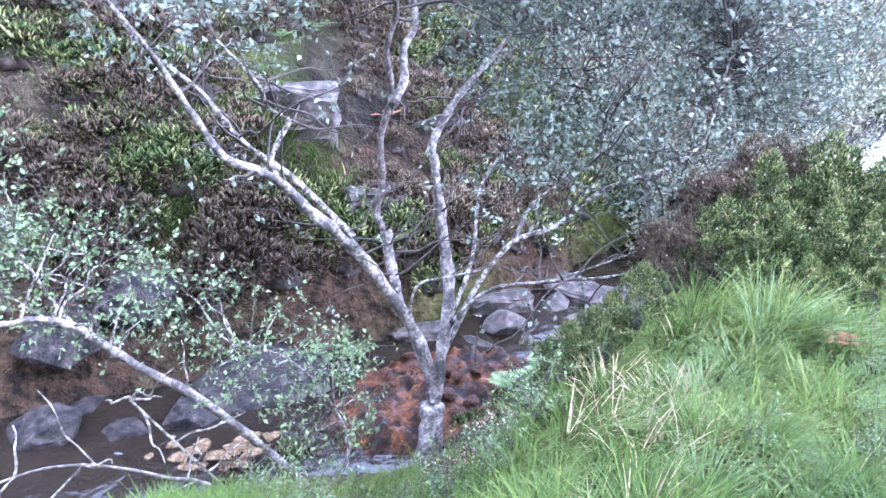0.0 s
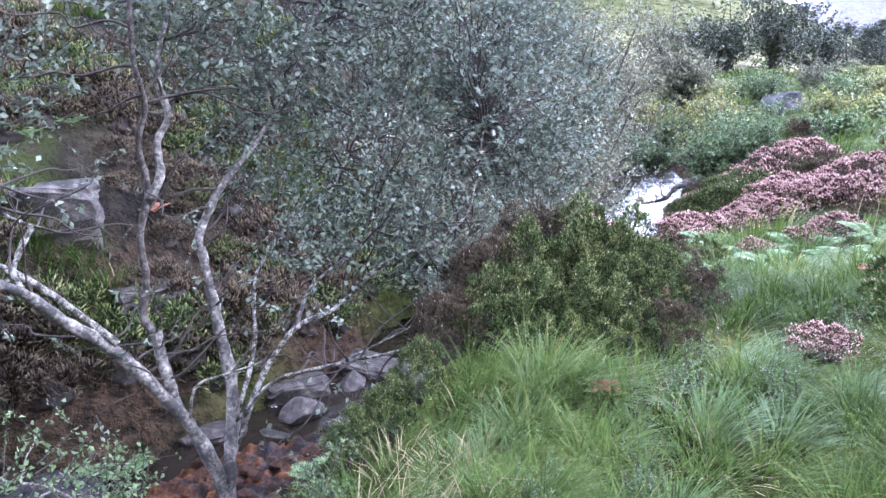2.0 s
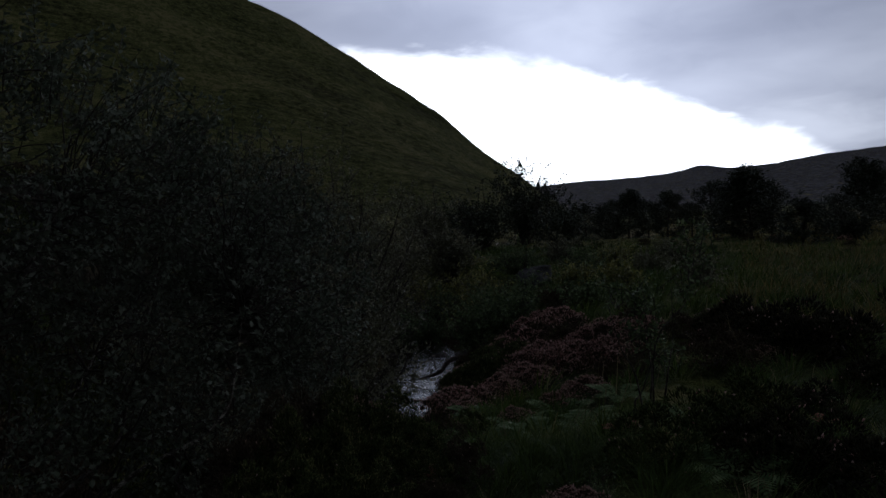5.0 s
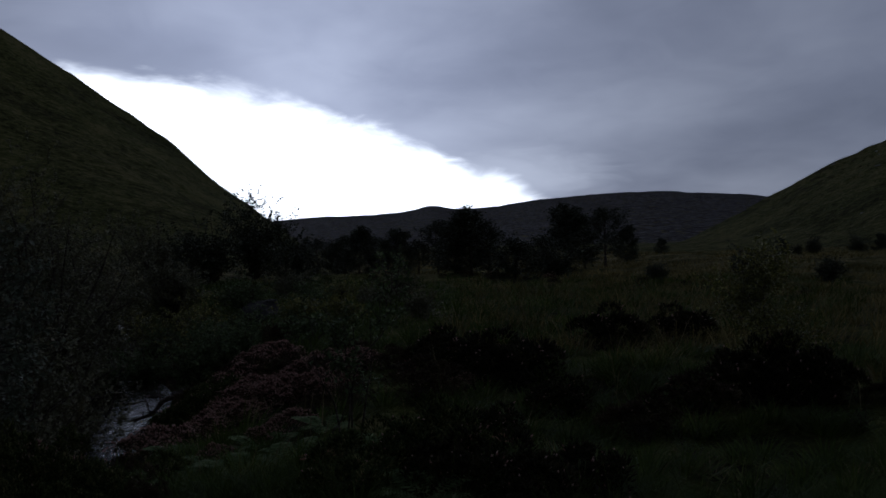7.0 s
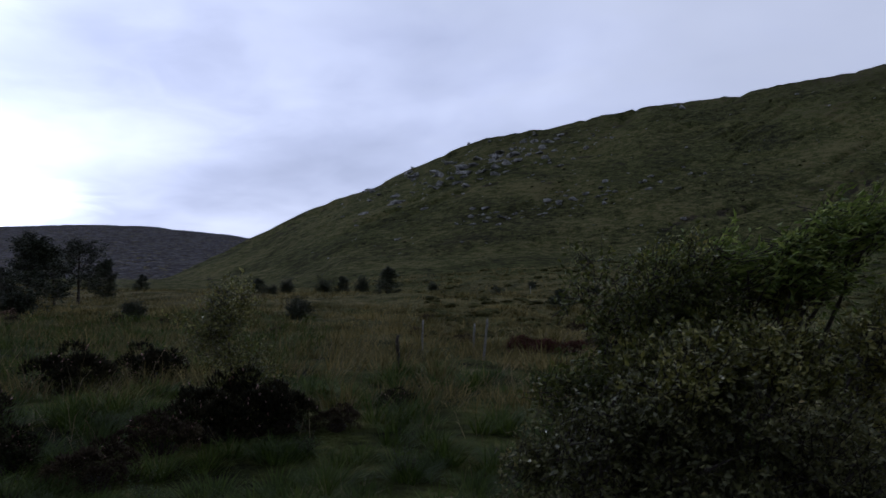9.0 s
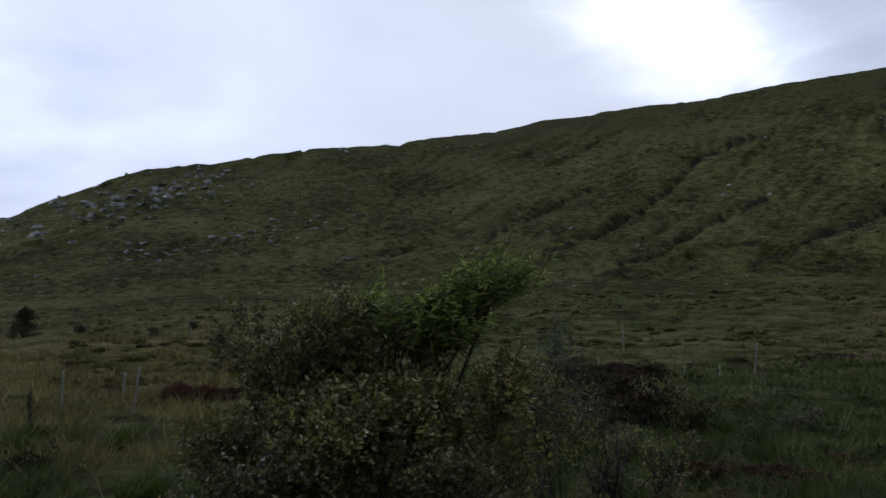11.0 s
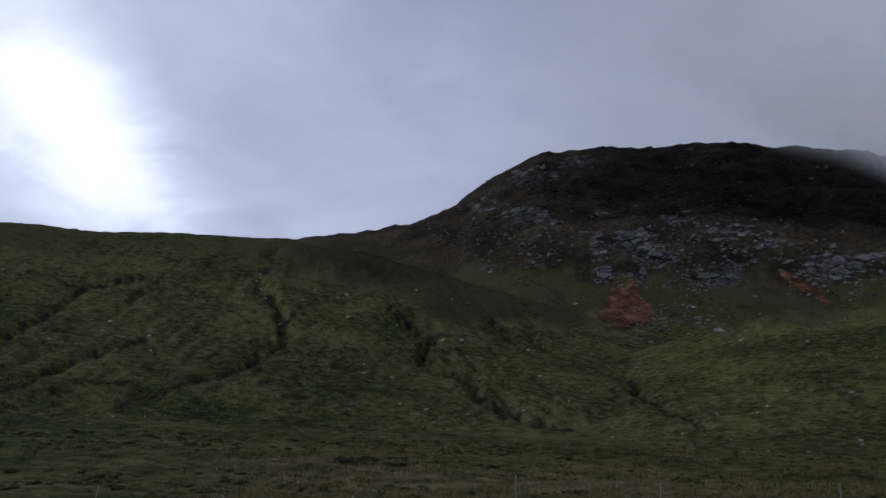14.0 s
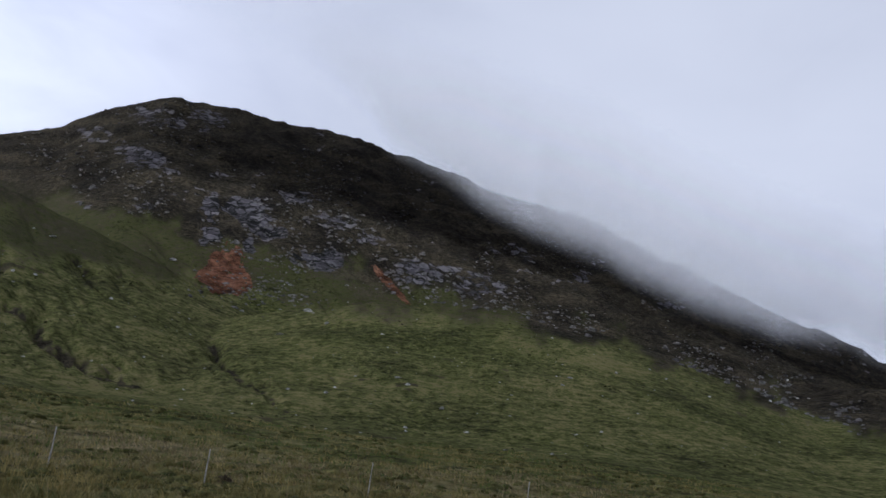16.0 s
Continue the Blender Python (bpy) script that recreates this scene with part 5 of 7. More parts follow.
BOUGHS = {
    "left": ([(-0.03, 4.6, -1.35), (-0.05, 4.61, -1.01), (-0.17, 4.58, -0.65), (-0.31, 4.52, -0.39), (-0.46, 4.46, -0.14), (-0.6, 4.39, 0.04), (-0.74, 4.32, 0.19), (-0.86, 4.24, 0.36), (-0.98, 4.16, 0.46),
              (-1.12, 4.07, 0.55), (-1.23, 3.99, 0.77), (-1.36, 3.84, 1.1), (-1.5, 3.67, 1.38)], 0.085, 0.012, "pale"),
    "hook": ([(-0.88, 4.23, 0.38), (-0.91, 4.23, 0.49), (-0.86, 4.27, 0.62), (-0.82, 4.3, 0.7), (-0.9, 4.18, 0.79), (-0.93, 4.12, 0.92), (-1.1, 4.03, 1.15)], 0.032, 0.008, "grey"),
    "left_upper": ([(-0.50, 4.41, 0.0), (-0.83, 4.4, 0.35), (-1.09, 4.39, 0.55), (-1.21, 4.41, 0.69), (-1.36, 4.47, 0.85), (-1.67, 4.47, 1.11), (-1.9, 4.5, 1.5)], 0.04, 0.008, "grey"),
    "stub": ([(-0.22, 4.57, -0.54), (-0.29, 4.57, -0.25), (-0.32, 4.59, -0.02)], 0.05, 0.045, "pale"),
    "middle": ([(-0.31, 4.59, -0.06), (-0.38, 4.62, 0.08), (-0.34, 4.62, 0.29), (-0.35, 4.62, 0.53), (-0.28, 4.6, 0.8), (-0.3, 4.57, 1.06), (-0.24, 4.53, 1.27), (-0.27, 4.48, 1.54), (-0.2, 4.5, 2.2), (0.0, 4.6, 2.7)], 0.046, 0.012, "dark"),
    "middle_back": ([(-0.28, 4.59, 0.74), (-0.21, 4.63, 0.87), (-0.21, 4.66, 1.05), (-0.14, 4.68, 1.2), (-0.17, 4.7, 1.48), (0.05, 4.85, 2.1), (0.2, 5.0, 2.6)], 0.05, 0.012, "pale"),
    "right": ([(-0.03, 4.6, -1.45), (-0.01, 4.64, -1.16), (0.04, 4.69, -0.75), (0.07, 4.73, -0.46), (0.03, 4.77, -0.16), (0.0, 4.79, 0.09), (-0.03, 4.81, 0.34), (-0.04, 4.83, 0.48), (0.1, 4.89, 0.73), (0.31, 4.98, 0.97), (0.46, 5.07, 1.17), (0.8, 5.3, 1.8)], 0.085, 0.012, "pale"),
    "sweeping": ([(0.05, 4.69, -0.87), (0.25, 4.78, -0.45), (0.48, 4.87, -0.18), (0.75, 4.94, -0.1), (0.97, 4.96, 0.09), (1.17, 4.96, 0.2), (1.49, 4.99, 0.3), (1.68, 5.03, 0.47), (1.77, 5.11, 0.76), (1.9, 5.3, 1.1)], 0.036, 0.008, "grey"),
    "low": ([(0.06, 4.69, -0.69), (0.32, 4.63, -0.42), (0.7, 4.54, -0.32), (0.99, 4.44, -0.25), (1.31, 4.31, -0.12)], 0.026, 0.006, "grey"),
    "low_fork": ([(0.7, 4.54, -0.32), (0.95, 4.5, -0.2), (1.28, 4.4, -0.02)], 0.014, 0.004, "grey"),
    "rising": ([(0.08, 4.71, -0.66), (0.22, 4.89, -0.29), (0.27, 5.08, 0.11), (0.48, 5.27, 0.37), (0.8, 5.44, 0.56), (1.1, 5.7, 1.0)], 0.03, 0.008, "grey"),
    "bent": ([(0.48, 4.87, -0.18), (0.6, 4.95, 0.05), (0.85, 5.0, 0.22), (1.0, 5.05, 0.33), (1.1, 5.1, 0.6)], 0.026, 0.008, "pale"),
    "spur": ([(-0.19, 4.58, -0.62), (-0.13, 4.48, -0.34), (0.04, 4.41, -0.25), (0.25, 4.33, -0.17)], 0.018, 0.007, "grey"),
}
BARKS = {"pale": BARK_PALE, "grey": BARK_GREY, "dark": BARK_DARK}


def grown_limbs(ob, limbs):
    lines = []
    for key, (pts, r0, r1, bark) in limbs.items():
        line = rounded(pts, 5)
        lines.append((line, r0, r1))
        part("limb", tube(Geo(), line, r0 * 0.54, r1 * 0.7, 9 if r0 > 0.03 else 6, 0.16), BARKS[bark], ob)
    return lines


def birch_on_bank():
    ob = thing("birch_tree", "leaning pale-barked birch with several trunks on the stream bank", "tree")
    base = rounded([(-0.06, 4.53, -2.0), (-0.05, 4.54, -1.57), (-0.03, 4.59, -1.22)], 6)
    trunk = part("trunk", tube(Geo(), base, 0.098, 0.078, 12, 0.08), BARK_PALE, ob)
    lines = grown_limbs(trunk, BOUGHS)
    # thin branches out of the limbs
    thin = Geo()
    ends = []
    for line, r0, r1 in lines:
        for k in range(9 if r0 > 0.02 else 4):
            i = rng.integers(len(line) // 3, len(line))
            d = scattered(1)[0] * np.array([1, 1, 0.7]) + np.array([0.25, 0.1, 0.5])
            b = line[i] + d / np.linalg.norm(d) * rng.uniform(0.35, 0.9)
            tube(thin, wander(line[i], b, 0.05), min(0.008, r0 * 0.3), 0.002, 4, 0.05)
            ends.append(b)
    blobs = [((1.25, 5.6, 0.95), (1.2, 0.9, 0.75), 620), ((0.6, 5.4, 2.0), (1.25, 0.9, 0.95), 680), ((2.3, 5.9, 1.15), (0.75, 0.8, 0.75), 420), ((-1.35, 4.5, 1.45), (0.8, 0.6, 0.55), 150),
             ((1.6, 5.6, 1.7), (0.95, 0.8, 0.7), 380), ((0.62, 4.85, 0.42), (0.30, 0.25, 0.22), 60), ((1.5, 5.1, 0.2), (0.5, 0.45, 0.4), 140), ((-0.3, 4.9, 2.1), (0.8, 0.7, 0.6), 190),
             ((2.6, 6.3, 0.6), (0.5, 0.6, 0.5), 150), ((0.2, 4.9, 1.55), (0.55, 0.4, 0.35), 70)]
    trunks = np.concatenate([l[0][len(l[0]) // 2:] for l in lines])
    for c, radii, n in blobs:
        for k in range(n // 9):
            b, _ = inside(c, np.array(radii) * 0.9, 1, 0.2)
            a = trunks[np.argmin(np.linalg.norm(trunks - b[0], axis=1) + rng.uniform(0, 0.35, len(trunks)))]
            tube(thin, wander(a, b[0], 0.045, 6), rng.uniform(0.004, 0.009), 0.002, 4, 0.05)
    tagged(part("branchwork", thin, TWIG, ob, "thin dark twiggy branches"), kind="stuff")
    leaf, rods = Geo(), Geo()
    for c, radii, n in blobs:
        fill(leaf, rods, c, radii, n, 13, 0.042)
    e = np.array(ends)
    way = unit_rows(rng.normal(size=e.shape) + UP * 0.4)
    foliage(leaf, rods, e, way, np.full(len(e), 0.25), 7, 0.040)
    tagged(part("twig", rods, TWIG, ob), kind="stuff")
    tagged(part("crown", leaf, BIRCH_LEAF, ob, "grey-green birch leaves turning in the wind"), kind="stuff")


LOW_BOUGHS = {
    "main": ([(-0.62, 4.15, -2.05), (-0.75, 4.2, -1.68), (-1.13, 4.12, -1.16), (-1.42, 3.97, -0.78), (-1.6, 3.85, -0.58), (-1.74, 3.73, -0.37), (-1.83, 3.63, -0.22), (-1.95, 3.51, -0.13), (-2.09, 3.37, -0.09), (-2.5, 3.2, 0.1)], 0.055, 0.014, "pale"),
    "bare": ([(-0.95, 4.1, -1.75), (-1.25, 3.98, -1.48), (-1.38, 3.88, -1.32), (-1.5, 3.78, -1.23), (-1.73, 3.57, -1.01), (-1.94, 3.35, -0.87), (-2.2, 3.1, -0.85)], 0.024, 0.008, "pale"),
    "prong": ([(-1.0, 4.05, -1.75), (-1.19, 3.99, -1.52), (-1.42, 3.87, -1.12), (-1.63, 3.72, -0.7)], 0.02, 0.008, "grey"),
    "upper": ([(-1.78, 3.66, -0.3), (-1.93, 3.69, -0.14), (-2.13, 3.81, 0.1), (-2.3, 3.9, 0.35)], 0.022, 0.008, "grey"),
    "cross": ([(-0.72, 4.2, -1.72), (-0.55, 4.3, -1.35), (-0.72, 4.32, -0.95), (-0.95, 4.3, -0.72), (-1.2, 4.2, -0.6)], 0.018, 0.006, "grey"),
}


def low_birch():
    ob = thing("birch_tree", "low bent birch with bare lichened limbs over the stream", "tree")
    lines = grown_limbs(ob, LOW_BOUGHS)
    thin, leaf, rods = Geo(), Geo(), Geo()
    for line, r0, r1 in lines:
        for k in range(8):
            i = rng.integers(len(line) // 3, len(line))
            d = scattered(1)[0] + np.array([0, 0, 0.5])
            tube(thin, wander(line[i], line[i] + d / np.linalg.norm(d) * rng.uniform(0.2, 0.5), 0.05), 0.008, 0.003, 4, 0.05)
    blobs = [((-0.95, 4.15, -0.62), (0.55, 0.35, 0.38), 80), ((-1.9, 3.85, -0.05), (0.55, 0.4, 0.4), 100), ((-0.6, 4.3, -0.95), (0.28, 0.25, 0.5), 45), ((-1.5, 4.1, -0.3), (0.4, 0.35, 0.35), 45),
             ((-2.4, 3.7, 0.4), (0.5, 0.4, 0.5), 110), ((-0.75, 4.0, -1.35), (0.4, 0.3, 0.25), 50)]
    stems = np.concatenate([l[0] for l in lines])
    for c, radii, n in blobs:
        fill(leaf, rods, c, radii, n, 11, 0.034)
        for k in range(5):
            b, _ = inside(c, np.array(radii) * 0.8, 1, 0.2)
            a = stems[np.argmin(np.linalg.norm(stems - b[0], axis=1))]
            tube(thin, wander(a, b[0], 0.05), 0.008, 0.003, 4, 0.05)
    tagged(part("branchwork", thin, BARK_GREY, ob, "bare thin grey branches"), kind="stuff")
    tagged(part("twig", rods, TWIG, ob), kind="stuff")
    tagged(part("crown", leaf, GREY_LEAF, ob, "sparse grey-green birch leaves"), kind="stuff")


def shrub(name, label, mat, height_m, wide_m, stems, twigs, per, size, group="", category="shrub", wind=(0.15, 0, 0), bark=None, low=0.15, leaf_wide=0.62, seed=1, trunk=0.0, shape="round", lift=0.0):
    """A bush or small tree at the origin: stems from the root, branches, twigs and leaves."""
    ob = thing(name, label, category, group)
    bark = bark or BARK_DARK
    wood, rods, leaf = Geo(), Geo(), Geo()
    tips = []
    if trunk:
        line = rounded([(0, 0, -0.1), (0.03 * height_m, 0, height_m * 0.3), (0, 0.03 * height_m, height_m * 0.65), (0.05 * height_m, 0, height_m * 0.97)], 5)
        part("trunk", tube(Geo(), line, trunk, trunk * 0.15, 7), bark, ob)
        for k in range(stems):
            t = rng.uniform(max(low, 0.12), 0.97)
            a = line[int(t * (len(line) - 1))]
            reach = wide_m * 0.5 * ((1 - t) ** 0.7 + 0.12 if shape == "cone" else math.sqrt(max(0.05, 1 - (2 * t - 0.95) ** 2)))
            th = rng.uniform(0, 2 * math.pi)
            b = a + np.array([math.cos(th) * reach, math.sin(th) * reach, reach * rng.uniform(0.1, 0.6)]) * rng.uniform(0.6, 1.1)
            l = wander(a, b, 0.08)
            tube(wood, l, trunk * 0.28, trunk * 0.06, 4, 0.05)
            tips.append(l[len(l) // 3:])
    else:
        for k in range(stems):
            th = 2 * math.pi * k / stems + rng.uniform(-0.5, 0.5)
            q = math.sqrt(rng.uniform(0.02, 1))
            top = np.array([math.cos(th) * q * wide_m * 0.46, math.sin(th) * q * wide_m * 0.46, height_m * math.sqrt(max(0.12, 1 - 0.72 * q * q)) * rng.uniform(0.75, 1.0)])
            mid = top * np.array([0.45, 0.45, 0.5])
            line = rounded([(math.cos(th) * 0.04, math.sin(th) * 0.04, -0.1), mid * 0.5 + rng.normal(size=3) * 0.03, mid + rng.normal(size=3) * 0.06 * height_m, top], 5)
            part("stem", tube(Geo(), line, 0.012 * height_m + (0.006 if height_m > 0.6 else -0.0015), 0.004 if height_m > 0.6 else 0.0015, 5, 0.06), bark, ob)
            tips.append(line[int(len(line) * low) + 2:])
            for j in range(3):
                a = line[rng.integers(len(line) // 3, len(line) - 2)]
                d = scattered(1)[0] * 0.8 + UP * 0.45
                l = wander(a, a + d / np.linalg.norm(d) * rng.uniform(0.15, 0.3) * height_m, 0.1)
                tube(wood, l, 0.008 if height_m > 0.6 else 0.0025, 0.003 if height_m > 0.6 else 0.001, 4, 0.05)
                tips.append(l)
    tagged(part("branch", wood, bark, ob), kind="stuff")
    line = np.concatenate(tips)
    pick = rng.integers(0, len(line), twigs)
    at = line[pick] + rng.normal(size=(twigs, 3)) * np.array([wide_m, wide_m, height_m]) * 0.055
    at[:, 2] = np.maximum(at[:, 2], lift)
    way = unit_rows(at * np.array([1, 1, 0.2]) / wide_m + UP * 0.5 + rng.normal(size=(twigs, 3)) * 0.55)
    foliage(leaf, rods, at, way, (size * 5 * rng.uniform(0.6, 1.3, twigs)), per, size, thick=size * 0.06, wide=leaf_wide, wind=wind)
    tagged(part("twig", rods, TWIG, ob), kind="stuff")
    tagged(part("crown", leaf, mat, ob), kind="stuff")
    return ob


def set_at(ob, az, r, turn=0.0, sink=0.05):
    x, y = along(az, r)
    ob.matrix_basis = placed((x, y, ground_z(x, y) - sink), turn)
    return ob


def clump(name, label, mat, az, r, lobes, stems, size=0.036, leaf_wide=0.5, wind=(-0.1, -0.15, 0.0), category="shrub", thick=0.024):
    """A bush of several lobes: bearing, distance, height of the middle, half width, half height and twigs of each."""
    x, y = along(az, r)
    z = ground_z(x, y)
    ob = thing(name, label, category, at=(x, y, z))
    wood, rods, leaf = Geo(), Geo(), Geo()
    for laz, lr, lz, w, h, n in lobes:
        a = radians(laz)
        c = np.array([lr * math.sin(a) - x, lr * math.cos(a) - y, lz])
        tufts = max(1, int(n / 48))
        for k in range(tufts):     # each lobe is made of smaller tufts with gaps between them
            m, _ = inside(c, (w * 0.8, w * 0.8, h * 0.8), 1, 0.5)
            q = 1.0 if tufts == 1 else rng.uniform(0.36, 0.56)
            fill(leaf, rods, c if tufts == 1 else m[0], (w * q, w * q, h * q), n // tufts, 12, size, length=size * 6, wind=wind, wide=leaf_wide, up=0.6)
        for k in range(max(1 if thick < 0.02 else 2, stems // len(lobes))):
            b, _ = inside(c, (w * 0.85, w * 0.85, h * 0.85), 1, 0.3)
            root = np.array([rng.normal() * 5 * thick, rng.normal() * 5 * thick, -0.1])
            line = rounded([root, root + (b[0] - root) * 0.4 + rng.normal(size=3) * 0.06 + UP * 0.1, root + (b[0] - root) * 0.75 + rng.normal(size=3) * 0.06, b[0]], 5)
            part("stem", tube(Geo(), line, thick, thick * 0.25, 6, 0.08), BARK_DARK, ob)
            for j in range(4 if thick > 0.02 else 1):
                p = line[rng.integers(len(line) // 2, len(line))]
                q, _ = inside(c, (w * 0.9, w * 0.9, h * 0.9), 1, 0.4)
                tube(wood, wander(p, p * 0.4 + q[0] * 0.6, 0.1), thick * 0.33, thick * 0.12, 4, 0.05)
    tagged(part("branch", wood, BARK_DARK, ob), kind="stuff")
    tagged(part("twig", rods, TWIG, ob), kind="stuff")
    tagged(part("crown", leaf, mat, ob), kind="stuff")
    return ob


def fallen_branch():
    """A dead limb that lies from the bank over the water."""
    a, b, c = (np.array([*along(32.6, 17.9), -1.5]), np.array([*along(31.2, 17.8), -1.80]), np.array([*along(29.8, 17.9), -1.94]))
    ob = thing("fallen_branch", "dark dead branch lying over the stream", "branch")
    line = rounded([a, a * 0.5 + b * 0.5 + np.array([0, 0, 0.08]), b, c], 5)
    limb = part("limb", tube(Geo(), line, 0.075, 0.02, 8, 0.2), BARK_DARK, ob)
    for k, (i, way, ln) in enumerate([(6, (0.2, 0.3, 0.6), 0.5), (9, (-0.5, 0.2, 0.3), 0.6), (12, (-0.3, -0.4, 0.35), 0.45)]):
        tip = line[i] + np.array(way) / np.linalg.norm(way) * ln
        part("twig", tube(Geo(), wander(line[i], tip, 0.08), 0.022, 0.006, 5, 0.1), BARK_DARK, limb)


def near_shrubs():
    # the big willow on the moor, and the bright wind-bent one behind it
    clump("willow_bush", "dense dark green willow bush on the moor", WILLOW_DARK, 101.0, 6.0,
          [(101.6, 6.1, 1.28, 0.48, 0.62, 620), (104.0, 6.3, 1.36, 0.45, 0.48, 400), (99.6, 5.9, 0.85, 0.42, 0.50, 340), (103.0, 5.9, 0.80, 0.55, 0.55, 520), (105.5, 6.2, 1.1, 0.45, 0.5, 300)], 14, 0.040, 0.55)
    clump("willow_bush", "olive and yellow-leaved willow bush in front of a darker one", WILLOW_LEAF, 107.5, 5.5,
          [(104.4, 5.4, 0.98, 0.48, 0.36, 380), (108.2, 5.5, 1.10, 0.48, 0.36, 400), (111.6, 5.7, 1.05, 0.42, 0.42, 320), (114.2, 6.1, 1.05, 0.38, 0.5, 220), (110.5, 6.3, 1.45, 0.40, 0.26, 120)], 12, 0.044, 0.5)
    clump("willow_bush", "low greyish willow bush spreading over the grass", WILLOW_GREY, 103.0, 4.9,
          [(97.8, 5.2, 0.50, 0.42, 0.45, 300), (100.6, 5.0, 0.60, 0.42, 0.45, 360), (103.2, 4.9, 0.62, 0.45, 0.42, 400), (107.2, 5.0, 0.66, 0.45, 0.42, 400), (111.2, 5.2, 0.66, 0.45, 0.42, 340), (101.5, 4.6, 0.25, 0.5, 0.35, 260), (107, 4.7, 0.28, 0.5, 0.35, 260), (113.5, 5.5, 0.45, 0.4, 0.4, 200)], 16, 0.038, 0.55)
    clump("willow_tree", "small willow with bright green wind-bent leaves", BRIGHT_LEAF, 106.5, 6.6,
          [(105.2, 6.5, 1.75, 0.30, 0.18, 60), (108.3, 6.5, 1.86, 0.38, 0.22, 110), (111.6, 6.5, 1.98, 0.26, 0.16, 90), (114.0, 6.5, 2.02, 0.16, 0.10, 40), (109.5, 6.4, 1.68, 0.4, 0.2, 70), (102.5, 6.4, 1.72, 0.2, 0.15, 25)], 8, 0.068, 0.28, (-0.5, -1.1, 0.2), "tree")
    clump("willow_bush", "olive green willow bush beside the taller ones", WILLOW_LEAF, 115.5, 7.4, [(115.0, 7.4, 0.85, 0.5, 0.6, 170), (117.5, 7.8, 0.75, 0.4, 0.55, 110), (113.5, 6.7, 1.0, 0.35, 0.45, 110)], 10)
    set_at(shrub("birch_sapling", "thin birch sapling among willow bushes", BIRCH_LEAF, 1.65, 0.55, 16, 110, 9, 0.04, trunk=0.014, low=0.45, category="tree"), 118.3, 8.4)
    set_at(shrub("willow_bush", "loose small willow bush by the peat bank", WILLOW_LEAF, 1.0, 0.9, 10, 150, 10, 0.036, low=0.1), 114.5, 8.2)
    set_at(shrub("willow_bush", "loose small willow bush in grass", OLIVE_LEAF, 0.9, 0.8, 9, 110, 9, 0.034, low=0.1), 121.5, 8.0)
    set_at(shrub("willow_bush", "thin low bush in the grass", WILLOW_LEAF, 0.8, 0.6, 8, 90, 9, 0.034, low=0.1), 124.8, 8.6)
    set_at(shrub("willow_bush", "dark rounded bush by the peat bank", WILLOW_LEAF, 1.0, 1.1, 10, 220, 10, 0.04, low=0.0), 124.6, 14.5)
    for az, r, h, w, tw, mat, label in [(113.2, 9.5, 1.0, 1.0, 200, WILLOW_LEAF, "bushy olive willow in the wet hollow"), (116.2, 10.5, 0.9, 1.0, 190, WILLOW_DARK, "low dark willow in the wet hollow"), (119.6, 11.5, 0.8, 1.1, 190, OLIVE_LEAF, "low olive shrub in the wet hollow"),
                                        (122.4, 10.4, 0.6, 0.8, 140, WILLOW_LEAF, "low olive willow by the peat"), (126.5, 12.5, 0.7, 1.2, 200, WILLOW_DARK, "dark spreading willow in rushy grass"), (129.5, 15.0, 0.6, 1.2, 180, WILLOW_DARK, "dark spreading willow in rushy grass"), (117.8, 13.8, 0.9, 1.1, 180, WILLOW_LEAF, "olive willow beside the peat bank"), (132.5, 13.0, 0.45, 0.9, 130, OLIVE_LEAF, "low olive shrub among bracken")]:
        set_at(shrub("willow_bush", label, mat, h, w, 9, tw, 10, 0.04, low=0.0), az, r)
    # the sapling by the path and the small grey one on the heather mound
    clump("birch_sapling", "thin leaning birch sapling with sparse leaves in grass", GREY_LEAF, 47.5, 5.9,
          [(50.7, 5.9, 1.32, 0.13, 0.16, 24), (49.8, 5.9, 1.08, 0.16, 0.12, 12), (47.1, 5.9, 0.82, 0.12, 0.26, 34), (45.9, 5.9, 1.02, 0.16, 0.10, 12), (48.6, 5.9, 0.55, 0.12, 0.12, 8)], 5, 0.038, 0.6, (0.1, -0.1, 0), "tree", 0.008)
    set_at(shrub("birch_sapling", "small pale-leaved birch on a heather mound", WILLOW_LEAF, 1.5, 0.95, 28, 760, 9, 0.038, trunk=0.02, low=0.1, category="tree"), 74.0, 9.2)
    # grey-green bog myrtle in the grass
    myrtle = shrub("bog_myrtle", "low grey-green bog myrtle shoots in grass", GREY_LEAF, 0.34, 0.30, 8, 55, 8, 0.024, group="bog myrtle shoots", low=0.1, leaf_wide=0.4)
    for az, r, s in [(25.0, 2.5, 0.6), (33.0, 2.7, 0.6), (34.5, 3.5, 0.8), (36.0, 3.9, 0.7), (41.0, 3.6, 0.7), (6.5, 3.3, 0.6), (44.5, 4.3, 0.8), (8.0, 2.9, 0.9), (70.0, 6.6, 0.8), (76.0, 5.6, 0.8), (86.0, 7.2, 0.9), (4.5, 3.6, 0.9), (79.5, 8.0, 0.9), (-7.0, 3.0, 0.9), (-4.0, 2.8, 0.9), (-1.5, 3.1, 0.9), (2.0, 2.7, 1.0), (1.0, 3.4, 0.8), (-9.5, 3.3, 0.9), (4.8, 2.6, 0.9), (-12.0, 3.1, 0.8), (-3.0, 3.7, 0.7), (7.0, 3.9, 0.8), (-6.0, 3.6, 0.7), (3.0, 3.9, 0.7), (-15, 3.4, 0.8)]:
        plant(myrtle, az, r, s)
    drop_proto(myrtle)


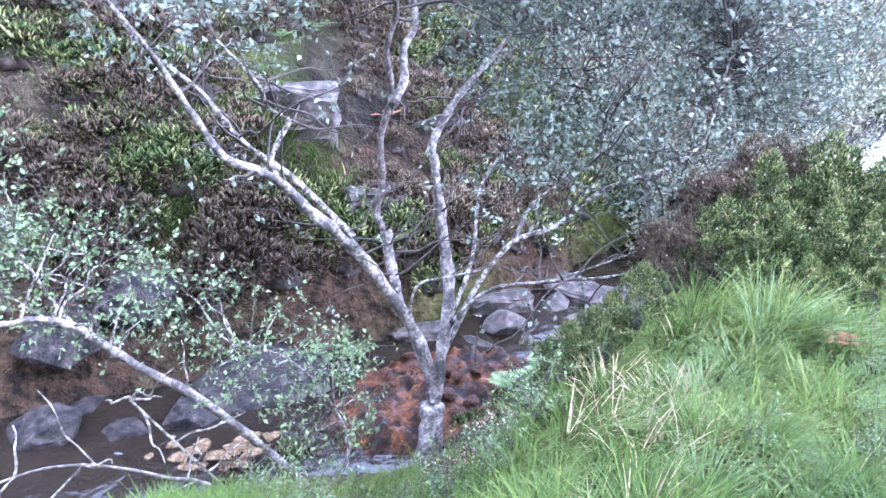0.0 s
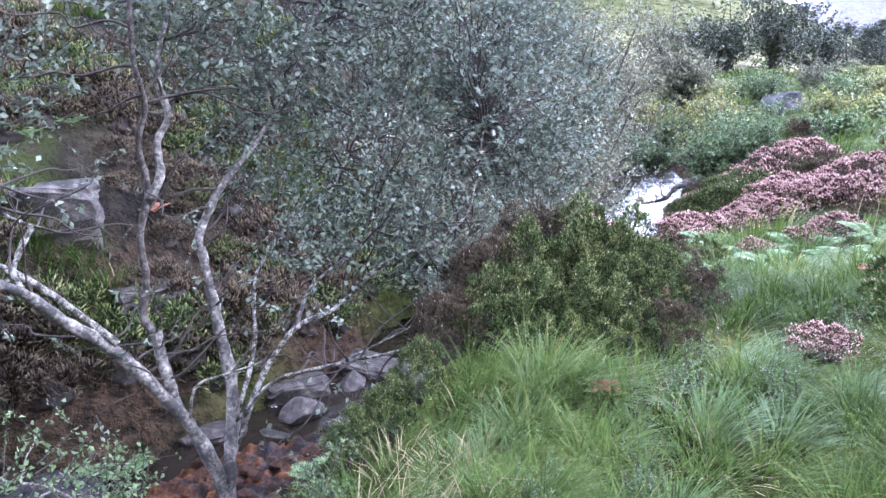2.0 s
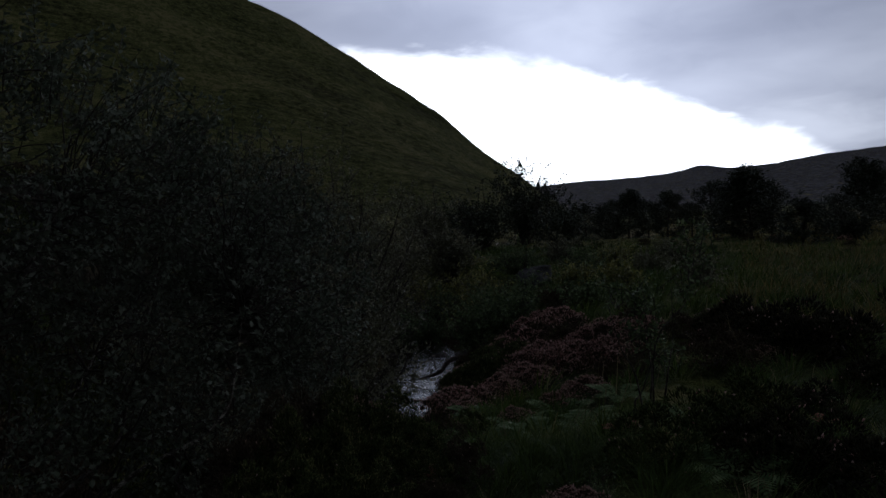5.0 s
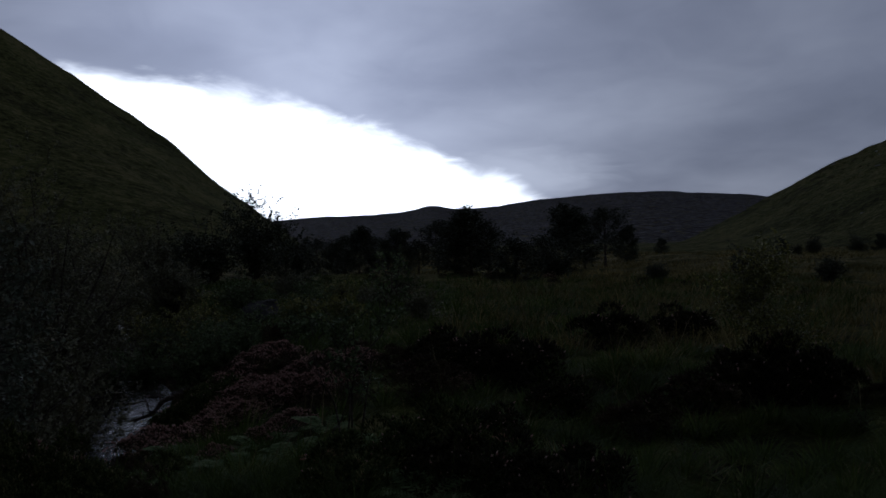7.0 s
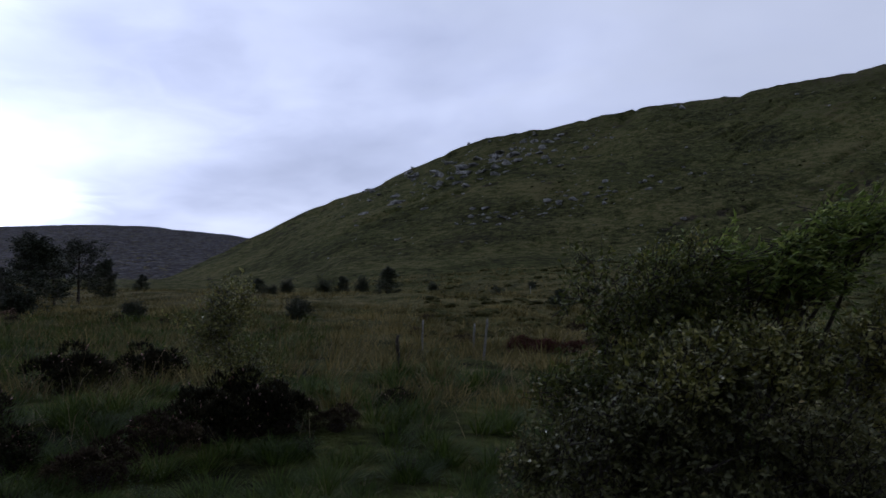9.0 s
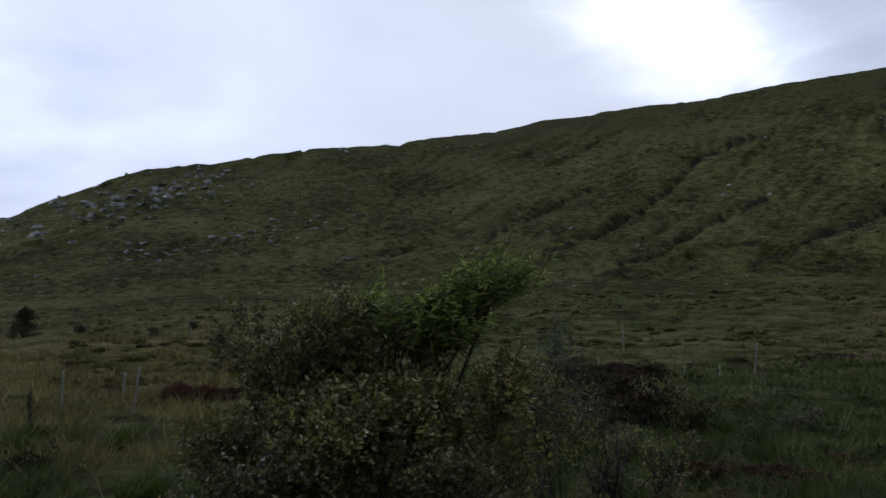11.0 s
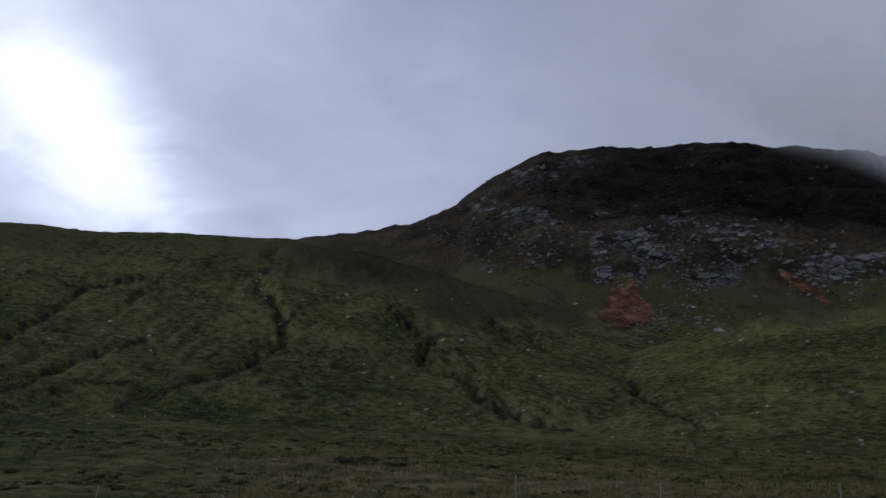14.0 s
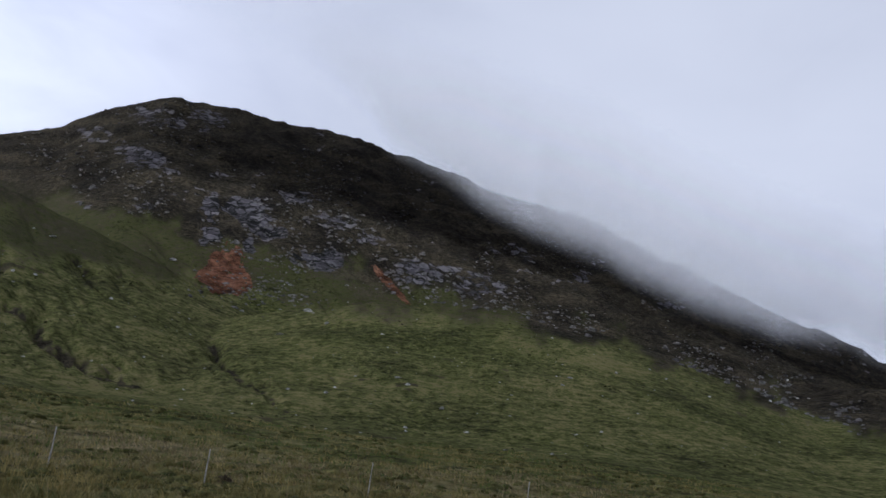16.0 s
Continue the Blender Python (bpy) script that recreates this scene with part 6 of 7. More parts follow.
def stream_shrubs():
    for az, r, h, w, tw in [(17.5, 10.5, 2.5, 3.2, 560), (21.8, 12.0, 3.3, 3.4, 680), (24.0, 15.5, 3.8, 3.6, 680), (25.6, 20.5, 4.2, 4.2, 640), (13.0, 11.5, 2.4, 3.0, 380), (25.0, 12.2, 1.3, 1.4, 200), (27.0, 26.0, 3.6, 4.0, 460), (22.0, 22.0, 4.4, 4.6, 520)]:
        set_at(shrub("stream_shrub", "olive-brown shrub on the far bank of the stream", OLIVE_LEAF, h, w, 16, tw, 12, 0.055 + 0.0012 * r, group="stream shrubs", low=0.0), az, r)
    for az, r, h, w, tw, mat in [(36.4, 19.2, 1.7, 2.6, 760, GREY_LEAF), (34.3, 18.4, 1.5, 1.9, 520, GREY_LEAF), (34.0, 23.5, 1.9, 2.4, 420, WILLOW_LEAF), (37.0, 25.5, 1.3, 2.2, 360, GREY_LEAF), (28.4, 23.6, 1.3, 1.9, 240, GREY_LEAF), (30.4, 24.2, 1.2, 1.8, 240, GREY_LEAF), (26.8, 22.6, 1.4, 1.8, 220, OLIVE_LEAF), (41.5, 22.0, 0.9, 1.6, 220, GREY_LEAF), (43.5, 26.0, 0.9, 1.8, 220, WILLOW_LEAF), (39.8, 28.0, 1.2, 2.2, 240, OLIVE_LEAF), (46.0, 21.0, 0.6, 1.3, 160, OLIVE_LEAF), (44.2, 17.0, 0.5, 1.0, 130, WILLOW_LEAF), (47.5, 27.0, 0.9, 1.7, 200, OLIVE_LEAF), (41.8, 15.0, 0.45, 0.9, 120, GREY_LEAF), (49.5, 18.0, 0.5, 1.0, 130, OLIVE_LEAF), (30.4, 30.0, 1.7, 2.6, 260, WILLOW_LEAF), (28.2, 29.0, 1.5, 2.2, 220, OLIVE_LEAF), (31.6, 27.5, 1.2, 1.6, 180, GREY_LEAF), (26.6, 23.0, 1.1, 1.4, 160, OLIVE_LEAF), (41.0, 20.0, 0.6, 1.2, 160, WILLOW_LEAF)]:
        set_at(shrub("stream_shrub", "grey-green willow shrub leaning over the stream", mat, h, w, 14, tw, 12, 0.07, group="stream shrubs", low=0.0), az, r)
    for az, r, h, w, tw in [(34.2, 40, 4.2, 5.4, 620), (37.2, 43, 4.6, 5.6, 700), (30.5, 46, 4.4, 5.6, 520), (27.5, 38, 4.4, 5.2, 520), (31.8, 33, 2.6, 3.4, 360), (19.0, 30, 4.4, 5.0, 420), (14.0, 26, 3.8, 4.6, 360), (40.0, 38, 2.4, 3.4, 320), (24.5, 30, 4.6, 5.0, 480)]:
        set_at(shrub("stream_shrub", "dark brownish shrub upstream on the bank", OLIVE_LEAF if az < 32 else DARK_NEEDLE, h, w, 14, tw, 12, 0.13, group="stream shrubs", low=0.0), az, r)


def valley_tree(label, kind, seed):
    """A young tree 4 m high: a leader, uneven boughs turned up at the ends, and foliage in tufts along them with gaps between."""
    r = np.random.default_rng(seed)
    ob = thing("moor_tree", label, "tree", "valley trees")
    lean = r.uniform(-0.18, 0.18, 2)
    line = rounded([(0, 0, -0.15), (0.3 * lean[0], 0.3 * lean[1], 1.3), (lean[0], 0.6 * lean[1], 2.7), (0.9 * lean[0], lean[1], 3.85)], 6)
    part("trunk", tube(Geo(), line, 0.065, 0.012, 7), BARK_DARK, ob)
    wood, rods, leaf = Geo(), Geo(), Geo()
    boughs, per, size = {"pine": (42, 30, 0.125), "birch": (34, 22, 0.10)}[kind]
    for k in range(boughs):
        t = 0.10 + 0.87 * (k + r.uniform(0, 0.9)) / boughs if kind == "pine" else 0.28 + 0.7 * (k + r.uniform(0, 0.9)) / boughs
        a = line[min(int(t * (len(line) - 1)), len(line) - 1)]
        reach = (1.35 * (1 - t) ** 0.75 + 0.12 if kind == "pine" else 1.1 * math.sin(math.pi * min(0.97, t * 0.86 + 0.08)) ** 0.8) * r.uniform(0.5, 1.15)
        th = 2.4 * k + r.uniform(-0.7, 0.7)
        out = np.array([math.cos(th), math.sin(th), 0])
        rise = r.uniform(0.15, 0.5) if kind == "pine" else r.uniform(0.4, 1.0)
        bough = rounded([a, a + out * reach * 0.5 + UP * reach * rise * 0.25, a + out * reach + UP * reach * rise], 4)
        tube(wood, bough, 0.018, 0.004, 4, 0.05)
        tufts = bough[len(bough) // 3:]
        at = tufts[r.integers(0, len(tufts), per)] + r.normal(size=(per, 3)) * np.array([0.07, 0.07, 0.06])
        way = unit_rows(out * 0.8 + UP * 0.5 + r.normal(size=(per, 3)) * 0.6)
        foliage(leaf, rods, at, way, size * 3 * r.uniform(0.6, 1.3, per), 7, size, thick=0.004, wide=0.45)
    top = line[-4:][r.integers(0, 4, 40)]
    foliage(leaf, rods, top, unit_rows(UP + r.normal(size=(40, 3)) * 0.45), np.full(40, 0.26), 7, size, thick=0.004, wide=0.4)
    tagged(part("branch", wood, BARK_DARK, ob), kind="stuff")
    tagged(part("twig", rods, TWIG, ob), kind="stuff")
    tagged(part("crown", leaf, DARK_NEEDLE, ob), kind="stuff")
    return ob


def far_trees():
    pines = [valley_tree("dark young pine standing on the valley floor", "pine", 3 + k) for k in range(3)]
    birches = [valley_tree("sparse dark young birch on the valley floor", "birch", 13 + k) for k in range(2)]
    bushes = [shrub("moor_bush", "dark rounded bush on the valley floor", DARK_NEEDLE, 1.6, 1.7, 13, 420, 10, 0.075, group="valley bushes", low=0.0, wind=(0.1, 0.05 * k, 0)) for k in range(3)]
    for k, (az, base, top, wide, kind) in enumerate([(41.5, -1.6, 1.3, 1.0, "birch"), (44.4, -1.9, 1.6, 0.95, "pine"), (47.0, -1.9, 1.4, 0.95, "pine"), (50.0, -1.8, 2.0, 0.9, "birch"), (52.4, -2.0, 2.9, 1.0, "pine"), (55.5, -2.3, 1.2, 1.15, "pine"), (59.0, -1.8, 2.8, 1.0, "pine"),
                                                     (61.6, -1.4, 2.9, 0.9, "birch"), (57.3, -2.0, 1.0, 1.0, "birch"), (63.0, -1.2, 1.4, 0.8, "pine"), (42.8, -1.6, 0.9, 1.0, "pine"), (48.6, -1.8, 0.7, 1.0, "birch"), (65.5, -2.4, -0.8, 1.1, "bush"), (65.2, -0.8, 0.4, 0.9, "pine"),
                                                     (70.9, -2.0, 0.3, 1.0, "bush"), (75.8, -2.4, -0.5, 1.1, "bush"), (81.7, -0.9, 1.2, 0.9, "pine"), (94.2, -1.9, -0.3, 0.9, "pine"), (72.9, -0.9, 0.3, 1.0, "pine"), (74.8, -0.9, 0.45, 1.0, "bush"), (77.3, -0.8, 0.5, 1.0, "bush"),
                                                     (78.6, -0.8, 0.5, 0.9, "pine"), (80.0, -0.8, 0.7, 0.9, "bush"), (89.6, -1.0, -0.1, 1.1, "bush"), (92.0, -0.9, -0.2, 1.0, "bush"), (96.5, -1.2, -0.3, 1.1, "bush"), (85.0, -0.8, 0.0, 1.1, "bush"), (73.8, -1.0, 0.0, 1.0, "bush"), (51.2, -1.9, 2.1, 0.9, "pine"), (53.6, -1.9, 1.7, 1.0, "birch"), (60.3, -1.7, 1.7, 0.9, "birch"), (45.7, -1.7, 0.9, 1.1, "birch"), (43.4, -1.7, 1.2, 1.0, "birch"), (39.6, -1.7, 1.0, 1.2, "pine"), (58.2, -2.1, 0.6, 1.2, "bush")]):
        r = EYE / math.tan(radians(-base)) * 0.98
        h = r * (math.tan(radians(top)) - math.tan(radians(base)))
        s = h / (1.6 if kind == "bush" else 4.0)
        plant({"pine": pines, "birch": birches, "bush": bushes}[kind][k % (2 if kind == "birch" else 3)], az, r, (s * wide * (1.0 if kind == "bush" else 1.6), s * wide * (1.0 if kind == "bush" else 1.6), s), sink=0.1)
    for p in (*pines, *birches, *bushes):
        drop_proto(p)


# ---- the cloud that lies on the mountain ----
def cloud_material():
    m, g, bsdf, at = material("mountain_cloud")
    edge = g.add("ShaderNodeAttribute")
    edge.attribute_name = "thickness"
    fac = edge.outputs["Fac"]
    white = (0.66, 0.67, 0.70, 1)
    soft = g.add("ShaderNodeMixShader", Fac=0.5, i1=g.add("ShaderNodeBsdfDiffuse", Color=white).outputs[0], i2=g.add("ShaderNodeBsdfTranslucent", Color=white).outputs[0])
    both = g.add("ShaderNodeMixShader", Fac=fac, i1=g.add("ShaderNodeBsdfTransparent").outputs[0], i2=soft.outputs[0])
    g.tree.links.new(both.outputs[0], m.node_tree.nodes["Material Output"].inputs[0])
    return m


def mountain_cloud():
    """Sheets of mist one behind another that hide the ridge by degrees and thin out upwards."""
    mat = cloud_material()
    ob = thing("cloud", "grey cloud lying on the mountain's summit ridge", "cloud")
    for k, far in enumerate((470, 500, 530, 560, 590, 620, 650)):
        az, el = np.linspace(150, 262, 260), np.linspace(-5, 26, 110)
        aa, uu = np.meshgrid(az, el, indexing="ij")
        ee = smooth_table(aa, MOUNTAIN["az"], MOUNTAIN["el"]) * 0.5 + 0.5 * np.interp(aa, MOUNTAIN["az"], MOUNTAIN["el"]) + uu
        v = np.stack([far * np.sin(np.radians(aa)), far * np.cos(np.radians(aa)), far * np.tan(np.radians(np.clip(ee, -5, 60))) + EYE], -1).reshape(-1, 3)
        n0, n1 = aa.shape
        idx = np.arange(n0 * n1).reshape(n0, n1)
        q = np.stack([idx[:-1, :-1], idx[1:, :-1], idx[1:, 1:], idx[:-1, 1:]], -1).reshape(-1, 4)
        me = Geo().add(v, q).mesh("cloud_layer", mat)
        start = np.interp(aa, [150, 166, 172, 175, 178, 182, 186, 190, 194, 198, 203, 207, 215, 262], [5, 4, 1.6, -0.3, -1.2, -2.2, -2.7, -2.9, -3.2, -3.0, -2.4, -0.6, 0.2, 0.2])
        start = start + 0.9 * bumps(aa, uu * 1.2 + 7 * k, 4.5, 91 + k, 3, 0.5)
        lift = np.clip((uu - start) / 3.2, 0, 1)
        lift = lift * lift * (3 - 2 * lift)
        thin = 0.244 * np.clip((9 - uu) / 8, 0, 1) ** 1.3
        fac = lift * thin * np.clip((aa - 156) / 24, 0, 1) ** 1.5 * np.clip((258 - aa) / 30, 0, 1)
        layer = me.attributes.new("thickness", "FLOAT", "POINT")
        layer.data.foreach_set("value", fac.astype(np.float32).ravel())
        part("cloud_layer", me, mat, ob)


mountain_cloud()

# ---- rocks, posts and bare earth ----
def block_mesh(seed, dims):
    """A block of rock with broken edges."""
    bm = bmesh.new()
    bmesh.ops.create_cube(bm, size=2)
    bmesh.ops.bevel(bm, geom=bm.edges[:], offset=0.16, segments=1, affect="EDGES")
    bmesh.ops.triangulate(bm, faces=bm.faces[:])
    bmesh.ops.subdivide_edges(bm, edges=bm.edges[:], cuts=3, use_grid_fill=True)
    for v in bm.verts:
        p = v.co.copy()
        s = Vector((seed * 4.7, 0, 0))
        v.co = Vector((p.x * dims[0], p.y * dims[1], p.z * dims[2])) * (1 + 0.16 * noise.noise(p * 1.1 + s)) + 0.16 * noise.noise_vector(p * 2.1 + s) + 0.07 * noise.noise_vector(p * 6 + s)
    me = bpy.data.meshes.new("boulder")
    bm.to_mesh(me)
    bm.free()
    me.materials.append(ROCK)
    return me


def all_rocks():
    mossy = [rock_mesh("boulder", 11 + k, q, ROCK) for k, q in enumerate((0.7, 0.55, 0.8))]
    wet = [rock_mesh("boulder", 51 + k, q, ROCK_WET) for k, q in enumerate((0.75, 0.6, 0.85))]
    hillside = [rock_mesh("boulder", 31 + k, q, ROCK_HILL, 2) for k, q in enumerate((0.6, 0.45, 0.75, 0.5))]

    def stone(mesh, p, size, turn, label, tilt=0.0, group="stream boulders", name="boulder", category="rock"):
        ob = new(name, mesh)
        ob.matrix_basis = placed(p, turn, size, tilt)
        return tagged(ob, label, category, group)

    # the overhanging slab across the stream
    slab = [block_mesh(k, (1, 0.8, 0.45)) for k in (1, 2, 3)]
    x, y = along(-10.4, 8.9)
    stone(slab[0], Vector((x, y, 0.06)), (0.44, 0.5, 0.42), 10, "pinkish grey slab overhanging a dark hollow", 3)
    # a dark block added in place of the shade below the slab
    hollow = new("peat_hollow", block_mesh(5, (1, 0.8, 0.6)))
    hollow.data.materials[0] = DARK_FILL
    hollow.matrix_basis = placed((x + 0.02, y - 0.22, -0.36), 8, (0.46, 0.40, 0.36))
    tagged(hollow, "dark block standing in for the shaded hollow under a slab", "peat")
    for az, r, s, dz in [(-5.2, 8.2, 0.35, 0.0), (4.6, 8.1, 0.34, 0.1), (10.6, 8.6, 0.36, 0.15), (-1.5, 7.4, 0.3, 0.05)]:
        stone(slab[int(r * 10) % 3], on_ground(az, r) + Vector((0, 0, dz)), (s, s * 0.8, s * 0.9), rng.uniform(0, 360), "blocky pinkish grey rock in the stream bank", rng.uniform(-10, 10))
    # boulders in the stream bed
    for az, r, s, dz in [(5.2, 7.6, (0.3, 0.26, 0.28), 0.2), (11.5, 7.9, (0.34, 0.3, 0.3), 0.2), (8.6, 8.2, (0.34, 0.3, 0.3), 0.1), (13.5, 8.4, (0.4, 0.4, 0.4), 0.2), (2.5, 7.3, (0.3, 0.24, 0.2), 0.1), (9.0, 6.0, (0.26, 0.2, 0.2), 0.05),
                         (-30, 6.4, (0.3, 0.25, 0.2), 0.1), (-26, 6.6, (0.3, 0.2, 0.2), 0.0), (-28, 7.0, (0.35, 0.3, 0.3), 0.1), (-24.5, 6.1, (0.2, 0.16, 0.14), 0.1), (-19, 6.2, (0.35, 0.3, 0.25), 0.1), (-14, 6.4, (0.45, 0.35, 0.3), 0.15), (-9.5, 6.3, (0.4, 0.3, 0.25), 0.1), (-23, 7.2, (0.5, 0.3, 0.25), 0.0)]:
        if az < -12:
            stone(wet[int(r * 7) % 3], on_ground(az, r) + Vector((0, 0, dz)), [1.4 * k for k in s], rng.uniform(0, 360), "wet dark boulder in the stream bed", rng.uniform(-12, 12))
        else:
            stone(mossy[int(r * 7) % 3], on_ground(az, r) + Vector((0, 0, dz)), s, rng.uniform(0, 360), "tan and grey boulder in the stream bed", rng.uniform(-12, 12))
    for az, r, s in [(26.0, 16.5, 0.35), (27.6, 18.5, 0.3), (31.4, 21.5, 0.4), (29.0, 24.5, 0.5), (30.4, 26.5, 0.6), (28.5, 28, 0.6), (29.8, 30, 0.7), (31.6, 29, 0.6), (27.3, 22, 0.4), (32.6, 18.4, 0.3), (31.9, 16.6, 0.35), (33.1, 20.0, 0.45)]:
        stone(mossy[int(r) % 3], on_ground(az, r) + Vector((0, 0, 0.1)), (s, s * 0.8, s * 0.6), rng.uniform(0, 360), "wet dark boulder at the stream's edge", rng.uniform(-12, 12))
    # pale boulders by the upper stream
    stone(rock_mesh("boulder", 77, 0.7, ROCK_LEDGE), on_ground(38.3, 23.0) + Vector((0, 0, 0.22)), (0.66, 0.52, 0.66), 100, "large pale grey boulder among bushes", 5, "pale boulders")
    stone(hillside[2], on_ground(31.9, 37) + Vector((0, 0, 0.3)), (0.28, 0.25, 0.75), 10, "upright pale stone by the stream", 8, "pale boulders")
    # on the hillsides
    for az, el, s in [(86.9, 7.9, 6.0), (85.8, 8.3, 5.0), (84.9, 7.7, 4.5), (88.0, 8.6, 4.5), (89.5, 9.1, 4.0), (90.7, 8.9, 4.5), (83.2, 7.2, 4.0), (92.3, 9.0, 3.6), (81.0, 6.0, 3.4), (88.6, 5.1, 3.0), (94.8, 5.7, 2.0), (102.2, 4.3, 1.4), (93.9, 6.3, 1.2), (92.6, 7.0, 1.3), (144.8, 10.2, 3.2), (150.4, 4.1, 1.2), (168.8, 7.7, 2.4), (177.4, 5.8, 1.8), (178.2, 5.4, 1.5), (170.5, 9.6, 3.2), (160.8, 11.6, 3.4),
                      (169.0, 11.2, 3.4), (163.2, 2.5, 0.9), (139.6, 4.5, 1.0), (112.2, 3.5, 0.9), (100.5, 2.9, 0.9), (153.2, 11.5, 2.6), (127.0, 7.2, 1.4), (138.2, 12.9, 0.9), (138.0, 12.4, 1.1), (138.3, 11.9, 0.9), (138.7, 11.3, 1.0), (139.9, 9.6, 1.2), (136.2, 6.1, 0.9), (122.8, 5.0, 1.3), (121.6, 4.8, 1.1), (123.6, 4.6, 1.0), (145.6, 9.9, 2.0), (155.2, 10.0, 1.6)]:
        stone(hillside[int(az) % 4], spot(az, el), (s * 0.7, s * 0.55, s * 0.5), rng.uniform(0, 360), "weathered grey boulder on the grassy hillside", rng.uniform(-15, 15), "hillside boulders")
    # scattered stones, and the broken rock of the outcrops
    v0, t0 = lump(1, 0.6, 5, 0.5, 1)

    def scatter(name, label, spots, sizes, mat, turn=180, shape=(1, 1, 1)):
        geo = Geo()
        places = [spot(round(az * 4) / 4, el).xy.length for az, el in spots]
        turns = np.radians(np.array(spots)[:, 0])
        px, py = np.array(places) * np.sin(turns), np.array(places) * np.cos(turns)
        pz = height(px, py)
        for (az, el), s, x, y, z in zip(spots, sizes, px, py, pz):
            p = Vector((x, y, z))
            if p.length < 40:
                continue
            s = s * min(1.0, p.length / 380) ** 0.8
            m = np.array(Euler(rng.uniform(-0.5, 0.5, 3) + np.array([0, 0, radians(rng.uniform(-turn, turn) - az)])).to_matrix()) * s * rng.uniform(0.6, 1.2, 3) * np.array(shape)
            geo.add(v0 * rng.uniform(0.8, 1.2, (len(v0), 1)) @ m.T + np.array(p), None, t0)
        solid(name, geo, mat, label, "rocks", kind="stuff", smooth=False)

    n = 800
    scatter("loose_stones", "small grey stones strewn over the grassy hillside", np.stack([rng.uniform(74, 205, n), rng.uniform(1.5, 12.5, n)], -1), 0.25 + 1.1 * rng.uniform(0, 1, n) ** 4, ROCK_HILL)
    n = 260
    scatter("outcrop_rocks", "broken grey rock outcrop high on the hill", np.stack([(a := rng.normal(88, 5.4, n)), 8.0 + 0.26 * (a - 87.5) + rng.normal(0, 0.75, n)], -1), 0.5 + 2.6 * rng.uniform(0, 1, n) ** 3, ROCK_HILL)
    n = 90
    scatter("outcrop_rocks", "band of grey rocks across the hill", np.stack([(a := rng.normal(95, 4.5, n)), 5.7 + 0.2 * (a - 95) + rng.normal(0, 0.45, n)], -1), 0.5 + 1.9 * rng.uniform(0, 1, n) ** 2.5, ROCK_HILL)
    n = 3600
    az, el = rng.uniform(74, 200, n), rng.uniform(0.8, 12.5, n)
    keep = bumps(az, el * 2.5, 5.0, 65, 3, 0.6) > 0.05
    scatter("rush_tufts", "dark tufts of rush and heather on the grassy hillside", np.stack([az, el], -1)[keep], rng.uniform(0.4, 1.1, n)[keep] ** 1.6 * 0.8, RUSH, 180, (1.0, 1.0, 0.8))
    n = 5200
    az = rng.uniform(150, 208, n)
    line = np.interp(az, [150, 155, 160, 163, 170, 177, 185, 196, 209], [17.0, 15, 14, 13.6, 12.6, 12.1, 11.7, 9.5, 5])
    el = line - 0.6 + 9.0 * rng.uniform(0, 1, n) ** 1.2
    keep = bumps(az, el * 1.6, 2.6, 55, 2) > -0.04
    scatter("crag_rocks", "grey stones and ledges below the mountain's summit", np.stack([az, el], -1)[keep], (0.55 + 2.0 * rng.uniform(0, 1, n) ** 3)[keep], ROCK_LEDGE, 80, (1.2, 0.8, 0.9))
    n = 330
    scatter("scree", "scree of grey stones below the red scar", np.stack([rng.normal(167.0, 2.2, n), rng.normal(10.6, 0.6, n)], -1), 0.35 + 1.5 * rng.uniform(0, 1, n) ** 3, ROCK_LEDGE)


def tussocks():
    """Rounded tussocks of coarse grass all over the valley floor below the hill."""
    mat = rough_surface("coarse_tussock_grass", [(0.38, (0.016, 0.018, 0.006)), (0.5, (0.055, 0.056, 0.018)), (0.62, (0.13, 0.115, 0.045))], 1.2, 9, bump=1.0, depth=0.08, spec=0.02)
    v0, t0 = lump(1, 0.8, 9, 0.5, 2)
    n = 3600
    a, r = np.radians(rng.uniform(84, 206, n)), 24 * (150 / 24) ** rng.uniform(0, 1, n)
    x, y = r * np.sin(a), r * np.cos(a)
    z = height(x, y)
    size = rng.uniform(0.14, 0.36, n) * (0.6 + r / 90)
    keep = bumps(x, y, 9, 99, 2) > -0.25
    geo = Geo()
    for k in np.flatnonzero(keep):
        th = rng.uniform(0, 6.28)
        turn = np.array([[math.cos(th), -math.sin(th), 0], [math.sin(th), math.cos(th), 0], [0, 0, 1]])
        geo.add((v0 * rng.uniform(0.8, 1.2, (len(v0), 1)) * size[k] * rng.uniform((0.8, 0.8, 0.45), (1.6, 1.1, 0.8))) @ turn.T + np.array([x[k], y[k], z[k]]), None, t0)
    solid("grass_tussocks", geo, mat, "coarse grass tussocks over the valley floor", "grass", kind="stuff")


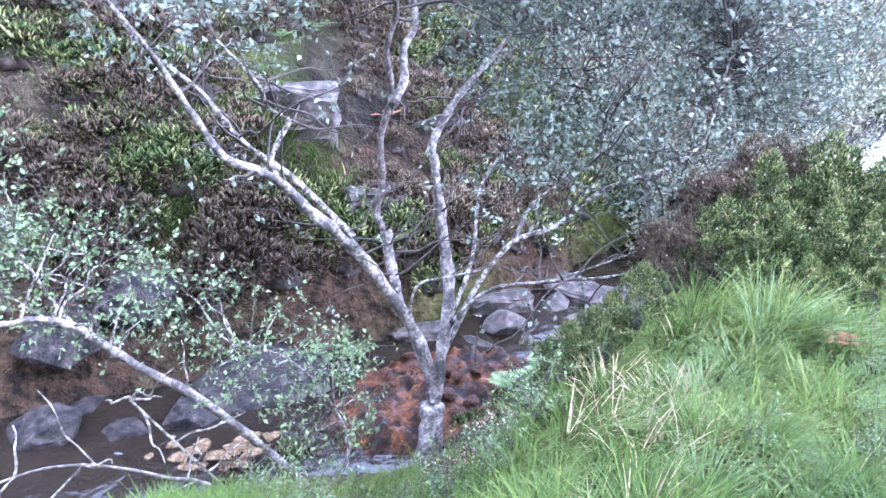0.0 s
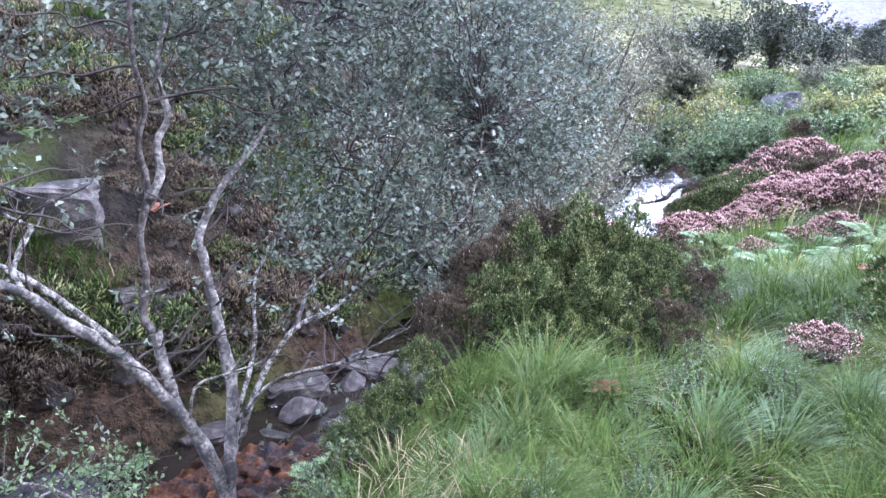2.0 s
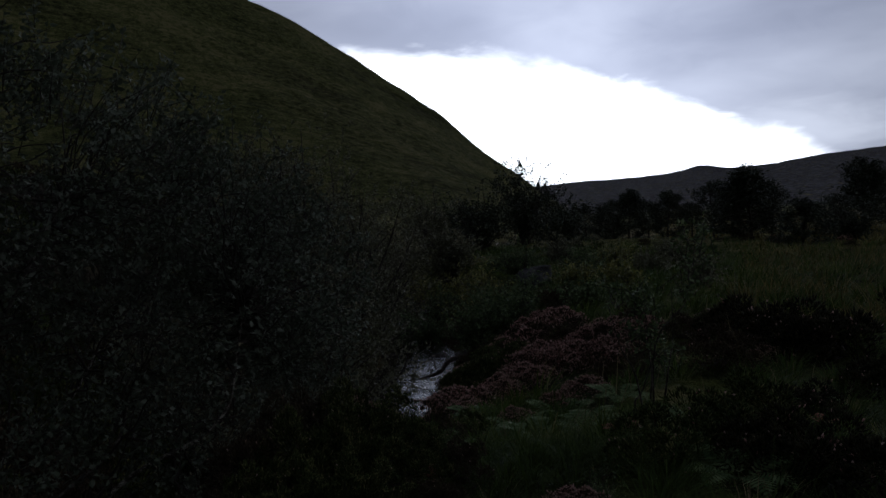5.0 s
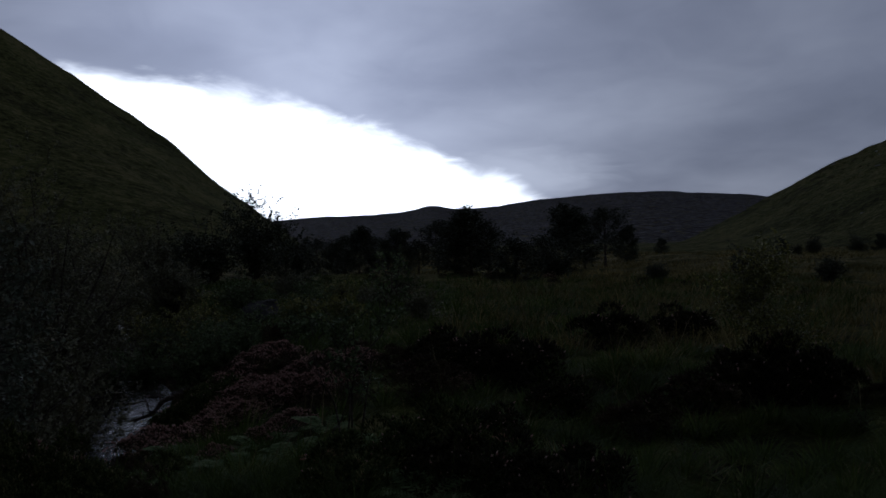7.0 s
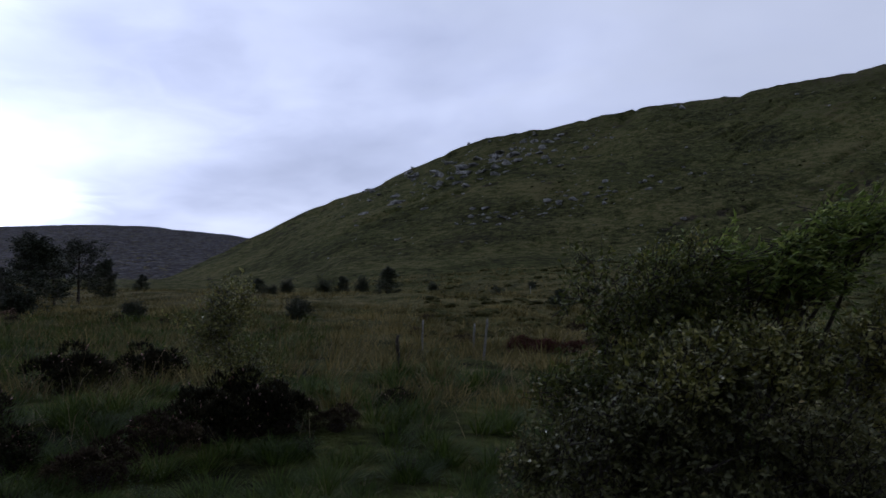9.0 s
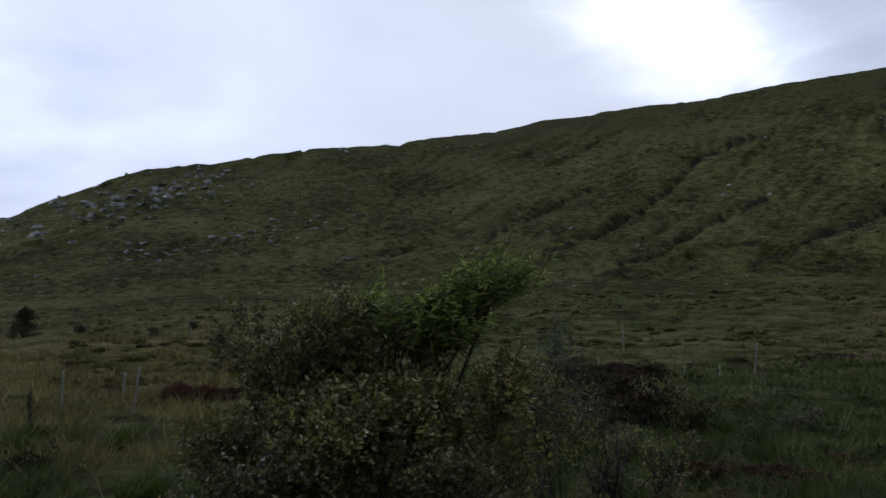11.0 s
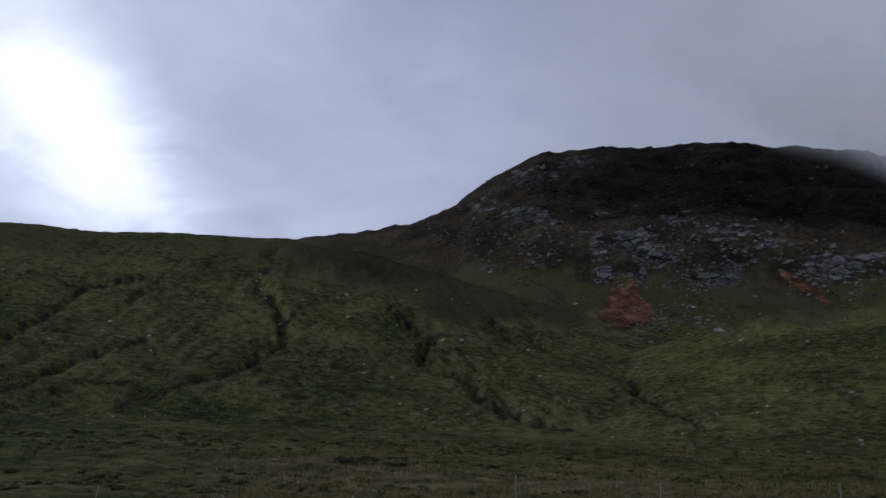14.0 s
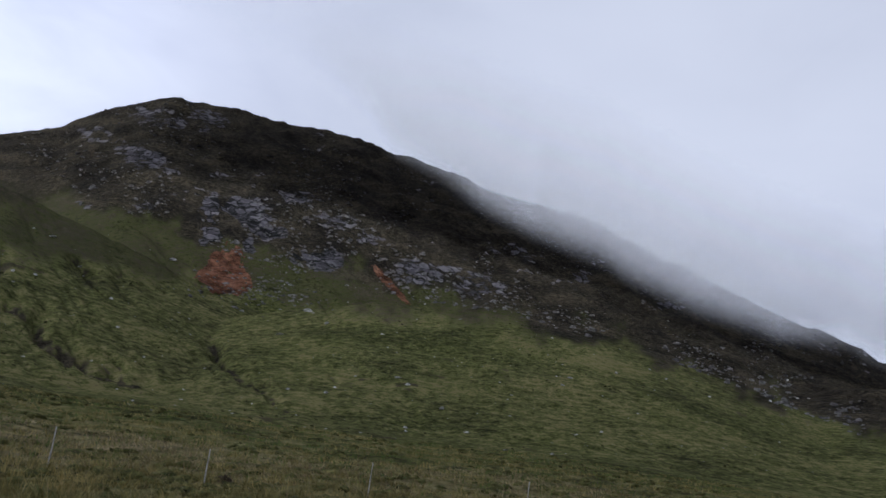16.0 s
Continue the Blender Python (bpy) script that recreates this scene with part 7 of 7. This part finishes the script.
def bare_earth():
    """Patches of eroded ground that follow the slope."""
    def patch(name, label, mat, mid, half, lean, taper, seed, n=64):
        v, inner = [], []
        for u in np.linspace(-1, 1, n):
            for w in np.linspace(-1, 1, n):
                p = spot(mid[0] + u * half[0] * (1 - taper * w) + lean * w, mid[1] + w * half[1])
                k = noise.noise(Vector((u * 2.1, w * 2.1, seed))) + 0.6 * noise.noise(Vector((u * 6, w * 6, seed)))
                inner.append(1.0 * (u * u + w * w) + 0.8 * max(abs(u), abs(w)) ** 6 + 0.9 * k + 0.35 * noise.noise(Vector((u * 15, w * 15, seed))) < 0.85)
                v.append((p.x, p.y, p.z + 0.25 + 0.5 * noise.noise(Vector((u * 7, w * 7, seed)))))
        q = [(i * n + j, (i + 1) * n + j, (i + 1) * n + j + 1, i * n + j + 1) for i in range(n - 1) for j in range(n - 1)]
        q = [c for c in q if sum(inner[k] for k in c) > 2]
        solid(name, Geo().add(v, q), mat, label, "ground", kind="structure")

    patch("trim_red_scar", "bare red earth scar on the mountain slope", RUST_SCAR, (164.4, 11.5), (2.0, 2.1), 0.0, 0.5, 2)
    patch("trim_red_scar", "small bare red earth scar lower on the slope", RUST_SCAR, (176.0, 12.2), (0.5, 1.5), -1.8, -0.3, 5)


def peat_banks():
    """Low eroded banks of dark peat, and the grassy mound beyond."""
    for k, (az, r, w, d, h) in enumerate([(119.2, 21.0, 1.3, 0.8, 0.45), (121.6, 23.0, 1.2, 0.8, 0.5), (120.9, 18.5, 0.9, 0.6, 0.35), (118.0, 17.0, 0.8, 0.6, 0.4), (134.6, 38.0, 2.8, 1.0, 0.26), (129.4, 34.0, 1.5, 0.8, 0.22)]):
        v, t = lump(1, 1, 60 + k, 0.9, 4)
        v = v * np.array([1 + 0.22 * noise.noise(Vector(x) * 4.5) + 0.14 * noise.noise(Vector(x) * 11) for x in v])[:, None]
        p = on_ground(az, r)
        ob = solid("peat_bank", Geo().add(v * np.array([w, d, h]), None, t), PEAT_RED, "eroded bank of dark reddish peat", "peat bank", "peat banks", smooth=False)
        ob.matrix_basis = placed(p + Vector((0, 0, -0.05)), -az + rng.uniform(-15, 15))
    for az, el, w, h, mat, label in [(147.3, 0.25, 2.6, 0.8, GROUND, "low grassy mound at the foot of the hill"), (144.9, 0.3, 0.7, 0.6, PEAT_RED, "dark peat-coloured lump beside the grassy mound")]:
        v, t = lump(1, 1, int(az), 0.5, 4)
        v = v * np.array([1 + 0.16 * noise.noise(Vector(x) * 5) + 0.10 * noise.noise(Vector(x) * 12) for x in v])[:, None]
        ob = solid("mound", Geo().add(v * np.array([w, 1.4, h]), None, t), mat, label, "mound", smooth=False)
        layer = ob.data.color_attributes.new("cover", "FLOAT_COLOR", "POINT")
        layer.data.foreach_set("color", np.tile(np.array([0, 0.2, 0.2, 0], np.float32), len(v)))
        ob.matrix_basis = placed(spot(az, el) + Vector((0, 0, -0.15)), -az)


def rust_bank():
    """The iron-red stones and earth behind the birch's foot."""
    rusty = [rock_mesh("stone", 51 + k, 0.6, RUST, 2) for k in range(3)]
    geo = Geo()
    rows = []
    us, ws = np.linspace(-1, 1, 60), np.linspace(-1, 1, 60)
    for u in us:
        for w in ws:
            x, y = 0.06 + u * 0.95, 6.1 + 0.25 * u + w * 0.85
            q = u * u + w * w
            k = 0.06 * noise.noise(Vector((x * 6, y * 6, 1))) + 0.05 * noise.noise(Vector((x * 17, y * 17, 3)))
            rows.append((x, y, max(ground_z(x, y), -2.06) + 0.08 + 1.3 * k - 0.25 * max(0, q - 0.7)))
    geo.add(rows, [(i * 60 + j, (i + 1) * 60 + j, (i + 1) * 60 + j + 1, i * 60 + j + 1) for i in range(59) for j in range(59)])
    for k in range(18):
        x, y = rng.uniform(-0.6, 0.9), rng.uniform(5.5, 6.7)
        ob = new("stone", rusty[k % 3])
        ob.matrix_basis = placed((x, y, max(ground_z(x, y), -2.06) + 0.12), rng.uniform(0, 360), (s := rng.uniform(0.05, 0.13), s * rng.uniform(0.6, 0.9), s * 0.7), rng.uniform(-15, 15))
        tagged(ob, "rust-stained stone in the stream bed", "stone", "rusty stones")
    solid("rust_bank", geo, RUST, "wet rusty red earth and stones by the stream", "ground", kind="structure")


def fence_post(tall, seed):
    r = np.random.default_rng(seed)
    geo = Geo()
    line = rounded([(0, 0, -0.3), (r.uniform(-0.01, 0.01), 0, tall * 0.4), (r.uniform(-0.02, 0.02), r.uniform(-0.02, 0.02), tall)], 3)
    tube(geo, line, 0.026, 0.022, 8, 0.05)
    return geo.mesh("fence_post", WOOD_OLD)


def all_posts():
    tall = [fence_post(1.15, 1), fence_post(1.0, 2), fence_post(0.75, 3)]
    for k, (az, base, top) in enumerate([(85.3, -4.7, -2.5), (88.85, -4.8, -2.9), (89.7, -5.4, -2.5), (121.7, -2.0, -0.1), (120.1, -3.1, -1.9), (130.0, -3.1, -0.9), (137.8, -4.0, -1.7), (146.2, -4.0, -1.7), (156.7, -2.8, -0.3), (144.4, -8.0, -5.9),
                                         (127.9, -3.4, -2.4), (125.7, -3.2, -2.4), (166.0, -2.9, -0.7), (176.5, -2.6, -0.4), (187.0, -2.4, -0.3), (92.0, -1.4, -0.6), (85.8, -1.0, -0.45), (88.2, -1.0, -0.4)]):
        r = EYE / math.tan(radians(-base)) * 0.98
        h = r * (math.tan(radians(top)) - math.tan(radians(base)))
        p = on_ground(az, r)
        ob = new("fence_post", tall[k % 3])
        ob.matrix_basis = placed(p, rng.uniform(0, 360), (0.65 if az == 144.4 else 1, 0.65 if az == 144.4 else 1, h / (1.15, 1.0, 0.75)[k % 3]), rng.uniform(-5, 5))
        tagged(ob, "weathered grey wooden fence post standing in moor grass", "post", "fence posts")
    geo = Geo()
    tube(geo, rounded([(0, 0, -0.2), (0.03, 0, 0.25), (-0.02, 0.02, 0.5), (0.03, 0.0, 0.62)], 4), 0.035, 0.022, 7, 0.2)
    ob = solid("tree_stump", geo, BARK_DARK, "short dark broken stump in long grass", "stump")
    x, y = along(84.1, 13.6)
    ob.location = (x, y, ground_z(x, y))


PEAT_RED = rough_surface("reddish_peat", [(0.38, (0.005, 0.003, 0.003)), (0.48, (0.016, 0.009, 0.007)), (0.62, (0.042, 0.024, 0.015))], 3.0, 22, bump=1.0, depth=0.06, spec=0.04)
RUSH = rough_surface("dark_rush_tuft", [(0.38, (0.008, 0.008, 0.004)), (0.5, (0.022, 0.024, 0.009)), (0.64, (0.05, 0.048, 0.02))], 1.5, 9, bump=1.0, depth=0.1, spec=0.02)
ROCK_LEDGE = rough_surface("lichened_mountain_stone", [(0.36, (0.021, 0.021, 0.020)), (0.48, (0.060, 0.058, 0.056)), (0.62, (0.15, 0.145, 0.138))], 0.3, 2.2, bump=1.0, depth=0.3, spec=0.02)
RUST_SCAR = rough_surface("bare_red_earth", [(0.40, (0.016, 0.008, 0.005)), (0.5, (0.075, 0.032, 0.017)), (0.62, (0.17, 0.085, 0.05))], 0.12, 1.2, bump=0.8, depth=0.4, spec=0.02)

birch_on_bank()
low_birch()
near_shrubs()
stream_shrubs()
fallen_branch()
far_trees()
all_rocks()
tussocks()
bare_earth()
rust_bank()
peat_banks()
all_posts()
all_heather()
all_ferns()
all_grass()
